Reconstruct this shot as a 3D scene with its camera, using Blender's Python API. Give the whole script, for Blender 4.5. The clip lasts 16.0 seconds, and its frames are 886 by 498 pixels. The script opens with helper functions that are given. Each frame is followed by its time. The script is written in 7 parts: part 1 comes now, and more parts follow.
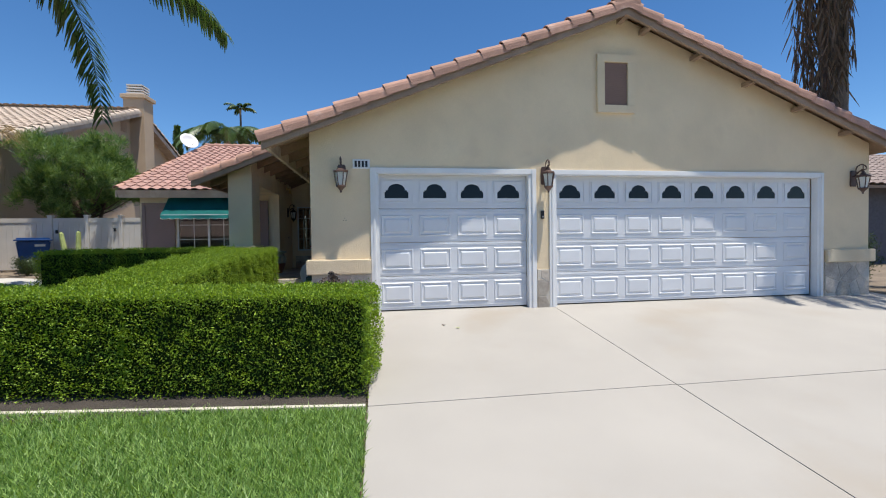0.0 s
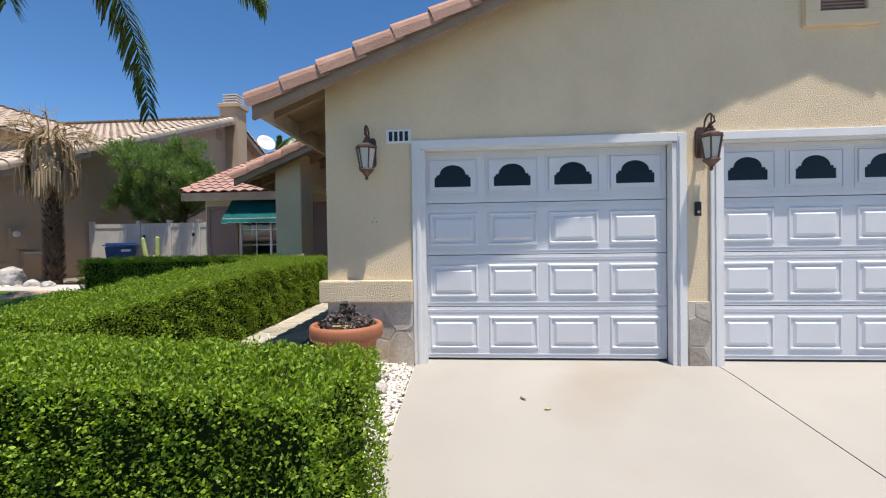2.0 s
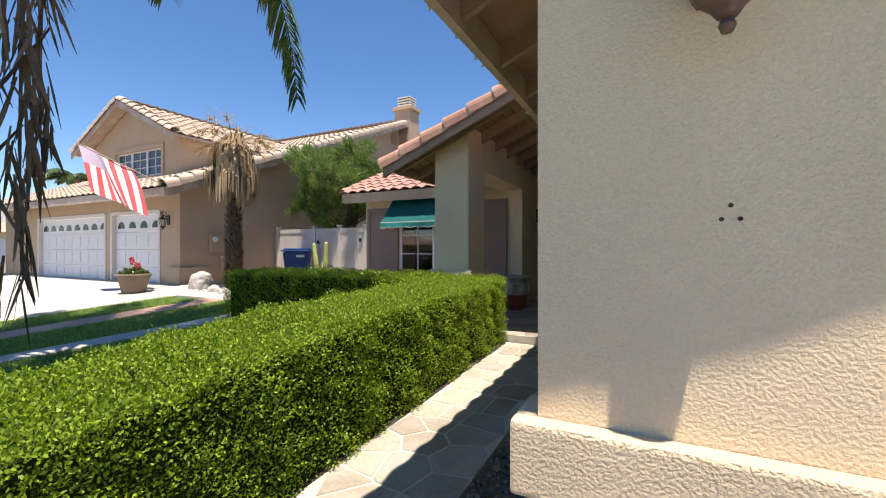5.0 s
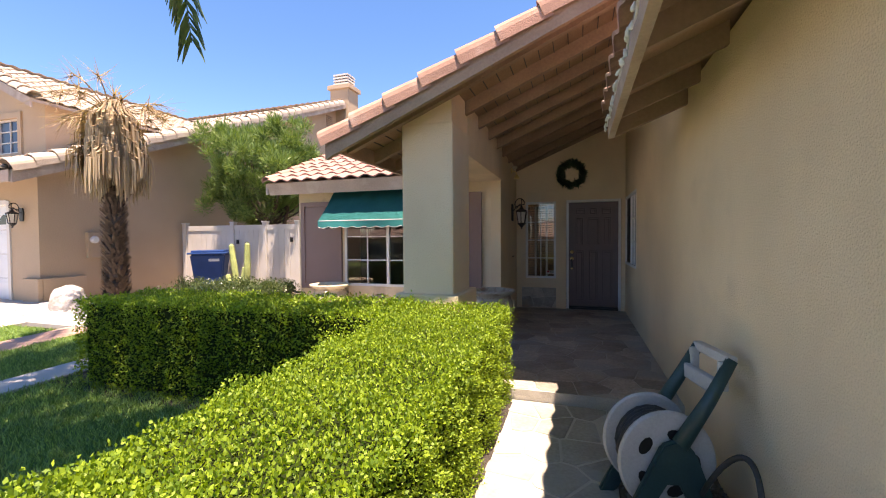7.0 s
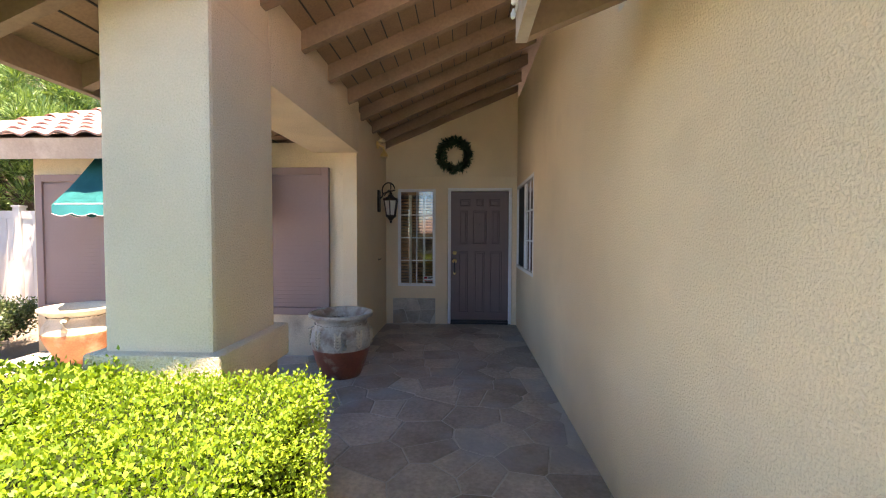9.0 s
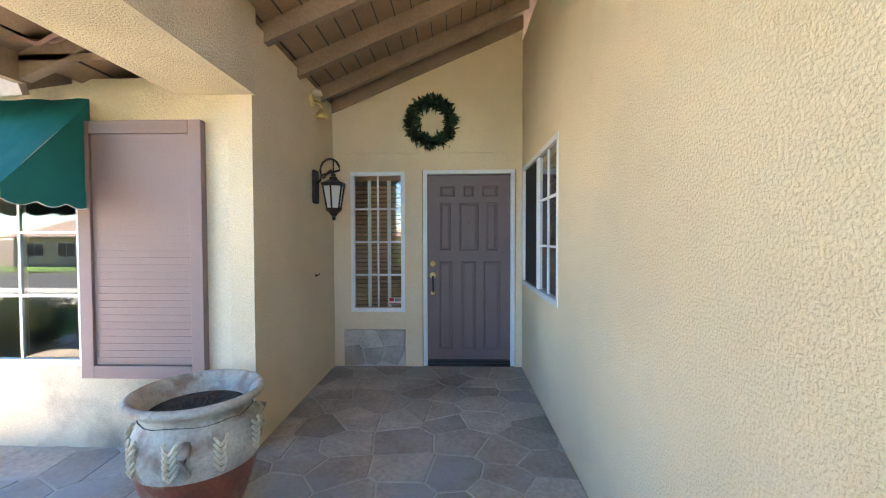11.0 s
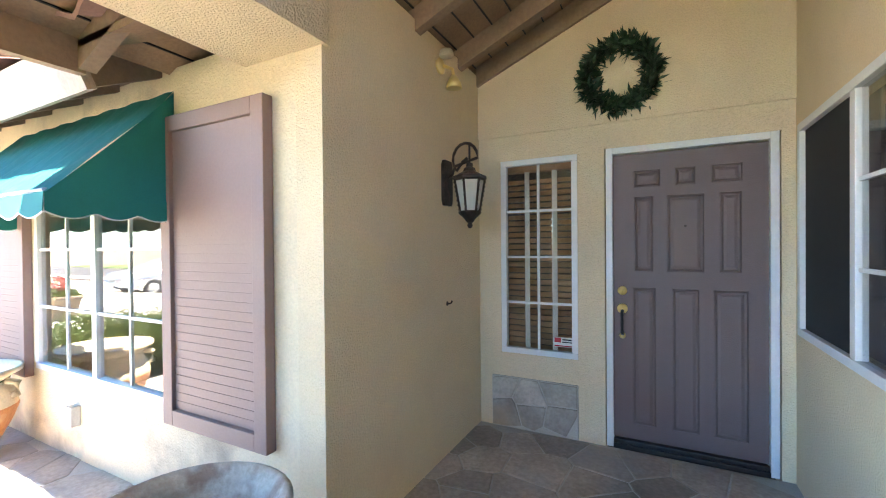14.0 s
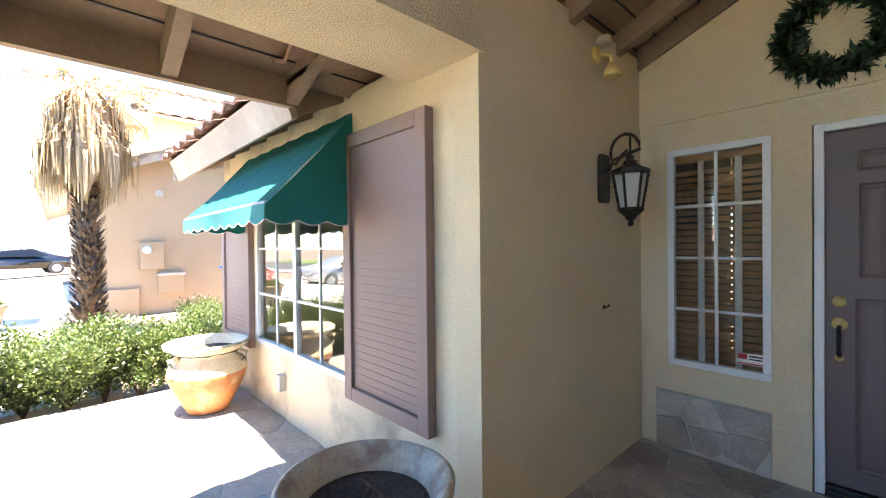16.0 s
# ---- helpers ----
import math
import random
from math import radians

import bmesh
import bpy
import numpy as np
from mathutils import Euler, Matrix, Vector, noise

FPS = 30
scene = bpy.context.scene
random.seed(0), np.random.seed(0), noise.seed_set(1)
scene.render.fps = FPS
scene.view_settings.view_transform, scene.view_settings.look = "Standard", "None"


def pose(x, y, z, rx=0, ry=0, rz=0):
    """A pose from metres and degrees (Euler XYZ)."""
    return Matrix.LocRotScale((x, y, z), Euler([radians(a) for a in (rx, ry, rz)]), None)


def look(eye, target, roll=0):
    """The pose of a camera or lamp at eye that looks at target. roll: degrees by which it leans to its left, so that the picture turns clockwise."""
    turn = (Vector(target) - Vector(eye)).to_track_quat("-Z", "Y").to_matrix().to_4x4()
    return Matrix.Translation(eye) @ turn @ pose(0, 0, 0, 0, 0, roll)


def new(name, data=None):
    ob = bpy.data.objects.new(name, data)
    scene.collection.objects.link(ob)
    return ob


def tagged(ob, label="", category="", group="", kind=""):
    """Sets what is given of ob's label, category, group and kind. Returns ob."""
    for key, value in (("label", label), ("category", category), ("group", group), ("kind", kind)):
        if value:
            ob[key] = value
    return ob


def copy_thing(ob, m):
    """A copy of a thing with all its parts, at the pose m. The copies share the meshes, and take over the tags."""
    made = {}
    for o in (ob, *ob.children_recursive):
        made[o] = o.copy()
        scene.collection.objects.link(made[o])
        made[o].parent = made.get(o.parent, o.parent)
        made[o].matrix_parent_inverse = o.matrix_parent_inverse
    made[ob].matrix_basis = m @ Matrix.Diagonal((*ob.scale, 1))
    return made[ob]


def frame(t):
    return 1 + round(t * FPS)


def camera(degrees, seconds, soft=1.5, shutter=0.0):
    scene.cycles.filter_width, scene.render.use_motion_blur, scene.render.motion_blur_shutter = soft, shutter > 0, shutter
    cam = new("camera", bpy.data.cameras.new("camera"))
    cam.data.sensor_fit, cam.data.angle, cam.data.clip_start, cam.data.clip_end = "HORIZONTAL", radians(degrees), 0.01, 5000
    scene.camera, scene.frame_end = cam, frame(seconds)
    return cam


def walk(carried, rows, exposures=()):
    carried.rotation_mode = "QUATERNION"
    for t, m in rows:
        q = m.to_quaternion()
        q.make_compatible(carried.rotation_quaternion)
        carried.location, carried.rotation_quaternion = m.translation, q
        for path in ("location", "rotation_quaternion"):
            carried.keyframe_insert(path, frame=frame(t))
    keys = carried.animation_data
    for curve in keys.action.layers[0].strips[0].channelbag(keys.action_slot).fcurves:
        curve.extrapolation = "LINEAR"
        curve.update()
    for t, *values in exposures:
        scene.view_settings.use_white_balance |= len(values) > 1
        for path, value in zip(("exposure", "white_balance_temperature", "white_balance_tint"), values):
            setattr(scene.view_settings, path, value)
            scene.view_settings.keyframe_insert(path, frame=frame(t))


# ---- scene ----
cam = camera(93.7, 16.0, soft=1.1)
PATH = [
    (0, (1.037, -6.523, 1.115), (1.331, -4.546, 1.068), -0.8),
    (0.5, (1.206, -5.948, 1.138), (1.396, -3.958, 1.093), -0.9),
    (1, (1.325, -5.399, 1.147), (1.403, -3.401, 1.11), -0.9),
    (1.5, (1.46, -4.788, 1.168), (1.425, -2.788, 1.136), -0.8),
    (2, (1.49, -4.221, 1.197), (1.345, -2.227, 1.168), -0.8),
    (2.5, (1.516, -3.634, 1.243), (1.251, -1.652, 1.222), -0.9),
    (3, (1.41, -3.066, 1.242), (0.971, -1.114, 1.241), -0.5),
    (3.5, (1.299, -2.578, 1.276), (0.669, -0.679, 1.271), -0.7),
    (4, (1.097, -2.129, 1.301), (0.275, -0.306, 1.299), -0.5),
    (4.2, (0.963, -1.954, 1.311), (0.074, -0.162, 1.319), -0.3),
    (6.3, (-0.654, -0.407, 1.56), (-1.56, 1.376, 1.534), -0.1),
    (6.5, (-0.749, -0.247, 1.605), (-1.579, 1.572, 1.565), -0.3),
    (7, (-0.841, 0.148, 1.594), (-1.463, 2.048, 1.545), -0.4),
    (7.5, (-0.836, 0.598, 1.619), (-1.268, 2.55, 1.559), -0.0),
    (8, (-0.853, 1.034, 1.621), (-1.138, 3.013, 1.553), 0.0),
    (8.5, (-0.791, 1.534, 1.677), (-0.978, 3.523, 1.582), 0.5),
    (9, (-0.823, 2.178, 1.612), (-0.924, 4.174, 1.541), 0.2),
    (9.5, (-0.803, 2.719, 1.582), (-0.867, 4.717, 1.522), -0.3),
    (10, (-0.724, 3.221, 1.587), (-0.773, 5.22, 1.529), -0.1),
    (12.3, (-0.735, 5.239, 1.618), (-0.91, 7.231, 1.575), -0.5),
    (12.5, (-0.77, 5.351, 1.619), (-0.997, 7.337, 1.583), -0.4),
    (13, (-0.776, 5.518, 1.648), (-1.214, 7.47, 1.619), -0.5),
    (13.5, (-0.756, 5.542, 1.653), (-1.443, 7.42, 1.632), -0.5),
    (14, (-0.747, 5.528, 1.652), (-1.664, 7.305, 1.635), -0.5),
    (14.5, (-0.75, 5.518, 1.645), (-1.842, 7.193, 1.639), -0.5),
    (15, (-0.762, 5.509, 1.65), (-1.995, 7.083, 1.64), -0.5),
    (15.5, (-0.77, 5.493, 1.651), (-2.124, 6.965, 1.64), -0.5),
    (16, (-0.781, 5.494, 1.662), (-2.243, 6.858, 1.644), -0.6),
]
EXPOSURES = [(0, 0.38, 6550, 10.5), (1.5, 0.43, 6700, 12), (3, 0.43, 6850, 13), (4, 0.58, 7050, 15), (6.3, 1.3, 7850, 24), (7, 1.6, 8100, 27), (8, 2.05, 8250, 27), (9, 2.68, 7950, 26), (10, 3.42, 7400, 17), (12.3, 4.37, 7200, 13.5), (13, 4.37, 7200, 13.5), (14, 4.3, 7300, 15), (15, 4.05, 7350, 15.5), (16, 3.65, 7350, 15.5)]
walk(cam, [(t, look(eye, target, roll)) for t, eye, target, roll in PATH], exposures=EXPOSURES)

# ---- world, sun and exposure ----
world = bpy.data.worlds.new("sky")
scene.world = world
world.use_nodes = True
wn, wl = world.node_tree.nodes, world.node_tree.links
sky = wn.new("ShaderNodeTexSky")
sky.sky_type = "NISHITA"
sky.sun_disc = False
sky.sun_elevation = radians(76.8)
sky.sun_rotation = radians(140)
sky.altitude = 1500
sky.air_density, sky.dust_density, sky.ozone_density = 1.0, 0.0, 4.0
deep = wn.new("ShaderNodeHueSaturation")
deep.inputs["Saturation"].default_value = 1.2
wl.new(sky.outputs[0], deep.inputs["Color"])
wl.new(deep.outputs[0], wn["Background"].inputs[0])
wn["Background"].inputs[1].default_value = 0.118

sun_data = bpy.data.lights.new("sun", "SUN")
sun_data.energy, sun_data.angle, sun_data.color = 5.0, radians(0.55), (1.0, 0.95, 0.86)
sun = new("sun", sun_data)
sun.matrix_world = look((1.5, -1.8, 10), (0, 0, 0))

# ---- building tools ----
def thing(name, label, category, at=(0, 0, 0), rz=0, group="", kind=""):
    ob = new(name)
    ob.empty_display_size = 0.1
    ob.matrix_basis = pose(*at, 0, 0, rz)
    return tagged(ob, label, category, group, kind)


def finish(ob, material, smooth=False):
    for m in material if isinstance(material, (list, tuple)) else [material]:
        ob.data.materials.append(m)
    if smooth:
        ob.data.polygons.foreach_set("use_smooth", [True] * len(ob.data.polygons))
    return ob


def mesh_of(name, bm):
    me = bpy.data.meshes.new(name)
    bmesh.ops.recalc_face_normals(bm, faces=bm.faces)
    bm.to_mesh(me)
    bm.free()
    return me


def part(name, bm, material, parent, label="", smooth=False):
    ob = finish(new(name, mesh_of(name, bm)), material, smooth)
    ob.parent = parent
    if label:
        ob["label"] = label
    return ob


def shared(name, me, parent, m=None):
    ob = new(name, me)
    ob.parent = parent
    if m is not None:
        ob.matrix_basis = m
    return ob


def structure(name, bm, material, label="", category="", smooth=False):
    ob = finish(new(name, mesh_of(name, bm)), material, smooth)
    return tagged(ob, label, category, kind="structure")


def box(bm, x0, x1, y0, y1, z0, z1, bevel=0.0, m=None):
    vs = [bm.verts.new((x, y, z)) for x in (x0, x1) for y in (y0, y1) for z in (z0, z1)]
    fs = [bm.faces.new([vs[i] for i in f]) for f in ((0, 1, 3, 2), (4, 6, 7, 5), (0, 4, 5, 1), (2, 3, 7, 6), (0, 2, 6, 4), (1, 5, 7, 3))]
    if bevel:
        es = list({e for f in fs for e in f.edges})
        got = bmesh.ops.bevel(bm, geom=es, offset=bevel, segments=2, affect="EDGES", profile=0.6)
        vs = list({v for f in got["faces"] for v in f.verts} | {v for v in vs if v.is_valid})
    if m is not None:
        bmesh.ops.transform(bm, matrix=m, verts=vs)
    return vs


def boxes(*rows, bevel=0.0):
    bm = bmesh.new()
    for r in rows:
        box(bm, *r, bevel=bevel)
    return bm


def prism(bm, outline, depth):
    """An outline of 3D points, pushed out by the vector depth."""
    a = [bm.verts.new(p) for p in outline]
    b = [bm.verts.new(Vector(p) + Vector(depth)) for p in outline]
    bm.faces.new(a)
    bm.faces.new(b[::-1])
    for i in range(len(a)):
        j = (i + 1) % len(a)
        bm.faces.new((a[i], a[j], b[j], b[i]))
    return a + b


def lathe(profile, n=24, bm=None, at=(0, 0, 0), closed=False):
    bm = bm or bmesh.new()
    rings = []
    for r, z in profile:
        if r < 1e-5:
            rings.append([bm.verts.new((at[0], at[1], at[2] + z))])
        else:
            rings.append([bm.verts.new((at[0] + r * math.cos(2 * math.pi * i / n), at[1] + r * math.sin(2 * math.pi * i / n), at[2] + z)) for i in range(n)])
    for a, b in zip(rings, rings[1:]):
        for i in range(n):
            j = (i + 1) % n
            if len(a) == 1 and len(b) == 1:
                continue
            if len(a) == 1:
                bm.faces.new((a[0], b[i], b[j]))
            elif len(b) == 1:
                bm.faces.new((a[i], a[j], b[0]))
            else:
                bm.faces.new((a[i], a[j], b[j], b[i]))
    return bm


def tube(bm, points, radius, n=8, radii=None):
    pts = [Vector(p) for p in points]
    rings = []
    for i, p in enumerate(pts):
        d = (pts[min(i + 1, len(pts) - 1)] - pts[max(i - 1, 0)]).normalized()
        side = d.cross(Vector((0, 0, 1)))
        if side.length < 1e-3:
            side = d.cross(Vector((1, 0, 0)))
        side.normalize()
        up = side.cross(d)
        r = radii[i] if radii else radius
        rings.append([bm.verts.new(p + r * (math.cos(2 * math.pi * k / n) * side + math.sin(2 * math.pi * k / n) * up)) for k in range(n)])
    for a, b in zip(rings, rings[1:]):
        for k in range(n):
            bm.faces.new((a[k], a[(k + 1) % n], b[(k + 1) % n], b[k]))
    bm.faces.new(rings[0][::-1])
    bm.faces.new(rings[-1])
    return bm


def raw_mesh(name, verts, faces_per, material, smooth=False, colour=None):
    """Many alike faces of faces_per corners, from an (n, faces_per, 3) array."""
    n = len(verts)
    me = bpy.data.meshes.new(name)
    me.vertices.add(n * faces_per)
    me.vertices.foreach_set("co", np.asarray(verts, np.float32).ravel())
    me.loops.add(n * faces_per)
    me.loops.foreach_set("vertex_index", np.arange(n * faces_per, dtype=np.int32))
    me.polygons.add(n)
    me.polygons.foreach_set("loop_start", np.arange(0, n * faces_per, faces_per, dtype=np.int32))
    me.polygons.foreach_set("loop_total", np.full(n, faces_per, np.int32))
    me.update(calc_edges=True)
    me.validate()
    for m in material if isinstance(material, (list, tuple)) else [material]:
        me.materials.append(m)
    return me


def leaf_quads(rng, at, normal, length, width, spread=0.7, fold=0.25):
    """Folded leaves at the points, turned about the normals given."""
    n = len(at)
    d = normal + rng.normal(0, spread, (n, 3))
    d /= np.linalg.norm(d, axis=1, keepdims=True) + 1e-9
    s = np.cross(d, rng.normal(0, 1, (n, 3)))
    s /= np.linalg.norm(s, axis=1, keepdims=True) + 1e-9
    u = np.cross(s, d)
    ln = length * rng.uniform(0.6, 1.25, (n, 1))
    wd = width * rng.uniform(0.6, 1.25, (n, 1))
    base, tip = at - 0.2 * ln * d, at + 0.8 * ln * d
    mid = at + 0.25 * ln * d + fold * wd * u
    return np.stack([base, mid + wd * s / 2, tip, mid - wd * s / 2], 1)


def zg(x, y):
    """Height of the ground."""
    if y < 0:
        return 0.105 * max(y, -9.0)
    rise = 0.022 * min(y, 4.0) * min(max((x + 2.6) / 0.3, 0.0), 1.0)
    return rise + 0.05 * min(y, 6.0) * min(max((-x - 5.5) / 2.5, 0.0), 1.0)


def sheet(name, x0, x1, y0, y1, lift, material, label, category, step=0.5, thick=0.08):
    bm = bmesh.new()
    nx, ny = max(1, round((x1 - x0) / step)), max(1, round((y1 - y0) / step))
    top = [[bm.verts.new((x0 + (x1 - x0) * i / nx, y0 + (y1 - y0) * j / ny, 0)) for j in range(ny + 1)] for i in range(nx + 1)]
    for row in top:
        for v in row:
            v.co.z = zg(v.co.x, v.co.y) + lift
    fs = [bm.faces.new((top[i][j], top[i + 1][j], top[i + 1][j + 1], top[i][j + 1])) for i in range(nx) for j in range(ny)]
    if thick:
        got = bmesh.ops.extrude_face_region(bm, geom=fs)
        for v in got["geom"]:
            if isinstance(v, bmesh.types.BMVert):
                v.co.z -= thick
    return structure(name, bm, material, label, category)


def clip(poly, nx, ny, d):
    """The part of a flat polygon where nx * x + ny * y <= d."""
    out = []
    for i, (x, y) in enumerate(poly):
        px, py = poly[i - 1]
        a, b = nx * px + ny * py - d, nx * x + ny * y - d
        if (a < 0) != (b < 0):
            t = a / (a - b)
            out.append((px + t * (x - px), py + t * (y - py)))
        if b <= 0:
            out.append((x, y))
    return out


def crazy_cells(rng, x0, x1, y0, y1, size, joint):
    """Irregular stones that fill a rectangle, with joints between them."""
    nx, ny = max(1, round((x1 - x0) / size)), max(1, round((y1 - y0) / size))
    sx, sy = (x1 - x0) / nx, (y1 - y0) / ny
    seeds = {(i, j): (x0 + (i + rng.uniform(0.12, 0.88)) * sx, y0 + (j + rng.uniform(0.12, 0.88)) * sy) for i in range(-1, nx + 1) for j in range(-1, ny + 1)}
    cells = []
    for i in range(nx):
        for j in range(ny):
            c = seeds[i, j]
            poly = [(x0, y0), (x1, y0), (x1, y1), (x0, y1)]
            for a in range(-2, 3):
                for b in range(-2, 3):
                    q = seeds.get((i + a, j + b))
                    if q is None or (a == 0 and b == 0):
                        continue
                    dx, dy = q[0] - c[0], q[1] - c[1]
                    ln = math.hypot(dx, dy)
                    dx, dy = dx / ln, dy / ln
                    poly = clip(poly, dx, dy, dx * (c[0] + q[0]) / 2 + dy * (c[1] + q[1]) / 2 - joint / 2)
            if len(poly) > 2:
                cells.append(poly)
    return cells


def stones(parent, cells, m, thick, material, rng, name="stone", rough=0.004):
    for poly in cells:
        cx, cy = sum(p[0] for p in poly) / len(poly), sum(p[1] for p in poly) / len(poly)
        z = thick + rng.uniform(-rough, rough)
        bm = bmesh.new()
        lo = [bm.verts.new((x - cx, y - cy, 0)) for x, y in poly]
        mi = [bm.verts.new((x - cx, y - cy, z - 0.004)) for x, y in poly]
        hi = [bm.verts.new(((x - cx) * 0.965, (y - cy) * 0.965, z + rng.uniform(-rough, rough) * 0.5)) for x, y in poly]
        k = len(poly)
        for a, b in ((lo, mi), (mi, hi)):
            for i in range(k):
                bm.faces.new((a[i], a[(i + 1) % k], b[(i + 1) % k], b[i]))
        bm.faces.new(hi)
        ob = part(name, bm, material, parent)
        ob.matrix_basis = m @ Matrix.Translation((cx, cy, 0))

# ---- materials ----
def surface(name, colour, rough=0.8, scale=8.0, vary=0.15, fine=120.0, bump=0.3, bump_scale=None, metal=0.0, per_object=0.0, per_island=0.0, stain=None, stain_scale=1.2, stain_cover=0.5, spec=0.5, sheen=0.0, distance=0.01, knock=False):
    """A painted or mineral surface: base colour varied at two scales, relief, optional stains with a colour of their own."""
    m = bpy.data.materials.new(name)
    m.use_nodes = True
    n, l = m.node_tree.nodes, m.node_tree.links
    b = n["Principled BSDF"]
    b.inputs["Roughness"].default_value, b.inputs["Metallic"].default_value = rough, metal
    b.inputs["Specular IOR Level"].default_value = spec
    co = n.new("ShaderNodeTexCoord")
    geo = n.new("ShaderNodeNewGeometry")

    def noise_at(s, detail=4):
        t = n.new("ShaderNodeTexNoise")
        t.inputs["Scale"].default_value, t.inputs["Detail"].default_value = s, detail
        l.new(geo.outputs["Position"], t.inputs["Vector"])
        return t.outputs["Fac"]

    def ramp(f, lo, hi, a, c):
        r = n.new("ShaderNodeMapRange")
        r.inputs[1].default_value, r.inputs[2].default_value, r.inputs[3].default_value, r.inputs[4].default_value = lo, hi, a, c
        l.new(f, r.inputs[0])
        return r.outputs[0]

    def times(a, c):
        x = n.new("ShaderNodeMath")
        x.operation = "MULTIPLY"
        l.new(a, x.inputs[0])
        l.new(c, x.inputs[1])
        return x.outputs[0]

    value = times(ramp(noise_at(scale), 0.3, 0.7, 1 - vary, 1 + vary), ramp(noise_at(fine, 2), 0.3, 0.7, 1 - vary * 0.6, 1 + vary * 0.6))
    if per_object:
        info = n.new("ShaderNodeObjectInfo")
        value = times(value, ramp(info.outputs["Random"], 0, 1, 1 - per_object, 1 + per_object))
    if per_island:
        value = times(value, ramp(geo.outputs["Random Per Island"], 0, 1, 1 - per_island, 1 + per_island))
    mix = n.new("ShaderNodeMix")
    mix.data_type, mix.blend_type = "RGBA", "MULTIPLY"
    mix.inputs[0].default_value = 1.0
    mix.inputs[6].default_value = (*colour, 1)
    comb = n.new("ShaderNodeCombineColor")
    for i in range(3):
        l.new(value, comb.inputs[i])
    l.new(comb.outputs[0], mix.inputs[7])
    out = mix.outputs[2]
    if stain:
        s = n.new("ShaderNodeMix")
        s.data_type = "RGBA"
        l.new(ramp(noise_at(stain_scale, 6), stain_cover, stain_cover + 0.15, 0, 0.75), s.inputs[0])
        l.new(out, s.inputs[6])
        s.inputs[7].default_value = (*stain, 1)
        out = s.outputs[2]
    l.new(out, b.inputs["Base Color"])
    if bump:
        bp = n.new("ShaderNodeBump")
        bp.inputs["Strength"].default_value, bp.inputs["Distance"].default_value = bump, distance
        relief = noise_at(bump_scale or fine, 6 if knock else 3)
        if knock:
            relief = ramp(relief, 0.40, 0.60, 0, 1)
        l.new(relief, bp.inputs["Height"])
        l.new(bp.outputs[0], b.inputs["Normal"])
    return m


def leafy(name, a, c, rough=0.45, through_light=0.25):
    """Leaves whose colour runs from a to c from leaf to leaf, with some light passing through."""
    m = bpy.data.materials.new(name)
    m.use_nodes = True
    n, l = m.node_tree.nodes, m.node_tree.links
    b = n["Principled BSDF"]
    b.inputs["Roughness"].default_value = rough
    geo = n.new("ShaderNodeNewGeometry")
    mix = n.new("ShaderNodeMix")
    mix.data_type = "RGBA"
    mix.inputs[6].default_value, mix.inputs[7].default_value = (*a, 1), (*c, 1)
    l.new(geo.outputs["Random Per Island"], mix.inputs[0])
    l.new(mix.outputs[2], b.inputs["Base Color"])
    tr = n.new("ShaderNodeBsdfTranslucent")
    br = n.new("ShaderNodeMix")
    br.data_type, br.blend_type = "RGBA", "MULTIPLY"
    br.inputs[0].default_value = 1.0
    l.new(mix.outputs[2], br.inputs[6])
    br.inputs[7].default_value = (1.6, 1.5, 0.7, 1)
    l.new(br.outputs[2], tr.inputs[0])
    ms = n.new("ShaderNodeMixShader")
    ms.inputs[0].default_value = through_light
    l.new(b.outputs[0], ms.inputs[1])
    l.new(tr.outputs[0], ms.inputs[2])
    l.new(ms.outputs[0], n["Material Output"].inputs[0])
    return m


def plain(name, colour, rough=0.5, metal=0.0, transmission=0.0, ior=1.45, spec=0.5, coat=0.0):
    m = bpy.data.materials.new(name)
    m.use_nodes = True
    b = m.node_tree.nodes["Principled BSDF"]
    b.inputs["Base Color"].default_value = (*colour, 1)
    b.inputs["Roughness"].default_value, b.inputs["Metallic"].default_value = rough, metal
    b.inputs["Transmission Weight"].default_value, b.inputs["IOR"].default_value = transmission, ior
    b.inputs["Specular IOR Level"].default_value, b.inputs["Coat Weight"].default_value = spec, coat
    return m


STUCCO = surface("stucco", (0.75, 0.61, 0.415), 0.92, 1.1, 0.08, 110, 0.75, 98, distance=0.0027, knock=True, spec=0.2, stain=(0.70, 0.565, 0.385), stain_scale=2.2, stain_cover=0.56)
STUCCO_ROUGH = surface("stucco_rough", (0.75, 0.62, 0.43), 0.95, 2.0, 0.09, 95, 0.9, 88, distance=0.005, knock=True, spec=0.2)
STUCCO_OLD = surface("stucco_old", (0.74, 0.615, 0.43), 0.95, 1.5, 0.08, 80, 0.5, 80, stain=(0.27, 0.215, 0.17), stain_scale=1.9, stain_cover=0.55, distance=0.004, knock=True, spec=0.2)
STUCCO_NEIGHBOUR = surface("stucco_neighbour", (0.47, 0.355, 0.25), 0.95, 0.8, 0.06, 40, 0.5, 30, spec=0.2)
WHITE = surface("white_paint", (0.74, 0.74, 0.73), 0.45, 3, 0.04, 60, 0.08)
DOOR_WHITE = surface("garage_door_paint", (0.66, 0.675, 0.695), 0.5, 2, 0.04, 160, 0.22, 90, distance=0.003)
BROWN_TRIM = surface("brown_trim_paint", (0.30, 0.21, 0.15), 0.75, 3, 0.14, 40, 0.4, 22, stain=(0.30, 0.22, 0.17), stain_scale=3, stain_cover=0.62)
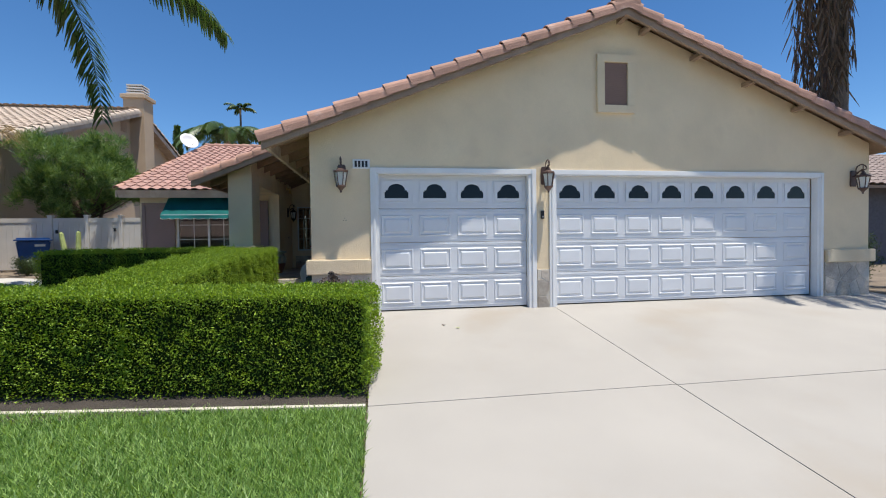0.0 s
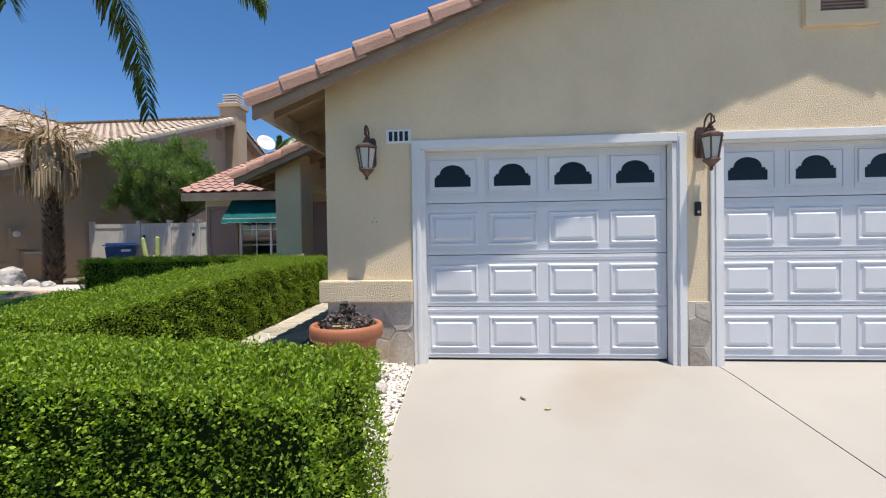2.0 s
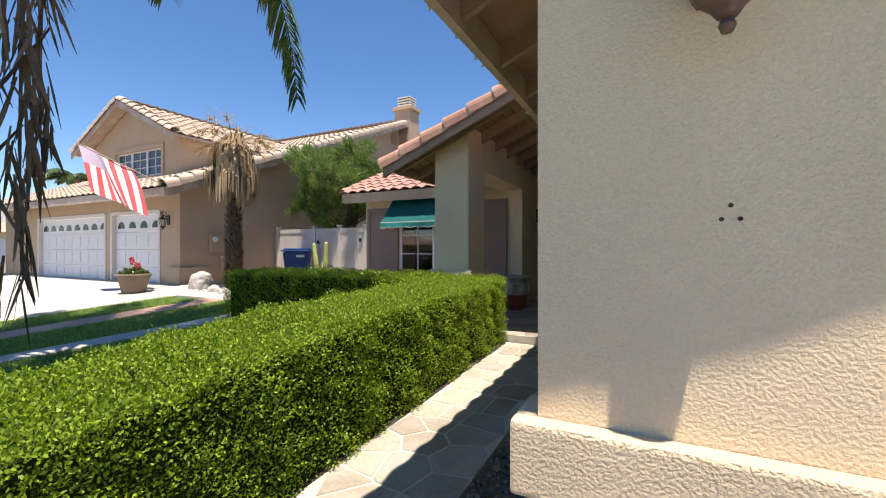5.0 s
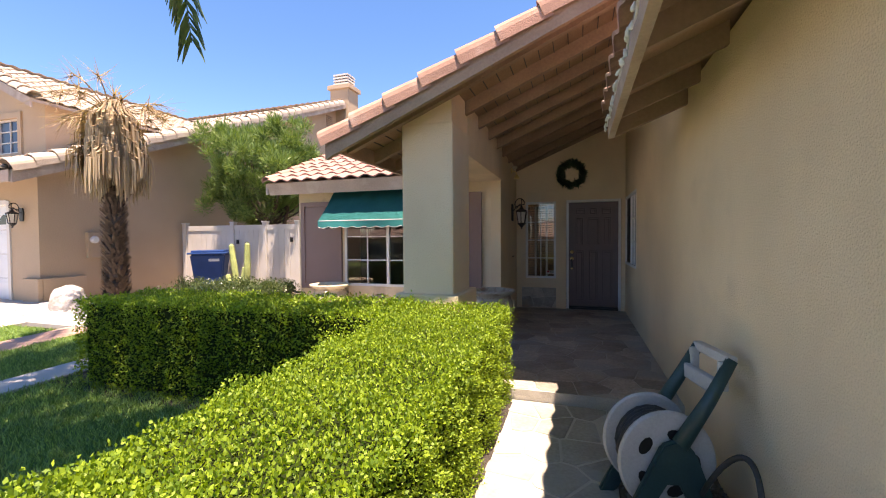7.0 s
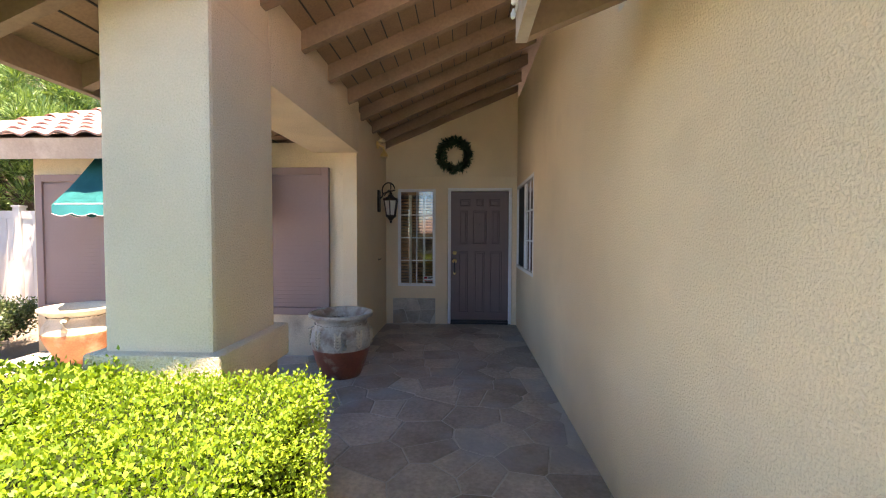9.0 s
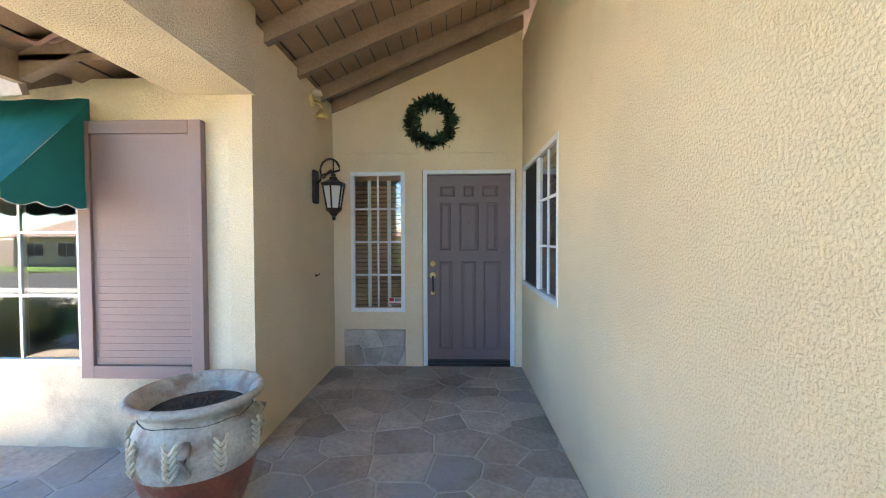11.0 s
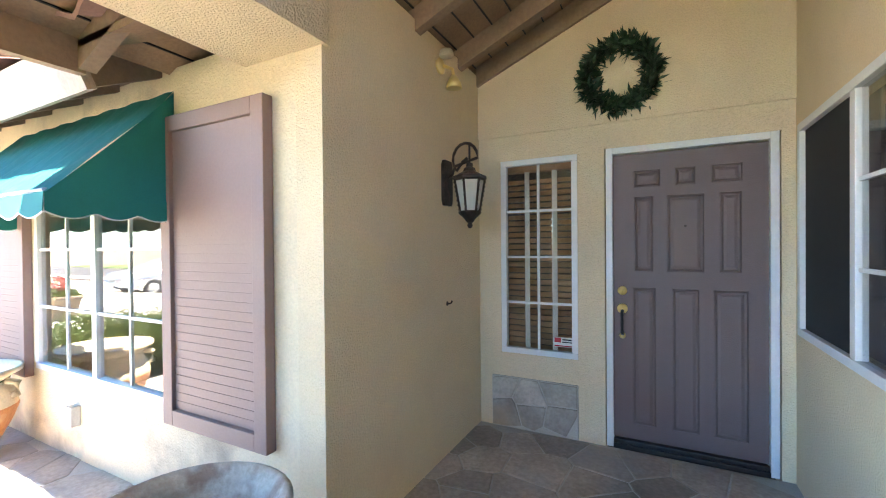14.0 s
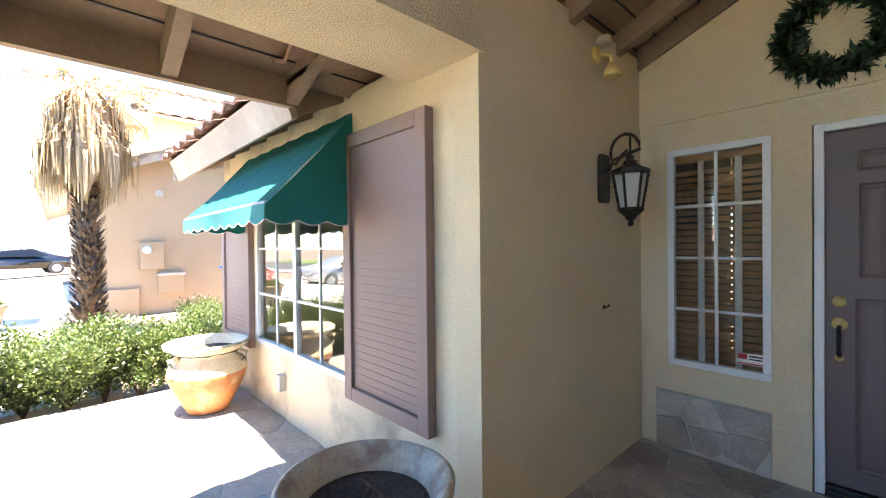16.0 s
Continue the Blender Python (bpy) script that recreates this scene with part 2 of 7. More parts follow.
PLANK = surface("roof_planks", (0.30, 0.20, 0.13), 0.8, 3, 0.15, 60, 0.3, 30)
PALE_TRIM = surface("pale_fascia", (0.42, 0.33, 0.27), 0.8, 2, 0.12, 40, 0.3, stain=(0.55, 0.47, 0.4), stain_scale=2.5)
SHUTTER = surface("shutter_paint", (0.25, 0.165, 0.145), 0.6, 2, 0.05, 80, 0.1)
DOOR_BROWN = surface("door_paint", (0.15, 0.102, 0.098), 0.5, 2, 0.06, 120, 0.12)
CONCRETE = surface("concrete", (0.33, 0.312, 0.285), 0.9, 0.7, 0.07, 220, 0.25, 260, stain=(0.30, 0.265, 0.22), stain_scale=0.55, stain_cover=0.56, distance=0.003)
PINK_CONCRETE = surface("pink_concrete", (0.42, 0.26, 0.2), 0.9, 1, 0.08, 100, 0.2)
PALE_CONCRETE = surface("pale_concrete", (0.44, 0.42, 0.38), 0.9, 1, 0.08, 100, 0.2)
ASPHALT = surface("asphalt", (0.06, 0.06, 0.06), 0.9, 0.6, 0.15, 200, 0.4)
SOIL = surface("soil", (0.052, 0.043, 0.035), 1.0, 3, 0.3, 60, 1.0, 50, distance=0.03)
EARTH = surface("dry_ground", (0.19, 0.15, 0.11), 1.0, 1.5, 0.2, 60, 0.8, 40, distance=0.02)
GROUT = surface("porch_grout", (0.42, 0.40, 0.36), 0.95, 3, 0.15, 120, 0.5)
MORTAR = surface("mortar", (0.52, 0.48, 0.41), 0.95, 3, 0.1, 120, 0.5)
FLAG = surface("flagstone", (0.35, 0.32, 0.265), 0.8, 2.2, 0.2, 40, 0.5, 25, per_object=0.2, stain=(0.34, 0.34, 0.325), stain_scale=2.2, stain_cover=0.5, distance=0.008)
FLAG_DARK = surface("flagstone_porch", (0.35, 0.30, 0.25), 0.65, 2.5, 0.25, 40, 0.5, 22, per_object=0.28, stain=(0.29, 0.30, 0.30), stain_scale=2.0, stain_cover=0.5, distance=0.008)
VENEER = surface("stone_veneer", (0.42, 0.37, 0.31), 0.8, 4, 0.22, 40, 0.8, 22, per_object=0.27, stain=(0.40, 0.29, 0.19), stain_scale=2.5, stain_cover=0.56, distance=0.006)
PEBBLE = surface("white_pebble", (0.66, 0.62, 0.56), 0.8, 20, 0.12, 120, 0.3, per_island=0.28)
GREY_PEBBLE = surface("grey_pebble", (0.20, 0.18, 0.15), 0.9, 20, 0.2, 120, 0.3, per_island=0.45)
TILE_RAKE = surface("rake_tile", (0.39, 0.225, 0.17), 0.85, 5, 0.12, 70, 0.4, per_object=0.16, stain=(0.5, 0.36, 0.3), stain_scale=5, stain_cover=0.6)
TILE_RED = surface("roof_tile_red", (0.34, 0.20, 0.165), 0.85, 5, 0.12, 60, 0.4, per_object=0.14, stain=(0.42, 0.28, 0.24), stain_scale=6, stain_cover=0.58)
TILE_RED_FIELD = surface("roof_tile_field", (0.41, 0.26, 0.22), 0.85, 5, 0.12, 60, 0.4, per_island=0.14)
TILE_TAN = surface("roof_tile_tan", (0.40, 0.32, 0.255), 0.85, 3, 0.1, 40, 0.3, per_island=0.16)
TILE_GREY = surface("roof_tile_grey", (0.23, 0.18, 0.16), 0.85, 3, 0.1, 40, 0.3, per_island=0.16)
TERRACOTTA = surface("terracotta", (0.33, 0.12, 0.06), 0.75, 6, 0.1, 90, 0.15, stain=(0.40, 0.21, 0.13), stain_scale=5, stain_cover=0.62)
GLAZED = surface("weathered_glaze", (0.44, 0.40, 0.32), 0.6, 6, 0.2, 60, 0.4, stain=(0.22, 0.13, 0.085), stain_scale=9, stain_cover=0.5)
GLAZED_RED = surface("red_glaze", (0.24, 0.07, 0.035), 0.35, 5, 0.2, 60, 0.2, stain=(0.44, 0.36, 0.26), stain_scale=7, stain_cover=0.6)
OCHRE_POT = surface("ochre_glaze", (0.46, 0.19, 0.075), 0.6, 5, 0.2, 60, 0.3, stain=(0.52, 0.40, 0.24), stain_scale=6, stain_cover=0.52)
CREAM_POT = surface("cream_glaze", (0.62, 0.53, 0.38), 0.7, 5, 0.12, 60, 0.2, stain=(0.36, 0.26, 0.15), stain_scale=6, stain_cover=0.6)
BRONZE = surface("bronze_metal", (0.045, 0.031, 0.025), 0.45, 20, 0.3, 120, 0.2, metal=0.6, stain=(0.11, 0.065, 0.048), stain_scale=14, stain_cover=0.55)
COPPER = surface("aged_copper", (0.13, 0.08, 0.065), 0.5, 15, 0.2, 120, 0.2, metal=0.5)
BRASS = plain("brass", (0.85, 0.66, 0.28), 0.3, 0.5)
FROSTED = plain("frosted_glass", (0.80, 0.80, 0.74), 0.35, 0.0, 0.35)
GLASS = plain("window_glass", (0.93, 0.96, 0.95), 0.0, 0.0, 1.0, 1.55)
DARK_GLASS = plain("tinted_glass", (0.006, 0.008, 0.012), 0.04, 0.0, 0.0, 1.5, 0.25)
SCREEN = plain("insect_screen", (0.018, 0.018, 0.02), 0.75)
BLACK = plain("black_plastic", (0.012, 0.012, 0.013), 0.4)
RUBBER = surface("hose_rubber", (0.035, 0.036, 0.038), 0.6, 20, 0.2, 120, 0.1)
TEAL = surface("teal_canvas", (0.004, 0.19, 0.185), 0.85, 4, 0.08, 200, 0.25, 300, distance=0.003)
TEAL_EDGE = plain("white_piping", (0.7, 0.72, 0.7), 0.7)
REEL_GREEN = surface("green_plastic", (0.022, 0.062, 0.062), 0.45, 6, 0.15, 80, 0.05)
REEL_GREY = surface("grey_plastic", (0.42, 0.43, 0.42), 0.5, 6, 0.1, 80, 0.05)
BIN_BLUE = surface("blue_plastic", (0.012, 0.06, 0.21), 0.4, 4, 0.12, 80, 0.05)
VINYL = surface("vinyl_fence", (0.60, 0.57, 0.53), 0.5, 2, 0.05, 60, 0.05)
WOOD_BLIND = surface("wooden_blind", (0.45, 0.25, 0.13), 0.5, 6, 0.12, 60, 0.1)
CLOTH = plain("white_tape", (0.75, 0.73, 0.68), 0.9)
# room surfaces coloured dark, so the colour holds the gloom of unlit interiors
UNLIT_ROOM = surface("unlit_room", (0.13, 0.11, 0.095), 0.9, 2, 0.1, 40, 0.1)
BARK = surface("palm_bark", (0.125, 0.085, 0.06), 0.95, 8, 0.3, 40, 1.0, 20, distance=0.03)
GREY_BARK = surface("grey_palm_bark", (0.16, 0.12, 0.09), 0.95, 5, 0.25, 40, 0.8, 18, distance=0.02)
PINE_BARK = surface("pine_bark", (0.10, 0.07, 0.05), 0.95, 8, 0.3, 40, 1.0, 20, distance=0.03)
ROCK = surface("boulder", (0.43, 0.40, 0.37), 0.9, 4, 0.2, 40, 0.8, 14, distance=0.03)
HILL = surface("far_hill", (0.24, 0.23, 0.24), 1.0, 0.01, 0.2, 0.05, 0)
BOX_LEAF = leafy("boxwood_leaf", (0.075, 0.16, 0.010), (0.295, 0.43, 0.03), 0.6, 0.33)
# near-black colour stands in for the shade between the hedge leaves
BOX_INNER_SHADE = surface("hedge_inner_shade", (0.018, 0.028, 0.008), 1.0, 12, 0.4, 60, 0.6, spec=0.03)
GRASS = leafy("grass_blade", (0.06, 0.15, 0.025), (0.36, 0.52, 0.17), 0.5, 0.35)
TURF = surface("turf", (0.10, 0.17, 0.04), 1.0, 3, 0.25, 60, 0.8, 70)
SHRUB_LEAF = leafy("shrub_leaf", (0.03, 0.065, 0.018), (0.135, 0.18, 0.07), 0.4, 0.25)
PINE_LEAF = leafy("pine_needle", (0.045, 0.11, 0.025), (0.22, 0.33, 0.09), 0.5, 0.25)
PALM_LEAF = leafy("palm_leaflet", (0.035, 0.075, 0.02), (0.09, 0.15, 0.045), 0.4, 0.25)
DRY_LEAF = leafy("dry_frond", (0.22, 0.155, 0.09), (0.50, 0.40, 0.27), 0.8, 0.2)
DRY_DARK = leafy("dead_frond", (0.085, 0.055, 0.035), (0.24, 0.165, 0.105), 0.8, 0.15)
WREATH_LEAF = leafy("wreath_leaf", (0.012, 0.042, 0.022), (0.055, 0.11, 0.06), 0.4, 0.1)
SUCCULENT = leafy("dried_succulent", (0.045, 0.035, 0.035), (0.30, 0.25, 0.23), 0.8, 0.05)
CACTUS = surface("cactus_skin", (0.36, 0.42, 0.15), 0.7, 8, 0.2, 60, 0.3)
RED_CLOTH, PALE_CLOTH, BLUE_CLOTH = (surface(a, c, 0.9, 6, 0.06, 80, 0.1) for a, c in (("red_cloth", (0.55, 0.09, 0.10)), ("white_cloth", (0.74, 0.68, 0.68)), ("faded_blue_cloth", (0.40, 0.33, 0.42))))

# ---- ground ----
bm = bmesh.new()
xs = [-900, -300, -100, -40, -20, -14, -11, -10, -9, -8, -7, -6, -5.5, -4, -2, 0, 2, 4, 6, 8, 10, 12, 16, 24, 40, 100, 300, 900]
ys = [-900, -300, -100, -40, -20, -12, -9, -7, -5, -3, -1, 0, 1, 2, 3, 4, 5, 6, 8, 12, 20, 40, 100, 300, 900]
grid = [[bm.verts.new((x, y, zg(x, y) - 0.09)) for y in ys] for x in xs]
for i in range(len(xs) - 1):
    for j in range(len(ys) - 1):
        bm.faces.new((grid[i][j], grid[i + 1][j], grid[i + 1][j + 1], grid[i][j + 1]))
structure("ground", bm, EARTH, "dry bare earth under the gardens", "ground")
sheet("road", -80, 80, -19.5, -10.6, 0.0, ASPHALT, "grey asphalt street in front of the houses", "road", 8, 0.06)
sheet("pavement", -80, 80, -10.45, -9.0, 0.03, PALE_CONCRETE, "pale concrete pavement along the street", "pavement", 4, 0.1)
bm = boxes((-80, 80, -10.6, -10.45, zg(0, -11) - 0.05, zg(0, -11) + 0.03))
structure("kerb", bm, PALE_CONCRETE, "pale concrete kerb", "kerb")

# driveway slabs with open joints
for k, (a, b, c, d) in enumerate(((0.90, 3.815, -2.93, 0.30), (3.825, 10.25, -2.94, 0.30), (0.90, 3.815, -5.9, -2.94), (3.825, 10.25, -5.9, -2.95), (0.90, 3.815, -9.0, -5.91), (3.825, 10.25, -9.0, -5.91))):
    sheet(f"driveway_slab_{k + 1}", a, b, c, d, 0.0, CONCRETE, "smooth pale concrete driveway slab", "driveway", 0.6, 0.07)

sheet("lawn_bed_front", -9.0, 0.88, -9.0, -2.40, -0.015, TURF, "mown green lawn in front of the hedge", "lawn", 0.5, 0.05)
sheet("lawn_bed_inner", -6.38, -2.2, -1.9, 3.4, -0.01, TURF, "shaded green lawn behind the hedges", "lawn", 0.5, 0.05)
sheet("lawn_edging", -6.78, -6.38, -2.0, 6.0, 0.02, PALE_CONCRETE, "pale concrete mowing strip", "edging", 0.5, 0.09)
sheet("side_lawn_bed", -7.95, -6.78, -2.2, 4.6, -0.01, TURF, "narrow strip of lawn between two paths", "lawn", 0.5, 0.05)
sheet("pink_path", -8.6, -7.95, -9.0, 4.7, 0.0, PINK_CONCRETE, "pink concrete footpath", "path", 0.5, 0.07)
sheet("path_end", -9.7, -6.78, 4.6, 5.5, 0.005, PALE_CONCRETE, "pale concrete path end", "path", 0.5, 0.07)
sheet("neighbour_lawn_bed", -9.75, -8.6, -9.0, 4.4, -0.01, TURF, "lawn beside the neighbouring drive", "lawn", 0.5, 0.05)
sheet("neighbour_driveway", -22.5, -9.75, -9.0, 6.0, 0.0, PALE_CONCRETE, "pale concrete driveway of the neighbouring house", "driveway", 1.0, 0.07)
sheet("hedge_bed_front", -5.0, 0.86, -2.82, -1.75, 0.0, SOIL, "dark soil under the hedge", "soil", 0.4, 0.05)
sheet("hedge_bed_side", -2.5, -1.42, -1.9, 3.95, 0.0, SOIL, "dark soil under the hedge", "soil", 0.4, 0.05)
sheet("hedge_bed_back", -6.4, -2.5, 3.1, 3.97, 0.0, SOIL, "dark soil under the hedge", "soil", 0.4, 0.05)


def edge_line(x):
    """The front edge of the hedge bed, which runs with the hedge."""
    return -2.93 + 0.1025 * (0.95 - x)


def bed_strip(x0, x1, a, b, lift, drop=0.1):
    """A sloping strip that runs with the hedge, from a to b behind its front edge."""
    bm = bmesh.new()
    prism(bm, [(x, edge_line(x) + o, zg(0, edge_line(x) + o) + lift) for x, o in ((x0, a), (x1, a), (x1, b), (x0, b))], (0, 0, -drop))
    return bm


structure("hedge_bed_edge", bed_strip(-5.0, 0.88, 0.0, 0.5, 0.008), SOIL, "dark soil in front of the hedge", "soil")
bm = bed_strip(-5.0, 0.88, -0.04, -0.001, 0.018)
structure("hedge_edging", bm, MORTAR, "thin concrete edging of the hedge bed", "edging")
sheet("gravel_bed", -0.62, 0.89, -1.9, -0.07, -0.03, MORTAR, "bed under the white gravel", "gravel bed", 0.4, 0.04)
sheet("gravel_strip_bed", -0.60, -0.002, -0.07, 4.01, -0.02, EARTH, "bed under the gravel strip", "gravel bed", 0.4, 0.04)
walkway = sheet("flagstone_walk", -1.44, -0.61, -1.9, 4.01, -0.003, MORTAR, "pale flagstone walk with mortar joints", "walk", 0.4, 0.06)
bm = boxes((-5.9, -0.001, 4.03, 8.74, -0.1, 0.183))
porch_floor = structure("porch_floor", bm, GROUT, "grey flagstone porch floor, one step up", "porch floor")

# ---- the house: walls ----
WALL_Y = -0.06
GABLE_X, GABLE_Z, SLOPE = 4.95, 4.865, 0.401


def roof_top(x):
    return GABLE_Z - SLOPE * abs(x - GABLE_X)


GLIFT = 0.10


def under(x):
    return roof_top(x) - 0.17 + GLIFT


bm = bmesh.new()
DEEP = 0.16
for x0, x1, z0, z1 in ((0.0, 0.97, -0.3, None), (3.45, 3.835, -0.3, None), (8.90, 9.98, -0.3, None), (0.97, 3.45, 2.14, None), (3.835, 8.90, 2.14, None)):
    cuts = [x0] + ([GABLE_X] if x0 < GABLE_X < x1 else []) + [x1]
    outline = [(x0, WALL_Y, z0), (x1, WALL_Y, z0)] + [(x, WALL_Y, under(x)) for x in cuts[::-1]]
    prism(bm, outline, (0, DEEP, 0))
structure("wall_garage_front", bm, STUCCO, "beige stucco gable wall above two garage doors", "wall")

bm = bmesh.new()
for y0, y1, z0, z1 in ((WALL_Y + DEEP, 7.16, -0.3, 3.7), (7.16, 8.70, -0.3, 1.10), (7.16, 8.70, 2.35, 3.7), (8.70, 8.90, -0.3, 3.7)):
    if y0 < 1:
        box(bm, 0.0, 0.16, y0, 4.5, z0, under(0.0) - 0.01)
        box(bm, 0.0, 0.16, 4.5, y1, z0, z1)
    else:
        box(bm, 0.0, 0.16, y0, y1, z0, z1)
structure("wall_side", bm, STUCCO, "long beige stucco side wall beside the walk", "wall")

bm = bmesh.new()
box(bm, 9.82, 9.98, WALL_Y + DEEP, 8.0, -0.3, under(9.98) - 0.01)
structure("wall_garage_right", bm, STUCCO, "beige stucco far side wall of the garage", "wall")
bm = boxes((0.17, 9.82, 8.0, 8.15, -0.3, 3.2))
structure("wall_back", bm, STUCCO, "plain back wall", "wall")
bm = boxes((0.17, 9.81, 0.11, 7.99, -0.12, -0.02))
structure("garage_floor", bm, CONCRETE, "plain concrete garage floor", "floor")

# porch roof plane
EAVE_X, EAVE_Z, PSLOPE = -3.24, 2.635, 0.42


def porch_top(x):
    return EAVE_Z + PSLOPE * (x - EAVE_X)


LIFT = 0.09


def porch_under(x):
    return porch_top(x) - 0.23 + LIFT


# wall with the entrance door: openings for the side light and the door
DY = 8.74
bm = bmesh.new()
for x0, x1, z0, z1 in ((-2.06, -1.875, -0.1, 2.52), (-1.875, -1.275, -0.1, 0.785), (-1.875, -1.275, 2.325, 2.52), (-1.275, -1.085, -0.1, 2.52), (-1.085, -0.07, 2.34, 2.52), (-0.07, 0.0, -0.1, 2.52)):
    box(bm, x0, x1, DY, DY + 0.15, z0, z1)
structure("wall_entrance", bm, STUCCO, "beige stucco wall round the entrance door", "wall")
bm = bmesh.new()
prism(bm, [(-2.06, DY - 0.014, 2.52), (0.0, DY - 0.014, 2.52), (0.0, DY - 0.014, porch_under(0)), (-2.06, DY - 0.014, porch_under(-2.06))], (0, 0.16, 0))
structure("wall_entrance_upper", bm, STUCCO, "beige stucco wall above the entrance door", "wall")

# living room wing
WY = 6.92
bm = bmesh.new()
box(bm, -2.22, -2.06, WY, DY + 0.15, -0.1, 3.04)
structure("wall_porch_left", bm, STUCCO, "beige stucco wall beside the entrance", "wall")
bm = bmesh.new()
for x0, x1, z0, z1 in ((-5.97, -4.98, -0.1, 2.66), (-3.22, -2.22, -0.1, 2.66), (-4.98, -3.22, -0.1, 0.74), (-4.98, -3.22, 2.12, 2.66)):
    box(bm, x0, x1, WY, WY + 0.15, z0, z1)
structure("wall_wing_front", bm, STUCCO_OLD, "beige stucco wall round the front window, stained near the floor", "wall")
bm = boxes((-5.97, -5.82, WY + 0.15, 14.0, -0.1, 2.66))
structure("wall_wing_left", bm, STUCCO, "beige stucco side wall of the wing", "wall")
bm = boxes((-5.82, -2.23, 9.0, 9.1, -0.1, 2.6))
structure("wall_room_back", bm, UNLIT_ROOM, "plain room wall behind the window", "wall")
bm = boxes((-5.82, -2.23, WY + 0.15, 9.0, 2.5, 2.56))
structure("ceiling_room", bm, UNLIT_ROOM, "plain ceiling of the front room", "ceiling")
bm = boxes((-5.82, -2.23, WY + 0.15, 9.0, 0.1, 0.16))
structure("floor_room", bm, UNLIT_ROOM, "plain floor of the front room", "floor")
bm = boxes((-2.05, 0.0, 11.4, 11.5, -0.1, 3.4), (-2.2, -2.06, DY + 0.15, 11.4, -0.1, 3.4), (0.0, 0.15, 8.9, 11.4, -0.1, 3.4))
structure("wall_hall", bm, UNLIT_ROOM, "plain hall walls behind the entrance", "wall")
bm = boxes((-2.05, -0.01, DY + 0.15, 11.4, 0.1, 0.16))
structure("floor_hall", bm, UNLIT_ROOM, "plain hall floor", "floor")

# porch column and beam
bm = bmesh.new()
box(bm, -2.58, -2.03, 4.11, 4.76, 0.10, porch_under(-2.64) + 0.02, bevel=0.025)
prism(bm, [(-2.565, 4.125, 2.5), (-2.045, 4.125, 2.5), (-2.045, 4.125, porch_top(-2.045) - 0.113 + LIFT), (-2.565, 4.125, porch_top(-2.565) - 0.113 + LIFT)], (0, 0.62, 0))
column = structure("porch_column", bm, STUCCO, "square greenish-beige stucco porch column", "column")
bm = bmesh.new()
box(bm, -2.64, -1.965, 4.045, 4.83, 0.83, 1.035, bevel=0.018)
ledge = structure("column_ledge", bm, STUCCO_ROUGH, "rough stucco ledge round the column", "ledge")
bm = bmesh.new()
prism(bm, [(-2.56, 4.75, 2.545), (-2.04, 4.75, 2.545), (-2.04, 4.75, porch_top(-2.04) - 0.113 + LIFT), (-2.56, 4.75, porch_top(-2.56) - 0.113 + LIFT)], (0, 2.2, 0))
structure("porch_beam", bm, STUCCO_ROUGH, "wide stucco beam from the column to the wall", "beam")

# ledges of the garage front
for k, (x0, x1, z0, z1) in enumerate(((-0.07, 0.882, 0.605, 0.83), (9.02, 10.05, 0.60, 0.83))):
    bm = bmesh.new()
    box(bm, x0, x1, WALL_Y - 0.075, WALL_Y - 0.001, z0, z1, bevel=0.016)
    if k == 0:
        box(bm, x0, -0.001, WALL_Y - 0.001, 0.12, z0, z1, bevel=0.012)
    structure(f"wall_ledge_{k + 1}", bm, STUCCO_ROUGH, "rough stucco ledge above the stone base", "ledge")


# stone bases
def veneer_wall(name, u0, u1, z0, z1, m, label, size=0.27, seed=1):
    """A stone base on a wall; m carries (u, z, out) to the world."""
    bm = bmesh.new()
    vs = box(bm, u0, u1, z0, z1, 0, 0.02)
    bmesh.ops.transform(bm, matrix=m, verts=vs)
    ob = structure(name, bm, MORTAR, label, "stone base")
    stones(ob, crazy_cells(random.Random(seed), u0 + 0.005, u1 - 0.005, z0 + 0.005, z1 - 0.005, size, 0.012), m @ Matrix.Translation((0, 0, 0.006)), 0.022, VENEER, random.Random(seed + 5))


def facing(x, y, turn):
    """u along the wall, z up, out of the wall; turn 0 faces the street, 90 faces +x."""
    return Matrix.Translation((x, y, 0)) @ Matrix.Rotation(radians(turn), 4, "Z") @ Matrix(((1, 0, 0, 0), (0, 0, -1, 0), (0, 1, 0, 0), (0, 0, 0, 1)))


veneer_wall("stone_base_1", 0.0, 0.88, -0.05, 0.605, facing(0, WALL_Y, 0), "grey and tan stone veneer below the ledge", 0.26, 3)
veneer_wall("stone_base_2", 3.545, 3.75, -0.05, 0.60, facing(0, WALL_Y, 0), "grey and rust stone veneer on the pier", 0.19, 4)
veneer_wall("stone_base_3", 9.02, 9.98, -0.05, 0.60, facing(0, WALL_Y, 0), "grey stone veneer below the ledge", 0.26, 6)
veneer_wall("stone_base_4", -1.95, -1.275, 0.19, 0.595, facing(0, DY, 0), "grey stone veneer below the side light", 0.25, 8)
veneer_wall("stone_base_5", -2.58, -2.03, 0.12, 0.83, facing(0, 4.11, 0), "stone veneer at the foot of the column", 0.25, 9)
veneer_wall("stone_base_6", 4.12, 4.75, 0.12, 0.83, facing(-2.03, 0, 90), "stone veneer at the foot of the column", 0.25, 10)

# ---- roofs ----
def slab(bm, pts, thick):
    """A roof slab from its top corners."""
    prism(bm, pts, (0, 0, -thick))


RF, RB = -0.38, 4.06
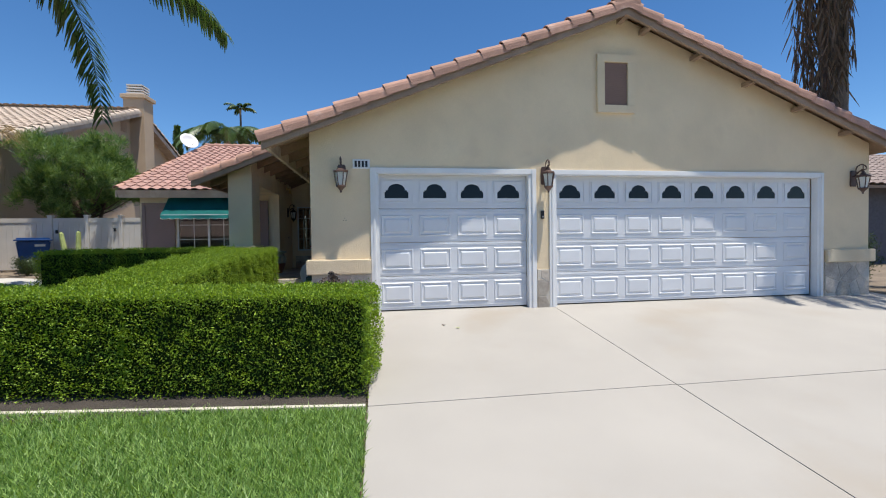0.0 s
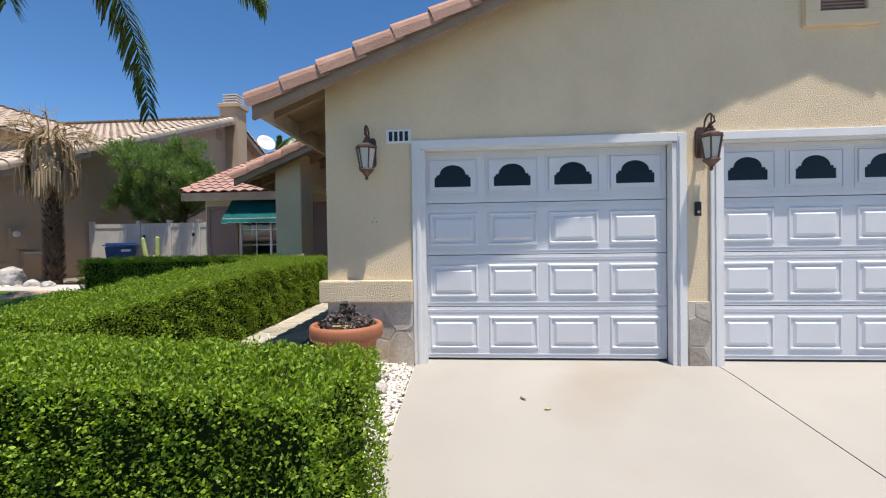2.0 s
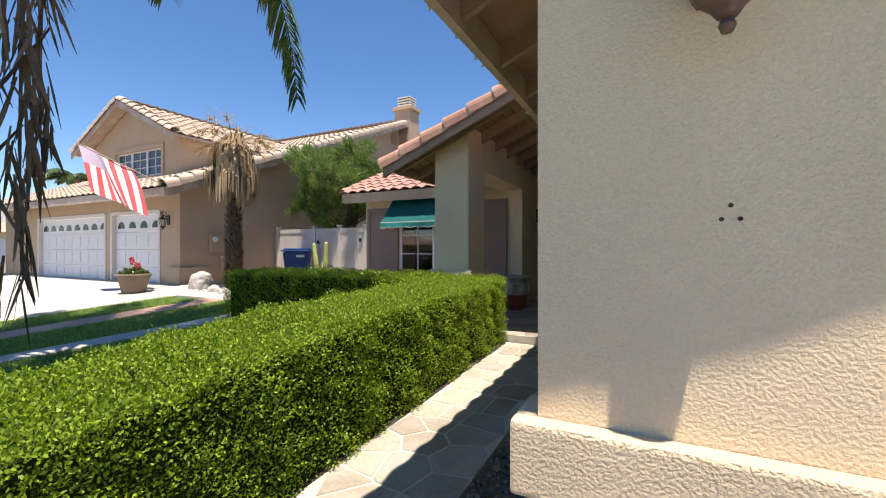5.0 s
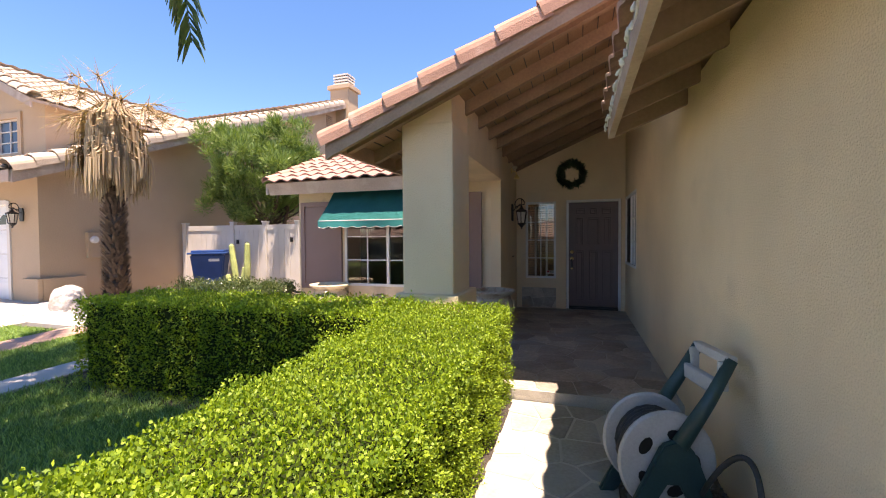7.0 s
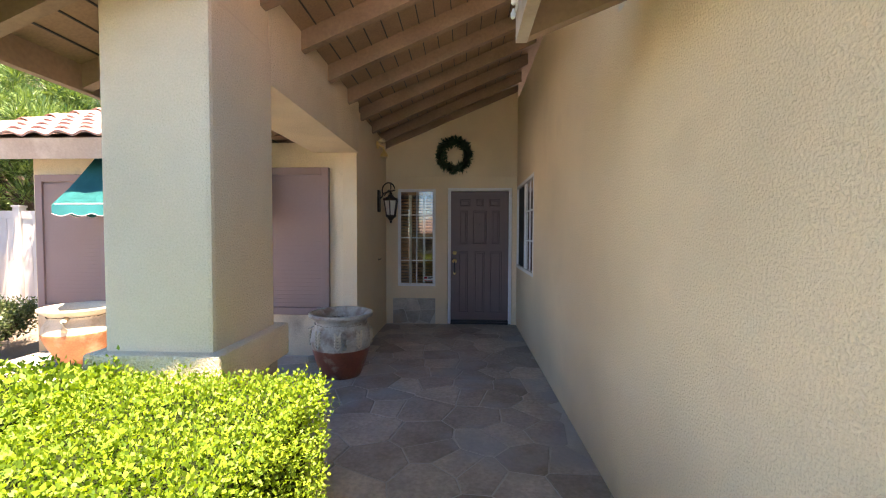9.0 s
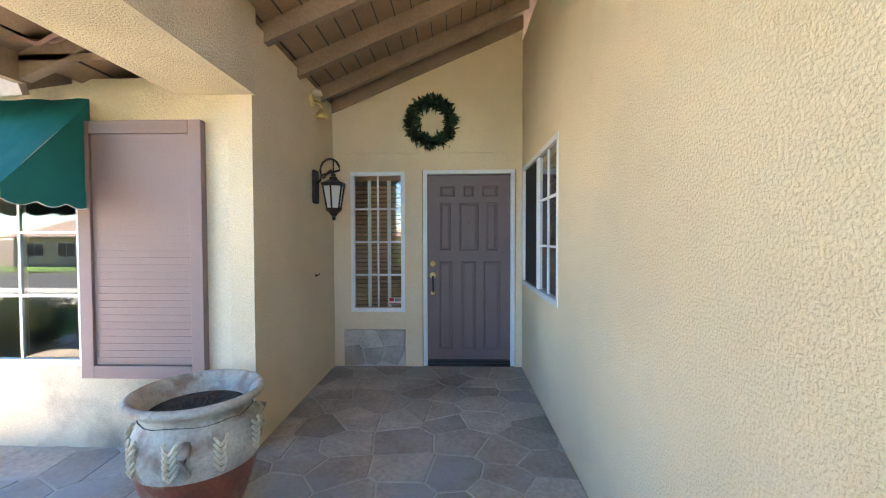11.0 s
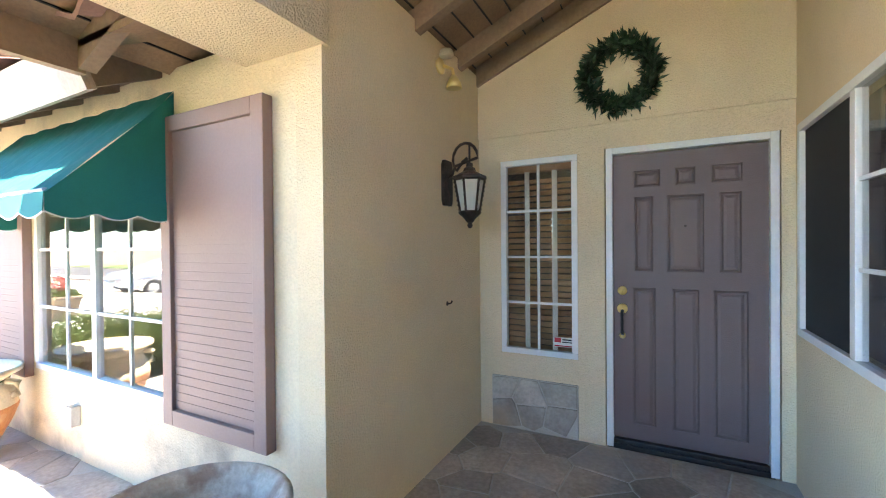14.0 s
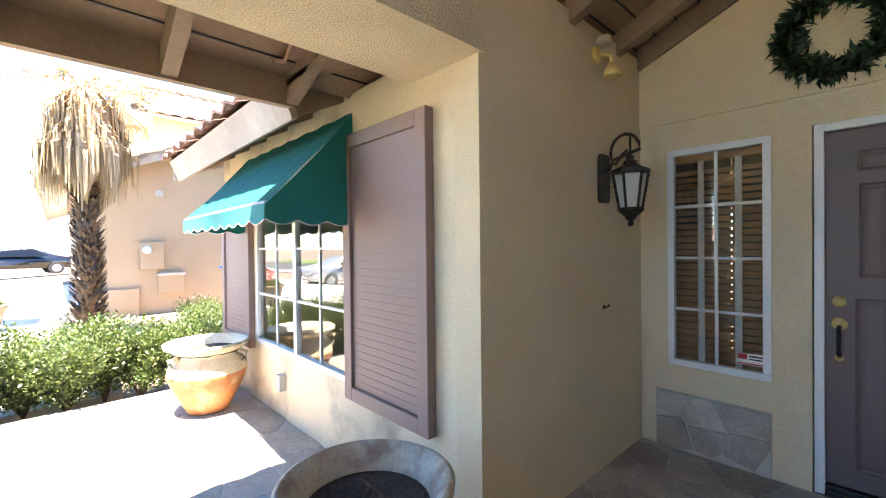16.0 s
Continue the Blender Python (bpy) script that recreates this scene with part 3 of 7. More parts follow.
# garage roof: sheathing, barge boards, rafters under the eave
bm = bmesh.new()
e0 = -0.58
slab(bm, [(e0, RF + 0.03, roof_top(e0) - 0.075 + GLIFT), (GABLE_X, RF + 0.03, GABLE_Z - 0.075 + GLIFT), (GABLE_X, 8.2, GABLE_Z - 0.075 + GLIFT), (0.17, 8.2, roof_top(0.17) - 0.075 + GLIFT), (0.17, RB, roof_top(0.17) - 0.075 + GLIFT), (e0, RB, roof_top(e0) - 0.075 + GLIFT)], 0.035)
e1 = 2 * GABLE_X - e0
slab(bm, [(GABLE_X, RF + 0.03, GABLE_Z - 0.075 + GLIFT), (e1, RF + 0.03, roof_top(e1) - 0.075 + GLIFT), (e1, 8.2, roof_top(e1) - 0.075 + GLIFT), (GABLE_X, 8.2, GABLE_Z - 0.075 + GLIFT)], 0.035)
roof_garage = structure("roof_garage", bm, PLANK, "tiled gable roof of the garage, brown boards beneath", "roof")


def barge(bm, x0, x1, top, y, depth=0.175, thick=0.05):
    prism(bm, [(x0, y, top(x0) - 0.06), (x1, y, top(x1) - 0.06), (x1, y, top(x1) - 0.06 - depth), (x0, y, top(x0) - 0.06 - depth)], (0, thick, 0))


for a, b in ((e0 - 0.02, GABLE_X), (GABLE_X, e1 + 0.02)):
    bm = bmesh.new()
    barge(bm, a, b, roof_top, RF)
    part("barge_board", bm, BROWN_TRIM, roof_garage, "weathered brown barge board")
bm = boxes((e0 - 0.02, e0 + 0.03, RF + 0.05, RB, roof_top(e0) - 0.19, roof_top(e0) - 0.015))
part("fascia_board", bm, PALE_TRIM, roof_garage, "pale weathered eave board")
y = RF + 0.35
while y < RB:
    bm = bmesh.new()
    barge(bm, e0 + 0.03, 0.0, lambda x: roof_top(x) - 0.05 + GLIFT, y, 0.14, 0.045)
    part("rafter_tail", bm, BROWN_TRIM, roof_garage)
    y += 0.61
bm = bmesh.new()
barge(bm, e0 + 0.03, 0.0, lambda x: roof_top(x) - 0.05 + GLIFT, RB - 0.06, 0.19, 0.06)
part("rafter_tail", bm, BROWN_TRIM, roof_garage)
for x in (4.95, 5.35, 6.3, 7.3, 8.3, 9.3):
    bm = boxes((x, x + 0.09, RF + 0.05, WALL_Y, roof_top(x) - 0.23, roof_top(x) - 0.165))
    part("outrigger", bm, BROWN_TRIM, roof_garage)

# porch roof
PF, PB = 3.70, 12.5
RX = 2.6
bm = bmesh.new()
slab(bm, [(EAVE_X + 0.04, PF + 0.03, porch_top(EAVE_X + 0.04) - 0.075 + LIFT), (RX, PF + 0.03, porch_top(RX) - 0.075 + LIFT), (RX, PB, porch_top(RX) - 0.075 + LIFT), (EAVE_X + 0.04, PB, porch_top(EAVE_X + 0.04) - 0.075 + LIFT)], 0.035)
slab(bm, [(RX, PF + 0.03, porch_top(RX) - 0.075 + LIFT), (RX + 5, PF + 0.03, porch_top(RX - 5) - 0.075 + LIFT), (RX + 5, PB, porch_top(RX - 5) - 0.075 + LIFT), (RX, PB, porch_top(RX) - 0.075 + LIFT)], 0.035)
roof_porch = structure("roof_porch", bm, PLANK, "tiled porch roof with exposed brown rafters and planks", "roof")
bm = bmesh.new()
barge(bm, EAVE_X + 0.02, 0.6, porch_top, PF, 0.20)
part("barge_board", bm, BROWN_TRIM, roof_porch, "weathered brown barge board")
y = PF + 0.33
while y < DY:
    bm = bmesh.new()
    barge(bm, EAVE_X + 0.07, 0.0, lambda x: porch_top(x) - 0.05 + LIFT, y, 0.145, 0.07)
    part("rafter", bm, BROWN_TRIM, roof_porch)
    y += 0.615
bm = bmesh.new()
barge(bm, -2.06, 0.0, lambda x: porch_top(x) - 0.05 + LIFT, DY - 0.045, 0.16, 0.06)
part("rafter", bm, BROWN_TRIM, roof_porch)
bm = boxes((EAVE_X + 0.02, EAVE_X + 0.07, PF + 0.05, 6.52, porch_top(EAVE_X) - 0.24 + LIFT, porch_top(EAVE_X) - 0.075 + LIFT))
part("fascia_board", bm, BROWN_TRIM, roof_porch, "brown eave board")
for k in range(1, 24):
    x = EAVE_X + 0.05 + k * 0.14
    if x > 0:
        break
    bm = bmesh.new()
    prism(bm, [(x, PF + 0.06, porch_top(x) - 0.1105 + LIFT), (x + 0.008, PF + 0.06, porch_top(x + 0.008) - 0.1105 + LIFT), (x + 0.008, PF + 0.06, porch_top(x) - 0.1135 + LIFT), (x, PF + 0.06, porch_top(x) - 0.1165 + LIFT)], (0, DY - PF - 0.07, 0))
    part("plank_joint", bm, BLACK, roof_porch)
# gable above the garage roof
bm = bmesh.new()
prism(bm, [(0.17, 4.5, roof_top(0.17) - 0.1), (3.6, 4.5, roof_top(3.6) - 0.1), (RX, 4.5, porch_top(RX) - 0.12 + LIFT), (0.17, 4.5, porch_top(0.17) - 0.12 + LIFT)], (0, 0.1, 0))
structure("wall_upper_gable", bm, STUCCO, "plain stucco gable above the garage roof", "wall")

# wing roof: a gable whose sloping edge faces the neighbour
HX, HY, HZ, HS = -6.38, 6.45, 2.695, 0.41
HR = 6.35
ridge = (HY + HR, HZ + HS * HR)
bm = bmesh.new()
slab(bm, [(HX + 0.04, HY + 0.04, HZ - 0.06), (-2.30, HY + 0.04, HZ - 0.06), (-2.30, ridge[0], ridge[1] - 0.06), (HX + 0.04, ridge[0], ridge[1] - 0.06)], 0.035)
slab(bm, [(HX + 0.04, ridge[0], ridge[1] - 0.06), (-2.30, ridge[0], ridge[1] - 0.06), (-2.30, HY + 2 * HR, HZ - 0.06), (HX + 0.04, HY + 2 * HR, HZ - 0.06)], 0.035)
roof_wing = structure("roof_wing", bm, PLANK, "sloping roof with red clay tiles over the wing", "roof")
bm = bmesh.new()
prism(bm, [(HX + 0.06, HY, HZ - 0.065), (HX + 0.06, HY + 0.042, HZ - 0.048), (HX + 0.06, HY + 0.127, HZ - 0.255), (HX + 0.06, HY + 0.085, HZ - 0.272)], (-3.2 - HX - 0.06, 0, 0))
part("fascia_board", bm, PALE_TRIM, roof_wing, "pale weathered eave board")
bm = bmesh.new()
prism(bm, [(HX, HY + 0.045, HZ - 0.065), (HX, ridge[0], ridge[1] - 0.065), (HX, ridge[0], ridge[1] - 0.26), (HX, HY + 0.045, HZ - 0.26)], (0.045, 0, 0))
part("barge_board", bm, PALE_TRIM, roof_wing, "pale weathered barge board")
bm = bmesh.new()
prism(bm, [(-5.97, WY + 0.15, 2.66), (-5.97, 2 * ridge[0] - WY, 2.66), (-5.97, ridge[0], ridge[1] - 0.12)], (0.15, 0, 0))
part("gable_end", bm, STUCCO, roof_wing, "beige stucco gable end")
for k in range(7):
    x = HX + 0.30 + k * 0.46
    bm = bmesh.new()
    prism(bm, [(x, HY + 0.07, HZ - 0.085), (x, WY, HZ - 0.105 + HS * (WY - HY - 0.045)), (x, WY, HZ - 0.24 + HS * (WY - HY - 0.045)), (x, HY + 0.125, HZ - 0.235)], (0.05, 0, 0))
    part("rafter_tail", bm, BROWN_TRIM, roof_wing)


# barrel tiles along the sloping gable edges
def rake_tile_mesh(length=0.46, r=0.125):
    bm = bmesh.new()
    n = 8
    rows = []
    for d, lift, rr in ((0, 0.035, r * 1.04), (length, 0.0, r * 0.93)):
        outer = [bm.verts.new((d, -rr * math.cos(math.pi * k / n), lift + rr * 0.85 * math.sin(math.pi * k / n))) for k in range(n + 1)]
        inner = [bm.verts.new((d, -(rr - 0.016) * math.cos(math.pi * k / n), lift - 0.004 + (rr - 0.016) * 0.85 * math.sin(math.pi * k / n))) for k in range(n + 1)]
        rows.append((outer, inner))
    (a, ai), (b, bi) = rows
    for k in range(n):
        bm.faces.new((a[k], a[k + 1], b[k + 1], b[k]))
        bm.faces.new((ai[k + 1], ai[k], bi[k], bi[k + 1]))
        bm.faces.new((a[k + 1], a[k], ai[k], ai[k + 1]))
    # the flange that hangs down over the board
    v = [bm.verts.new(p) for p in ((0, -r * 1.04, 0.035), (length, -r * 0.93, 0), (length, -r * 0.93, -0.075), (0, -r * 1.04, -0.05))]
    bm.faces.new(v)
    return finish_mesh("rake_tile", bm, TILE_RAKE)


def finish_mesh(name, bm, material, smooth=False):
    me = mesh_of(name, bm)
    me.materials.append(material)
    if smooth:
        me.polygons.foreach_set("use_smooth", [True] * len(me.polygons))
    return me


RAKE = rake_tile_mesh()


def rake_row(parent, x0, x1, top, y, step=0.385, sign=1):
    """Tiles from the eave at x0 to the ridge at x1."""
    slope = math.atan2(top(x1) - top(x0), abs(x1 - x0))
    n = int(abs(x1 - x0) / math.cos(slope) / step)
    rng = random.Random(int(abs(x0 * 10)) + 3)
    for k in range(n + 1):
        d = (k * step) * math.cos(slope) * sign
        x = x0 + d
        if (x - x1) * sign > -0.1:
            break
        m = Matrix.Translation((x, y + 0.085, top(x) - 0.075 + rng.uniform(-0.004, 0.004))) @ Matrix.Rotation(-slope if sign > 0 else slope, 4, "Y")
        if sign < 0:
            m = m @ Matrix.Diagonal((-1, 1, 1, 1))
        shared("rake_tile", RAKE, parent, m @ Matrix.Rotation(radians(rng.uniform(-1.2, 1.2)), 4, "Z"))


rake_row(roof_garage, e0 - 0.06, GABLE_X, roof_top, RF)
rake_row(roof_garage, e1 + 0.06, GABLE_X, roof_top, RF, sign=-1)
rake_row(roof_porch, EAVE_X - 0.02, 1.2, porch_top, PF)


# S-shaped field tiles
def s_profile(pitch=0.30, amp=0.032, n=8):
    return [(pitch * k / n, amp * (0.5 - 0.5 * math.cos(2 * math.pi * k / n)) ** 0.8) for k in range(n + 1)]


def s_tile_faces(pitch=0.30, course=0.36, amp=0.045):
    """Quads of one tile: v runs up the slope; the front edge stands a tile's thickness proud."""
    pr = s_profile(pitch, amp)
    q = []
    for (u0, h0), (u1, h1) in zip(pr, pr[1:]):
        q.append([(u0, 0, h0 + 0.03), (u1, 0, h1 + 0.03), (u1, course * 1.12, h1), (u0, course * 1.12, h0)])
        q.append([(u0, 0, h0 + 0.008), (u1, 0, h1 + 0.008), (u1, 0, h1 + 0.03), (u0, 0, h0 + 0.03)])
    return np.array(q, float)


def tile_field(name, parent, origin, along, up, width, length, material, keep=None, singles=False, pitch=0.30, course=0.36, amp=0.045):
    """Courses of tiles on a plane from an eave line; keep(u, v) says where the roof is."""
    o, u, v = Vector(origin), Vector(along).normalized(), Vector(up).normalized()
    w = u.cross(v)
    if w.z < 0:
        w = -w
    q = s_tile_faces(pitch, course, amp)
    if singles:
        bm = bmesh.new()
        for face in q:
            bm.faces.new([bm.verts.new(p) for p in face])
        bmesh.ops.remove_doubles(bm, verts=bm.verts, dist=1e-4)
        me = bpy.data.meshes.new(name)
        bm.to_mesh(me)
        bm.free()
        me.materials.append(material)
    basis = np.array([u, v, w]).T
    out = []
    rng = random.Random(7)
    for j in range(int(length / course) + 1):
        for i in range(int(width / pitch) + 1):
            uu, vv = i * pitch, j * course
            if keep and not keep(uu + pitch / 2, vv + course / 2):
                continue
            at = o + u * uu + v * vv + w * rng.uniform(0, 0.004)
            if singles:
                m = Matrix((( u.x, v.x, w.x, at.x), (u.y, v.y, w.y, at.y), (u.z, v.z, w.z, at.z), (0, 0, 0, 1)))
                shared(name, me, parent, m)
            else:
                out.append(q @ basis.T + np.array(at))
    if out:
        ob = new(name, raw_mesh(name, np.concatenate(out), 4, material))
        ob.parent = parent
        tagged(ob, kind="stuff")


ca = 1 / math.sqrt(1 + HS * HS)
tile_field("roof_tile", roof_wing, (HX, HY - 0.05, HZ - 0.07), (1, 0, 0), (0, 1, HS), 4.0, HR / ca, TILE_RED, keep=lambda u, v: v < HR / ca, singles=True, pitch=0.285, course=0.345)
# edge and ridge caps
for a, b in (((HX + 0.05, HY, HZ - 0.03), (HX + 0.05, ridge[0], ridge[1] - 0.03)), ((HX, ridge[0], ridge[1]), (-2.3, ridge[0], ridge[1]))):
    a, b = Vector(a), Vector(b)
    d = (b - a).normalized()
    n = int((b - a).length / 0.38)
    side = d.cross(Vector((0, 0, 1))).normalized()
    up = side.cross(d)
    for k in range(n):
        at = a + d * (k * 0.38) - up * 0.015
        m = Matrix(((d.x, -side.x, up.x, at.x), (d.y, -side.y, up.y, at.y), (d.z, -side.z, up.z, at.z), (0, 0, 0, 1)))
        shared("ridge_tile", RAKE, roof_wing, m @ Matrix.Diagonal((1, 0.75, 0.8, 1)))
cg = 1 / math.sqrt(1 + SLOPE * SLOPE)
tile_field("garage_roof_tiles", roof_garage, (e0 - 0.06, 8.2, roof_top(e0) - 0.1 + GLIFT), (0, -1, 0), (1, 0, SLOPE), 8.35, (GABLE_X - e0) / cg, TILE_RED_FIELD, keep=lambda u, v: u < 8.43 and (v > 0.85 or 8.2 - u < RB))
tile_field("garage_roof_tiles", roof_garage, (e1 + 0.06, RF + 0.2, roof_top(e1) - 0.1 + GLIFT), (0, 1, 0), (-1, 0, SLOPE), 8.2, (GABLE_X - e0) / cg, TILE_RED_FIELD)
cp = 1 / math.sqrt(1 + PSLOPE * PSLOPE)
tile_field("porch_roof_tiles", roof_porch, (EAVE_X + 0.02, PB, EAVE_Z - 0.1 + LIFT), (0, -1, 0), (1, 0, PSLOPE), PB - PF - 0.2, (RX - EAVE_X) / cp, TILE_RED_FIELD)

# ---- garage doors ----
def ray_polygon(poly, c, ang):
    """Where the ray from c at an angle leaves an outline."""
    d = (math.cos(ang), math.sin(ang))
    best = 0
    for i, (x1, y1) in enumerate(poly):
        x0, y0 = poly[i - 1]
        ex, ey = x1 - x0, y1 - y0
        det = d[0] * -ey + d[1] * ex
        if abs(det) < 1e-9:
            continue
        t = ((x0 - c[0]) * -ey + (y0 - c[1]) * ex) / det
        s = (d[0] * (y0 - c[1]) - d[1] * (x0 - c[0])) / det
        if -1e-6 <= s <= 1 + 1e-6 and t > best:
            best = t
    return (c[0] + best * d[0], c[1] + best * d[1])


ARCH = [(-0.185, 0.0), (0.185, 0.0), (0.185, 0.10), (0.165, 0.10), (0.165, 0.125), (0.135, 0.125)] + [(0.135 * math.cos(a), 0.125 + 0.10 * math.sin(a)) for a in [math.pi * k / 14 for k in range(1, 14)]] + [(-0.135, 0.125), (-0.165, 0.125), (-0.165, 0.10), (-0.185, 0.10)]


def window_insert_mesh():
    bm = bmesh.new()
    rect = [(-0.235, -0.045), (0.235, -0.045), (0.235, 0.268), (-0.235, 0.268)]
    c = (0.0, 0.06)
    angles = sorted({round(math.atan2(y - c[1], x - c[0]), 5) for x, y in ARCH + rect} | {round(-math.pi + 2 * math.pi * k / 40, 5) for k in range(40)})
    loops = []
    for y, grow in ((0.0, 1.0), (-0.014, 1.0)):
        inner = [bm.verts.new((p[0], y, p[1])) for p in (ray_polygon(ARCH, c, a) for a in angles)]
        outer = [bm.verts.new((p[0], y, p[1])) for p in (ray_polygon(rect, c, a) for a in angles)]
        loops.append((inner, outer))
    n = len(angles)
    (i0, o0), (i1, o1) = loops
    for k in range(n):
        j = (k + 1) % n
        bm.faces.new((i1[k], i1[j], o1[j], o1[k]))
        bm.faces.new((o1[k], o1[j], o0[j], o0[k]))
        bm.faces.new((i0[k], i0[j], i1[j], i1[k]))
    return finish_mesh("window_frame", bm, DOOR_WHITE)


def pane_mesh():
    bm = bmesh.new()
    prism(bm, [(x * 1.02, -0.001, z * 1.02 - 0.002) for x, z in ARCH], (0, -0.005, 0))
    return finish_mesh("pane", bm, DARK_GLASS)


def raised_panel_mesh(w, h):
    """A pressed panel: a groove round it and a raised field."""
    bm = bmesh.new()
    rings = []
    for inset, y in ((0, 0), (0.012, -0.011), (0.022, -0.011), (0.034, 0.004), (0.045, 0.004), (0.075, -0.014)):
        rings.append([bm.verts.new((sx * (w / 2 - inset), y, sz * (h / 2 - inset))) for sx, sz in ((-1, -1), (1, -1), (1, 1), (-1, 1))])
    for a, b in zip(rings, rings[1:]):
        for k in range(4):
            bm.faces.new((a[k], a[(k + 1) % 4], b[(k + 1) % 4], b[k]))
    bm.faces.new(rings[-1])
    return finish_mesh("panel", bm, DOOR_WHITE)


def line_frame_mesh(w, h):
    """The thin raised line round a window."""
    bm = bmesh.new()
    t = 0.014
    for x0, x1, z0, z1 in ((-w / 2, w / 2, h / 2 - t, h / 2), (-w / 2, w / 2, -h / 2, -h / 2 + t), (-w / 2, -w / 2 + t, -h / 2 + t, h / 2 - t), (w / 2 - t, w / 2, -h / 2 + t, h / 2 - t)):
        box(bm, x0, x1, -0.006, 0.0, z0, z1)
    return finish_mesh("moulding", bm, DOOR_WHITE)


INSERT, PANE, PANEL, LINE = window_insert_mesh(), pane_mesh(), raised_panel_mesh(0.50, 0.335), line_frame_mesh(0.53, 0.385)
DOOR_Y = 0.045


def garage_door(x0, n, label, pitch):
    door = thing("garage_door", label, "garage door", (x0, DOOR_Y, 0.0), group="garage doors")
    width = n * pitch
    for k in range(4):
        z0 = 0.012 + k * 0.531
        bm = bmesh.new()
        box(bm, 0, width, 0, 0.045, z0, z0 + 0.524, bevel=0.004)
        for dz in (0.035, 0.47, 0.49):
            box(bm, 0, width, -0.004, 0.0, z0 + dz, z0 + dz + 0.009)
        sec = part("section", bm, DOOR_WHITE, door)
        for i in range(n):
            x, z = (i + 0.5) * pitch, z0 + 0.262
            if k < 3:
                shared("panel", PANEL, sec, Matrix.Translation((x, -0.0005, z)))
            else:
                shared("window_frame", INSERT, sec, Matrix.Translation((x, -0.001, z - 0.10)))
                shared("pane", PANE, sec, Matrix.Translation((x, -0.001, z - 0.10)))
                shared("moulding", LINE, sec, Matrix.Translation((x, -0.001, z)))
    bm = boxes((0, width, 0.005, 0.04, 0.0, 0.012))
    part("bottom_seal", bm, BLACK, door, "black rubber seal")
    return door


garage_door(0.986, 4, "white four-section single garage door with arched windows", 0.604)
garage_door(3.85, 8, "white four-section double garage door with arched windows", 0.6235)


def door_trim(name, x0, x1, top, width=0.085):
    """White moulded boards round an opening, with the lining that runs back to the door."""
    bm = bmesh.new()
    f, g = WALL_Y - 0.028, WALL_Y - 0.002
    for a, b, z0, z1 in ((x0 - width, x0, -0.02, top + width), (x1, x1 + width, -0.02, top + width), (x0, x1, top, top + width)):
        box(bm, a, b, f, g, z0, z1, bevel=0.006)
    for a, b, z0, z1 in ((x0 - 0.012, x0 - 0.04, -0.02, top + 0.04), (x1 + 0.012, x1 + 0.04, -0.02, top + 0.04)):
        box(bm, min(a, b), max(a, b), f - 0.012, f, z0, z1)
    for a, b in ((x0, x0 + 0.045), (x1 - 0.045, x1)):
        box(bm, a, b, WALL_Y - 0.015, DOOR_Y - 0.003, -0.02, top, bevel=0.003)
    box(bm, x0, x1, WALL_Y - 0.015, DOOR_Y - 0.003, top - 0.012, top - 0.001)
    return structure(name, bm, WHITE, "white painted timber trim round the garage door", "trim")


door_trim("garage_trim_1", 0.97, 3.45, 2.14)
door_trim("garage_trim_2", 3.835, 8.90, 2.14, 0.08)

# gable vent
vent = thing("gable_vent", "square brown louvred vent in a raised stucco surround", "vent", (4.925, WALL_Y, 3.645))
bm = boxes((-0.335, 0.335, -0.05, 0.0, 0.35, 0.48), (-0.335, 0.335, -0.05, 0.0, -0.48, -0.35), (-0.335, -0.205, -0.05, 0, -0.35, 0.35), (0.205, 0.335, -0.05, 0, -0.35, 0.35), bevel=0.006)
part("surround", bm, STUCCO, vent)
bm = boxes((-0.205, 0.205, -0.006, 0.0, -0.35, 0.35))
part("backing", bm, SHUTTER, vent)
bm = boxes((-0.205, 0.205, -0.018, -0.006, 0, 0.018))
SLAT = finish_mesh("slat", bm, SHUTTER)
for k in range(22):
    shared("slat", SLAT, vent, Matrix.Translation((0, -0.002, -0.345 + k * 0.0315)) @ Matrix.Rotation(radians(18), 4, "X"))


# ---- entrance door, side light, windows ----
door = thing("entrance_door", "closed brown nine-panel entrance door with brass lock set", "door", (-0.5775, DY, 0.19))
bm = boxes((-0.455, 0.455, 0.05, 0.095, 0.06, 2.10), bevel=0.003)
leaf = part("door_leaf", bm, DOOR_BROWN, door)


def door_panel(x, z, w, h):
    bm = bmesh.new()
    rings = []
    for inset, y in ((0, 0.0495), (0.010, 0.043), (0.022, 0.049), (0.04, 0.044)):
        rings.append([bm.verts.new((x + sx * (w / 2 - inset), y, z + sz * (h / 2 - inset))) for sx, sz in ((-1, -1), (1, -1), (1, 1), (-1, 1))])
    for a, b in zip(rings, rings[1:]):
        for k in range(4):
            bm.faces.new((a[k], a[(k + 1) % 4], b[(k + 1) % 4], b[k]))
    bm.faces.new(rings[-1])
    part("door_panel", bm, DOOR_BROWN, leaf)


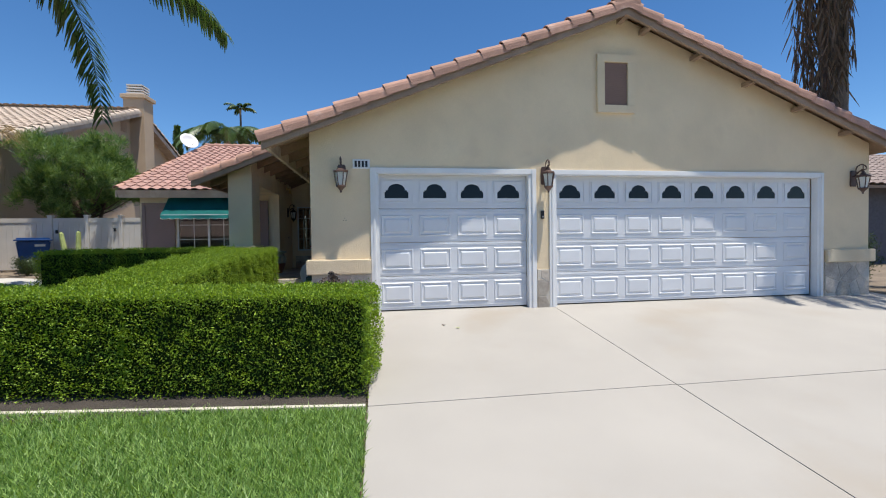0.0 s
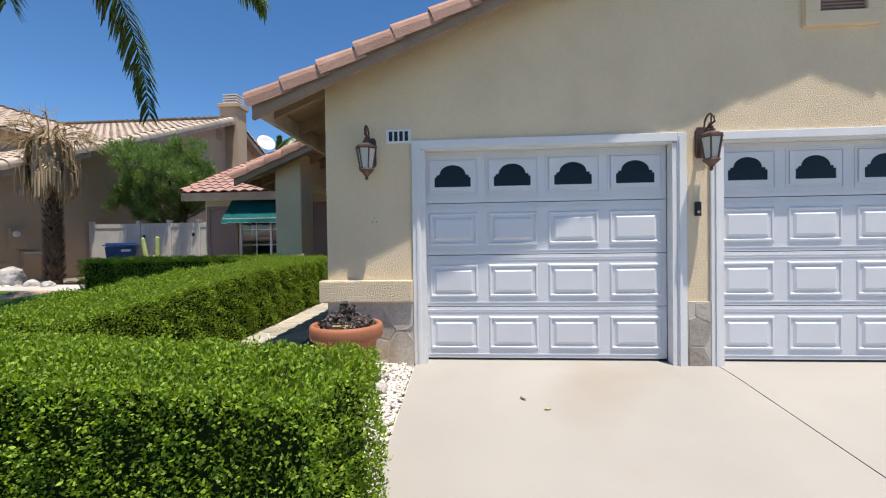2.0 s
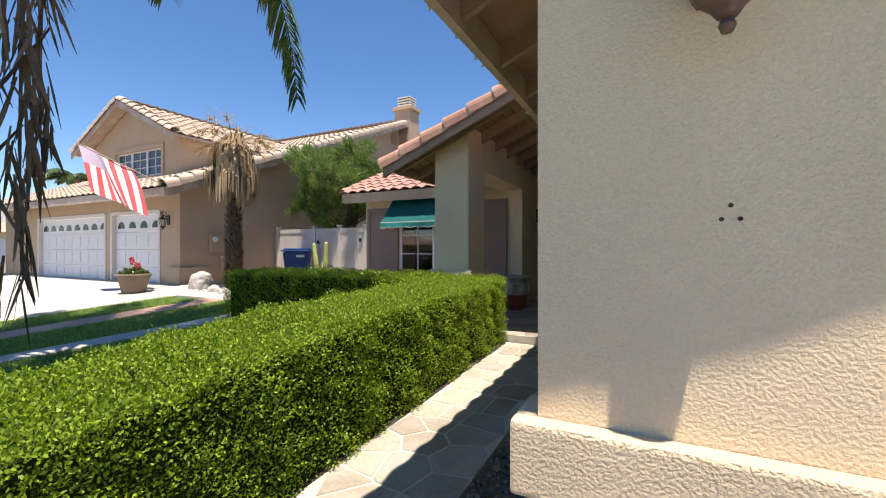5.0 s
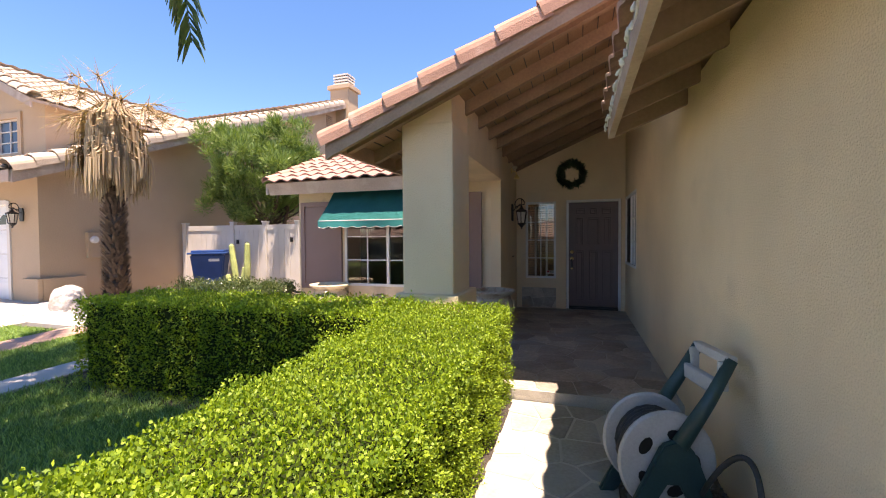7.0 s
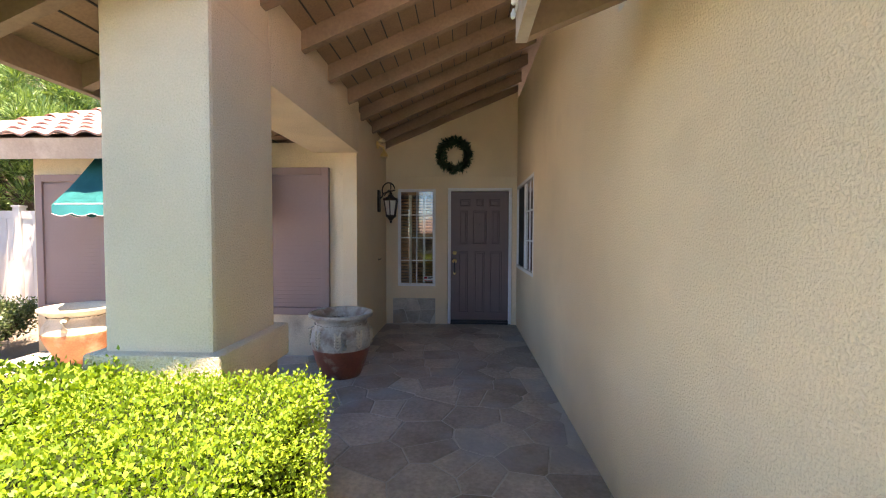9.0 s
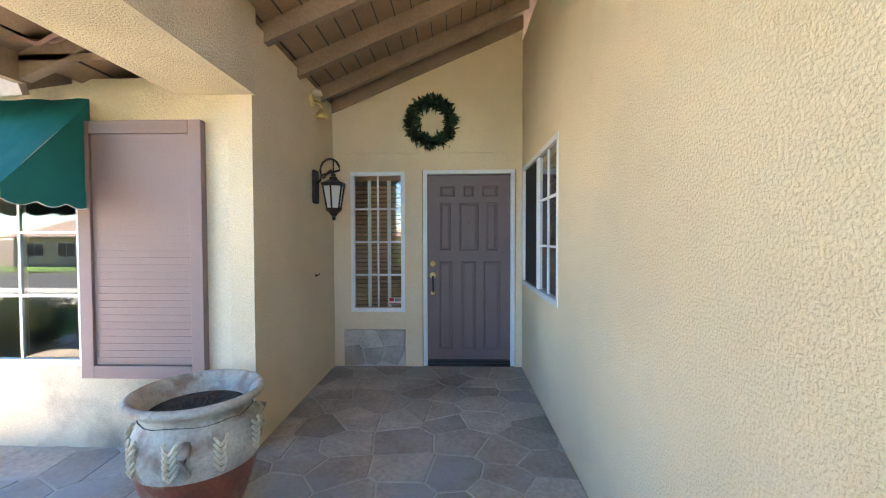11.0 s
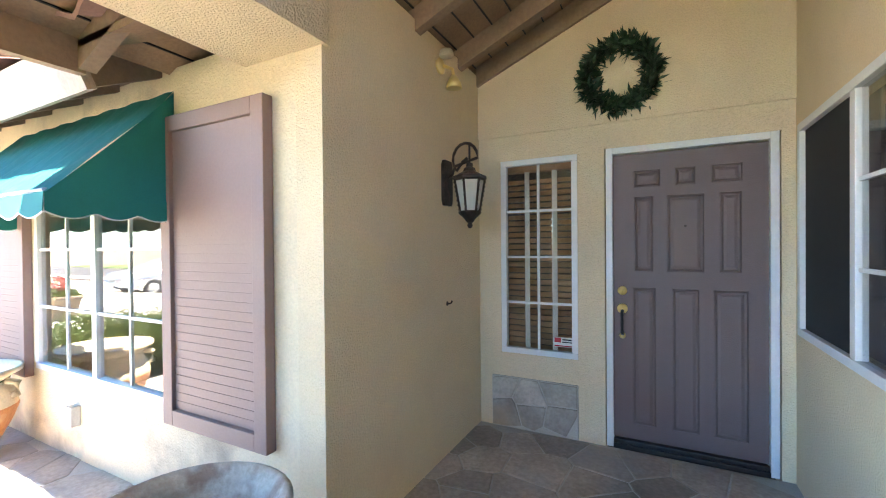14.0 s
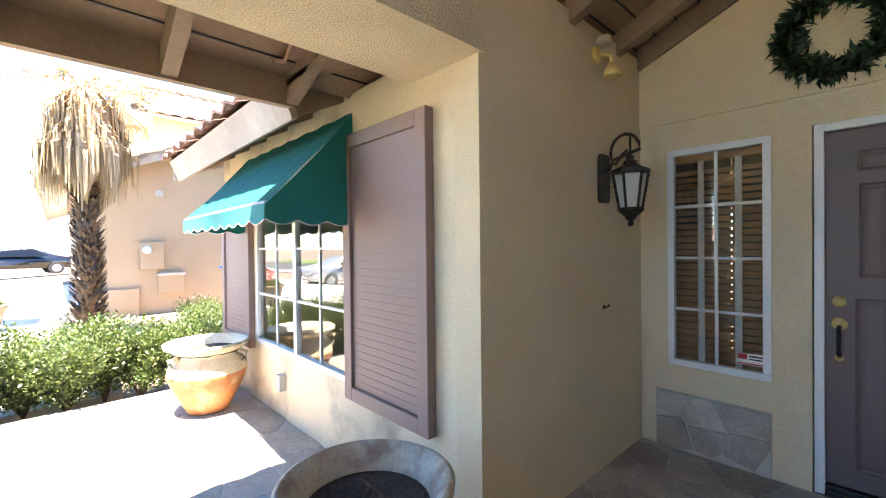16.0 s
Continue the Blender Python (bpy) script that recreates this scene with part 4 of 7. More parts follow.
for x, w in ((-0.235, 0.17), (0, 0.12), (0.235, 0.17)):
    door_panel(x, 1.92, w, 0.12)
for x, w in ((-0.255, 0.12), (0, 0.22), (0.255, 0.12)):
    door_panel(x, 1.53, w, 0.53)
for x, w in ((-0.255, 0.15), (0, 0.16), (0.255, 0.19)):
    door_panel(x, 0.66, w, 0.98)
bm = lathe([(0.0, 0), (0.008, 0), (0.008, 0.005), (0, 0.005)], 12)
bmesh.ops.transform(bm, matrix=Matrix.Translation((0, 0.044, 1.58)) @ Matrix.Rotation(radians(90), 4, "X"), verts=bm.verts)
part("peephole", bm, BRONZE, leaf)
for z, r, name in ((1.125, 0.032, "deadbolt"), (0.995, 0.036, "upper_rose"), (0.80, 0.022, "lower_rose")):
    bm = lathe([(0, 0), (r, 0), (r, 0.006), (r * 0.8, 0.012), (r * 0.35, 0.014), (r * 0.3, 0.02), (0, 0.02)], 18)
    bmesh.ops.transform(bm, matrix=Matrix.Translation((-0.395, 0.0495, z)) @ Matrix.Rotation(radians(90), 4, "X"), verts=bm.verts)
    part(name, bm, BRASS, leaf, smooth=True)
bm = bmesh.new()
tube(bm, [(-0.395, 0.04, 0.985), (-0.395, 0.0, 0.965), (-0.395, -0.012, 0.9), (-0.395, 0.0, 0.83), (-0.395, 0.04, 0.81)], 0.011, 10)
part("door_pull", bm, BLACK, leaf, "dark curved door pull", True)
bm = boxes((-0.5, -0.455, 0.0, 0.10, 0.0, 2.15), (0.455, 0.5, 0, 0.10, 0.0, 2.15), (-0.455, 0.455, 0, 0.10, 2.105, 2.15), bevel=0.004)
part("door_frame", bm, WHITE, door, "white door frame")
bm = boxes((-0.455, 0.455, 0.0, 0.10, -0.005, 0.028), (-0.455, 0.455, 0.015, 0.05, 0.028, 0.055), bevel=0.004)
part("threshold", bm, BLACK, door, "dark metal threshold")


def glazed_window(name, label, m, w, h, cols, rows, frame=0.045, split=False, group="", dark_left=False):
    """A window in its own plane: u to the right, z up, y outwards from the room."""
    win = thing(name, label, "window", group=group, kind="structure")
    win.matrix_basis = m
    bm = boxes((0, w, -0.025, 0.03, 0, frame), (0, w, -0.025, 0.03, h - frame, h), (0, frame, -0.025, 0.03, frame, h - frame), (w - frame, w, -0.025, 0.03, frame, h - frame), bevel=0.004)
    part("window_frame", bm, WHITE, win)
    if split:
        bm = boxes((w / 2 - 0.028, w / 2 + 0.028, -0.02, 0.028, frame, h - frame), bevel=0.003)
        part("mullion", bm, WHITE, win)
    iw, ih = w - 2 * frame, h - 2 * frame
    for c in range(1, cols):
        x = frame + iw * c / cols
        if split and abs(x - w / 2) < 0.05 or dark_left and x < w / 2:
            continue
        bm = boxes((x - 0.009, x + 0.009, -0.006, 0.016, frame, h - frame))
        part("glazing_bar", bm, WHITE, win)
    for r in range(1, rows):
        z = frame + ih * r / rows
        bm = boxes((w / 2 if dark_left else frame, w - frame, -0.008, 0.018, z - 0.009, z + 0.009))
        part("glazing_bar", bm, WHITE, win)
    for x0, x1 in ((frame, w / 2 - 0.02), (w / 2 + 0.02, w - frame)) if split else ((frame, w - frame),):
        bm = boxes((x0, x1, 0.003, 0.007, frame, h - frame))
        pane = part("pane", bm, SCREEN if dark_left and x0 < w / 2 - 0.1 else GLASS, win)
        pane.visible_shadow = False
    return win


def blind(label, m, w, h, pitch=0.048, tapes=2):
    bl = thing("window_blind", label, "blind")
    bl.matrix_basis = m
    bm = boxes((0, w, -0.022, 0.022, -0.0015, 0.0015))
    slat = finish_mesh("slat", bm, WOOD_BLIND)
    for k in range(int(h / pitch)):
        shared("slat", slat, bl, Matrix.Translation((0, 0, k * pitch)) @ Matrix.Rotation(radians(52), 4, "X"))
    for k in range(tapes):
        x = w * (k + 0.75) / (tapes + 0.5)
        bm = boxes((x - 0.02, x + 0.02, -0.028, -0.026, -0.02, h))
        part("tape", bm, CLOTH, bl)
    bm = boxes((0, w, -0.03, 0.03, h, h + 0.05))
    part("head_rail", bm, WOOD_BLIND, bl)


def wall_plane(x, y, z, turn):
    """u along the wall, y into the wall."""
    return Matrix.Translation((x, y, z)) @ Matrix.Rotation(radians(turn), 4, "Z")


glazed_window("window_1", "tall white-framed side light with small panes beside the door", wall_plane(-1.875, DY + 0.025, 0.785, 0), 0.60, 1.54, 2, 4)
blind("brown wooden slat blind behind the side light", wall_plane(-1.85, DY + 0.13, 0.82, 0), 0.55, 1.42)
glazed_window("window_2", "white-framed front window with small panes below the awning", wall_plane(-4.98, WY + 0.02, 0.74, 0), 1.76, 1.38, 4, 3, split=True)
glazed_window("window_3", "white-framed sliding window with a dark insect screen", wall_plane(0.02, 8.70, 1.10, -90), 1.54, 1.25, 4, 3, split=True, dark_left=True)
blind("brown wooden slat blind behind the side window", wall_plane(0.13, 7.93, 1.13, -90), 0.72, 1.1, tapes=0)
# a dark board added close behind the glass in place of an unlit room
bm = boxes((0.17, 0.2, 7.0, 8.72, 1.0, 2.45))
structure("wall_room_side", bm, UNLIT_ROOM, "plain dark board for the unlit room behind the side window", "wall")

sticker = thing("window_sticker", "small white warning sticker with red corner", "sticker", (-1.385, DY + 0.026, 0.90))
bm = boxes((-0.075, 0.075, -0.001, 0.001, -0.035, 0.04))
part("label_sheet", bm, CLOTH, sticker)
RED = plain("red_print", (0.5, 0.03, 0.04), 0.6)
bm = boxes((-0.07, -0.02, -0.003, -0.001, 0.0, 0.035), (-0.07, 0.07, -0.003, -0.001, -0.03, -0.022))
part("red_print", bm, RED, sticker)
bm = boxes((-0.01, 0.07, -0.003, -0.001, 0.018, 0.028), (-0.01, 0.06, -0.003, -0.001, 0.0, 0.008))
part("print_bar", bm, BLACK, sticker)


# shutters beside the front window
def shutter(x0, x1, z0, z1):
    s = thing("shutter", "mauve-brown louvred window shutter with a broad frame", "shutter", ((x0 + x1) / 2, WY, z0), group="window shutters")
    w, h, f = x1 - x0, z1 - z0, 0.085
    bm = boxes((-w / 2, -w / 2 + f, -0.06, -0.002, 0, h), (w / 2 - f, w / 2, -0.06, -0.002, 0, h), (-w / 2 + f, w / 2 - f, -0.06, -0.002, 0, f), (-w / 2 + f, w / 2 - f, -0.06, -0.002, h - f, h), bevel=0.005)
    part("shutter_frame", bm, SHUTTER, s)
    bm = boxes((-w / 2 + f, w / 2 - f, -0.022, -0.004, f, h - f))
    part("shutter_back", bm, SHUTTER, s)
    bm = boxes((-w / 2 + f, w / 2 - f, -0.009, 0.002, 0, 0.0478))
    me = finish_mesh("louvre", bm, SHUTTER)
    for k in range(int((h - 2 * f) / 0.0475)):
        shared("louvre", me, s, Matrix.Translation((0, -0.028, f + 0.004 + k * 0.0475)) @ Matrix.Rotation(radians(4), 4, "X"))


shutter(-3.20, -2.37, 0.675, 2.37)
shutter(-5.90, -5.02, 0.675, 2.30)

# ---- hedges ----
def hedge(name, line, width, height, density, label, leaf=0.03, seed=1):
    """A clipped hedge along a line of plan points: a core coloured as inner shade, and many small leaves on its top,
    sides and ends.
    """
    rng = np.random.default_rng(seed)
    hd = thing(name, label, "hedge", (line[0][0], line[0][1], zg(*line[0])), group="clipped hedges")
    o = np.array(hd.location)
    core, leaves, norms = bmesh.new(), [], []
    pts = [np.array(p, float) for p in line]
    for a, b in zip(pts, pts[1:]):
        ln = np.linalg.norm(b - a)
        d = (b - a) / ln
        s = np.array([d[1], -d[0]])
        za, zb = zg(*a), zg(*b)
        w = width / 2 - 0.06
        a2, b2 = a + d * (0.08 if a is pts[0] else 0), b - d * (0.08 if b is pts[-1] else 0)
        cs = [(*(a2 + s * w), za), (*(b2 + s * w), zb), (*(b2 - s * w), zb), (*(a2 - s * w), za)]
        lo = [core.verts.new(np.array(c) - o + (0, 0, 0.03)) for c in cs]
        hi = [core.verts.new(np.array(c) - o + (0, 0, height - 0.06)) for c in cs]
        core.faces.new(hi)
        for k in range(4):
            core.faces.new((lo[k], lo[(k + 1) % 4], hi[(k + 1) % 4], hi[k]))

        def add(n, t, lat, up, nrm):
            p = a + np.outer(t * ln, d) + np.outer(lat, s)
            ground = za + (zb - za) * t
            q = np.column_stack([p, ground + up])
            wob = 0.022 * np.sin(q[:, 0] * 19 + q[:, 2] * 17) * np.sin(q[:, 2] * 23 + q[:, 1] * 15) + 0.018 * np.sin(q[:, 1] * 8 + 1) + rng.normal(0, 0.016, n)
            lump = np.sin(q[:, 0] * 6.1 + 1.3 * np.sin(q[:, 2] * 7.3)) * np.sin(q[:, 2] * 8.7 + 1.1 * np.sin(q[:, 1] * 6.7)) + 0.6 * np.sin(q[:, 0] * 13.7 + q[:, 1] * 12.1 + q[:, 2] * 11.3)
            side = 1.0 - abs(nrm[2])
            keep = rng.uniform(0, 1, n) < 1.0 - side * np.clip(0.55 * (lump - 0.35), 0, 0.85)
            wob = wob + 0.016 * side * lump
            leaves.append((q + nrm * wob[:, None] - o)[keep])
            norms.append(np.broadcast_to(nrm, (n, 3))[keep])

        n = int(density * ln * width * 1.15)
        add(n, rng.uniform(0, 1, n), rng.uniform(-width / 2, width / 2, n), np.full(n, height), np.array([0, 0, 1.0]))
        n = int(density * ln * height * 0.95)
        for sg in (1, -1):
            up = -0.035 + (height + 0.035) * rng.uniform(0, 1, n) ** 0.85
            lat = sg * (width / 2 + 0.0 * up)
            add(n, rng.uniform(0, 1, n), lat, up, np.array([*(s * sg), 0.0]))
        n = int(density * width * height * 0.95)
        for t, sg in ((0, -1), (1, 1)):
            add(n, np.full(n, float(t)), rng.uniform(-width / 2, width / 2, n), 0.06 + (height - 0.06) * rng.uniform(0, 1, n), np.array([*(d * sg), 0.0]))
    part("hedge_core", core, BOX_INNER_SHADE, hd)
    p, nn = np.concatenate(leaves), np.concatenate(norms)
    p = p - nn * (rng.uniform(0, 1, (len(p), 1)) ** 2) * 0.085
    ob = new("foliage", raw_mesh("foliage", leaf_quads(rng, p, nn + (0, 0, 0.55), leaf, leaf * 0.62, 0.95), 4, BOX_LEAF))
    ob.parent = hd
    tagged(ob, kind="stuff")
    return hd


hedge("hedge", [(0.95, -2.43), (-1.2, -2.17), (-5.0, -1.82)], 0.74, 0.90, 9000, "clipped green boxwood hedge in front of the walk", 0.023, 1)
hedge("hedge", [(-1.83, -1.55), (-1.90, 1.0), (-1.95, 4.03)], 0.97, 0.86, 10500, "clipped bright green boxwood hedge along the walk", 0.021, 2)
hedge("hedge", [(-2.40, 3.64), (-6.05, 3.60)], 0.84, 0.92, 4500, "clipped green boxwood hedge in front of the porch", 0.03, 3)


# ---- grass ----
def grass(name, x0, x1, y0, y1, n, label, h=0.06, seed=4):
    rng = np.random.default_rng(seed)
    x, y = rng.uniform(x0, x1, n), rng.uniform(y0, y1, n)
    ok = (y < edge_line(x) - 0.03) | (y > -2.0)
    x, y = x[ok], y[ok]
    n = len(x)
    z = np.array([zg(a, b) for a, b in zip(x, y)]) - 0.012
    at = np.column_stack([x, y, z])
    lean = rng.normal(0, 0.5, (n, 2))
    hh = h * rng.uniform(0.6, 1.3, n)
    tip = at + np.column_stack([lean[:, 0] * hh, lean[:, 1] * hh, hh])
    a = rng.uniform(0, math.pi, n)
    side = np.column_stack([np.cos(a), np.sin(a), 0 * a]) * 0.0055
    ob = new(name, raw_mesh(name, np.stack([at - side, at + side, tip + side * 0.1], 1), 3, GRASS))
    tagged(ob, label, "grass", kind="stuff")


grass("grass_front", -4.5, 0.90, -6.9, -2.35, 170000, "short green grass of the front lawn", 0.055)
grass("grass_inner", -6.38, -2.3, -1.5, 3.3, 60000, "green grass of the shaded inner lawn", 0.06, 5)
grass("grass_side", -7.95, -6.78, -1.0, 4.6, 22000, "green grass of the narrow strip", 0.05, 6)
grass("grass_neighbour", -9.75, -8.6, 0.0, 4.4, 15000, "green grass beside the drive", 0.05, 7)


# ---- gravel ----
def gravel(name, x0, x1, y0, y1, n, size, material, label, seed):
    rng = np.random.default_rng(seed)
    bm = bmesh.new()
    bmesh.ops.create_icosphere(bm, subdivisions=1, radius=1.0)
    base = np.array([[v.co[:] for v in f.verts] for f in bm.faces])
    bm.free()
    out = []
    for _ in range(n):
        x, y = rng.uniform(x0, x1), rng.uniform(y0, y1)
        r = size * rng.uniform(0.6, 1.3)
        sc = np.array([1, rng.uniform(0.6, 1), rng.uniform(0.45, 0.75)]) * r
        e = Euler(rng.uniform(0, 6.28, 3)).to_matrix()
        e = np.array(Euler((0.3 * rng.normal(), 0.3 * rng.normal(), rng.uniform(0, 6.28))).to_matrix())
        out.append((base * sc) @ e.T + (x, y, zg(x, y) - 0.018 + r * 0.35 + rng.uniform(0, 0.012)))
    q = np.concatenate(out)
    me = raw_mesh(name, q, 3, material)
    bm = bmesh.new()
    bm.from_mesh(me)
    bmesh.ops.remove_doubles(bm, verts=bm.verts, dist=1e-5)
    bm.to_mesh(me)
    bm.free()
    tagged(new(name, me), label, "gravel", kind="stuff")


gravel("white_gravel", -0.60, 0.88, -1.9, -0.09, 5200, 0.019, PEBBLE, "white rounded gravel beside the garage", 1)
gravel("grey_gravel", -0.59, -0.01, -0.06, 3.99, 2600, 0.017, GREY_PEBBLE, "brown and grey gravel along the wall", 2)
gravel("neighbour_gravel", -11.4, -9.8, 4.9, 6.2, 500, 0.04, PEBBLE, "pale stones beside the neighbouring house", 3)

# ---- pots ----
pot = thing("plant_pot", "orange terracotta pot with a dead dark succulent", "plant pot", (0.355, -0.60, zg(0.37, -0.62) - 0.005))
pot.scale = (1.13, 1.13, 1.03)
bm = lathe([(0.0, 0.0), (0.165, 0.0), (0.175, 0.03), (0.235, 0.40), (0.245, 0.42), (0.275, 0.43), (0.285, 0.46), (0.285, 0.52), (0.275, 0.545), (0.255, 0.55), (0.24, 0.535), (0.235, 0.46), (0.0, 0.46)], 40)
part("pot_body", bm, TERRACOTTA, pot, smooth=True)
bm = lathe([(0, 0.50), (0.12, 0.495), (0.2, 0.485), (0.236, 0.47)], 24)
for v in bm.verts:
    v.co.z += 0.012 * noise.noise(v.co * 30)
part("pot_soil", bm, SOIL, pot)
rng = np.random.default_rng(9)
at, nr = [], []
for k in range(95):
    r, a = 0.20 * math.sqrt(rng.uniform()), rng.uniform(0, 6.28)
    c = np.array([r * math.cos(a), r * math.sin(a), 0.515 + 0.19 * (1 - r / 0.22) * rng.uniform(0.3, 1.1)])
    k2 = 44
    v = rng.normal(0, 1, (k2, 3))
    v[:, 2] = abs(v[:, 2])
    v /= np.linalg.norm(v, axis=1, keepdims=True)
    at.append(c + v * 0.018)
    nr.append(v)
ob = new("dried_plant", raw_mesh("dried_plant", leaf_quads(rng, np.concatenate(at), np.concatenate(nr), 0.03, 0.028, 0.5, 0.5), 4, SUCCULENT))
ob.parent = pot
tagged(ob, "shrivelled grey-brown rosettes", kind="stuff")
bm = bmesh.new()
for k in range(16):
    a, r = rng.uniform(0, 6.28), rng.uniform(0.02, 0.15)
    p = Vector((r * math.cos(a), r * math.sin(a), 0.49))
    q = p + Vector((rng.normal(0, 0.05), rng.normal(0, 0.05), rng.uniform(0.06, 0.18)))
    tube(bm, [p, (p + q) / 2 + Vector((0.012, 0, 0)), q], 0.008, 6)
part("dried_stem", bm, BARK, pot)
plaque = thing("garden_plaque", "small dark plaque with a worn yellow line, lying in the pot", "plaque", (0.37, -0.825, zg(0.37, -0.62) + 0.555), 4)
bm = boxes((-0.085, 0.085, -0.05, 0.05, -0.01, 0.012), bevel=0.004)
bmesh.ops.rotate(bm, verts=bm.verts, matrix=Matrix.Rotation(radians(28), 3, "X"))
part("plaque_slab", bm, BLACK, plaque)
bm = boxes((-0.065, 0.065, 0.012, 0.024, 0.013, 0.016))
bmesh.ops.rotate(bm, verts=bm.verts, matrix=Matrix.Rotation(radians(28), 3, "X"))
part("line_bar", bm, plain("yellow_print", (0.5, 0.36, 0.05), 0.7), plaque)


spot = thing("garden_spotlight", "black plastic garden spotlight lying in the pot", "garden light", (0.185, -0.74, zg(0.37, -0.62) + 0.55), 25)
spot.scale = (0.75, 0.75, 0.75)
bm = lathe([(0, 0), (0.03, 0), (0.03, 0.02), (0.026, 0.024), (0.026, 0.12), (0.034, 0.125), (0.036, 0.17), (0.03, 0.175), (0, 0.165)], 16)
bmesh.ops.rotate(bm, verts=bm.verts, matrix=Matrix.Rotation(radians(-82), 3, "X"))
part("lamp_barrel", bm, BLACK, spot, smooth=True)
for k, (x, y, rz) in enumerate(((2.05, -0.98, 20), (1.88, -0.82, 130))):
    bm = bmesh.new()
    prism(bm, [(0.03 * math.cos(a), 0.014 * math.sin(a), 0.006 + 0.012 * math.cos(a) ** 2) for a in [2 * math.pi * q / 10 for q in range(10)]], (0, 0, 0.0015))
    ob = finish(new("fallen_leaf", mesh_of("fallen_leaf", bm)), CACTUS if k == 0 else BARK)
    ob.matrix_basis = pose(x, y, zg(x, y), 0, 0, rz)
    tagged(ob, "small curled leaf lying on the concrete driveway", "leaf", "fallen leaves")


def boulder(at, size, label, seed, squash=0.8, mat=None):
    bm = bmesh.new()
    bmesh.ops.create_icosphere(bm, subdivisions=3, radius=1.0)
    for v in bm.verts:
        v.co *= 1 + 0.22 * noise.noise(v.co * 1.3 + Vector((seed, 0, 0))) + 0.08 * noise.noise(v.co * 4 + Vector((seed, 3, 0)))
        v.co = Vector((v.co.x * size, v.co.y * size * 0.8, max(v.co.z, -0.5) * size * squash + 0.45 * size * squash))
    ob = finish(new("boulder", mesh_of("boulder", bm)), mat or ROCK, False)
    ob.location = at
    tagged(ob, label, "rock", "garden rocks")


boulder((0.66, -0.72, zg(0, -0.72) - 0.01), 0.075, "small grey-brown stone beside the pot", 1)
boulder((0.60, -0.42, zg(0, -0.4) - 0.01), 0.09, "small rust-brown stone beside the pot", 2)
boulder((-10.3, 5.55, 0.22), 0.33, "large pale boulder beside the palm", 3, 1.1)
boulder((-9.5, 5.35, 0.22), 0.18, "small brown stone at the palm", 4)
boulder((-8.9, 5.2, 0.22), 0.16, "small brown stone at the palm", 5)
boulder((-3.95, -0.95, zg(0, -0.95)), 0.2, "grey stone at the edge of the lawn", 6)


def urn(name, label, at, profile, band, materials, handles=0, group="porch pots", soil=0.0, rz=0):
    u = thing(name, label, "plant pot", at, rz, group)
    lo = [p for p in profile if p[1] <= band]
    hi = [p for p in profile if p[1] >= band]
    if lo[-1] != hi[0]:
        mid = (lo[-1][0] + (hi[0][0] - lo[-1][0]) * (band - lo[-1][1]) / (hi[0][1] - lo[-1][1]), band)
        lo, hi = lo + [mid], [mid] + hi
    part("lower_body", lathe(lo, 40), materials[0], u, smooth=True)
    part("upper_body", lathe(hi, 40), materials[1], u, smooth=True)
    r = hi[-1][0]
    bm = lathe([(0, soil), (r * 0.5, soil + 0.008), (r + 0.03, soil - 0.004)], 28)
    for v in bm.verts:
        v.co.z += 0.012 * noise.noise(v.co * 25)
    part("soil", bm, SOIL, u)
    for k in range(handles):
        a = 2 * math.pi * k / handles + 0.9
        bm = bmesh.new()
        d = Vector((math.cos(a), math.sin(a), 0))
        rr = 0.27
        tube(bm, [d * rr + Vector((0, 0, band + 0.17)), d * (rr + 0.07) + Vector((0, 0, band + 0.15)), d * (rr + 0.06) + Vector((0, 0, band + 0.07)), d * rr + Vector((0, 0, band + 0.04))], 0.026, 8)
        part("handle", bm, materials[1], u, smooth=True)
    return u


URN = [(0, 0.0), (0.17, 0.0), (0.18, 0.02), (0.29, 0.24), (0.325, 0.34), (0.31, 0.43), (0.265, 0.50), (0.26, 0.53), (0.30, 0.57), (0.345, 0.59), (0.35, 0.62), (0.33, 0.625), (0.29, 0.58), (0.25, 0.52)]
urn("ceramic_urn", "large ochre ceramic urn with a cream rim and handles", (-5.03, 6.5, 0.19), URN, 0.36, (OCHRE_POT, CREAM_POT), 3, soil=0.54)
URN2 = [(0, 0.0), (0.19, 0.0), (0.20, 0.02), (0.245, 0.14), (0.285, 0.27), (0.305, 0.37), (0.285, 0.46), (0.255, 0.52), (0.25, 0.55), (0.285, 0.585), (0.315, 0.60), (0.32, 0.63), (0.30, 0.64), (0.262, 0.60), (0.23, 0.54)]
u2 = urn("ceramic_urn", "grey-green glazed urn with moulded leaves and a red foot", (-2.06, 6.30, 0.19), URN2, 0.29, (GLAZED_RED, GLAZED), 3, soil=0.535)
for k in range(9):
    a = 2 * math.pi * k / 9
    bm = bmesh.new()
    for s in range(5):
        for sg in (-1, 1):
            r0, z0 = 0.302, 0.32 + 0.03 * s
            a0, a1 = a, a + sg * 0.10
            tube(bm, [(r0 * math.cos(a0), r0 * math.sin(a0), z0), (0.312 * math.cos((a0 + a1) / 2), 0.312 * math.sin((a0 + a1) / 2), z0 + 0.02), (0.298 * math.cos(a1), 0.298 * math.sin(a1), z0 + 0.045)], 0.009, 5)
    part("leaf_relief", bm, CREAM_POT, u2, "pale moulded leaf")
bm = bmesh.new()
for k in range(4):
    tube(bm, [(0.03 * k - 0.05, 0.02, 0.53), (0.04 * k - 0.06, 0.05, 0.57), (0.05 * k - 0.1, 0.03, 0.585)], 0.004, 5)
part("dry_twig", bm, BARK, u2)


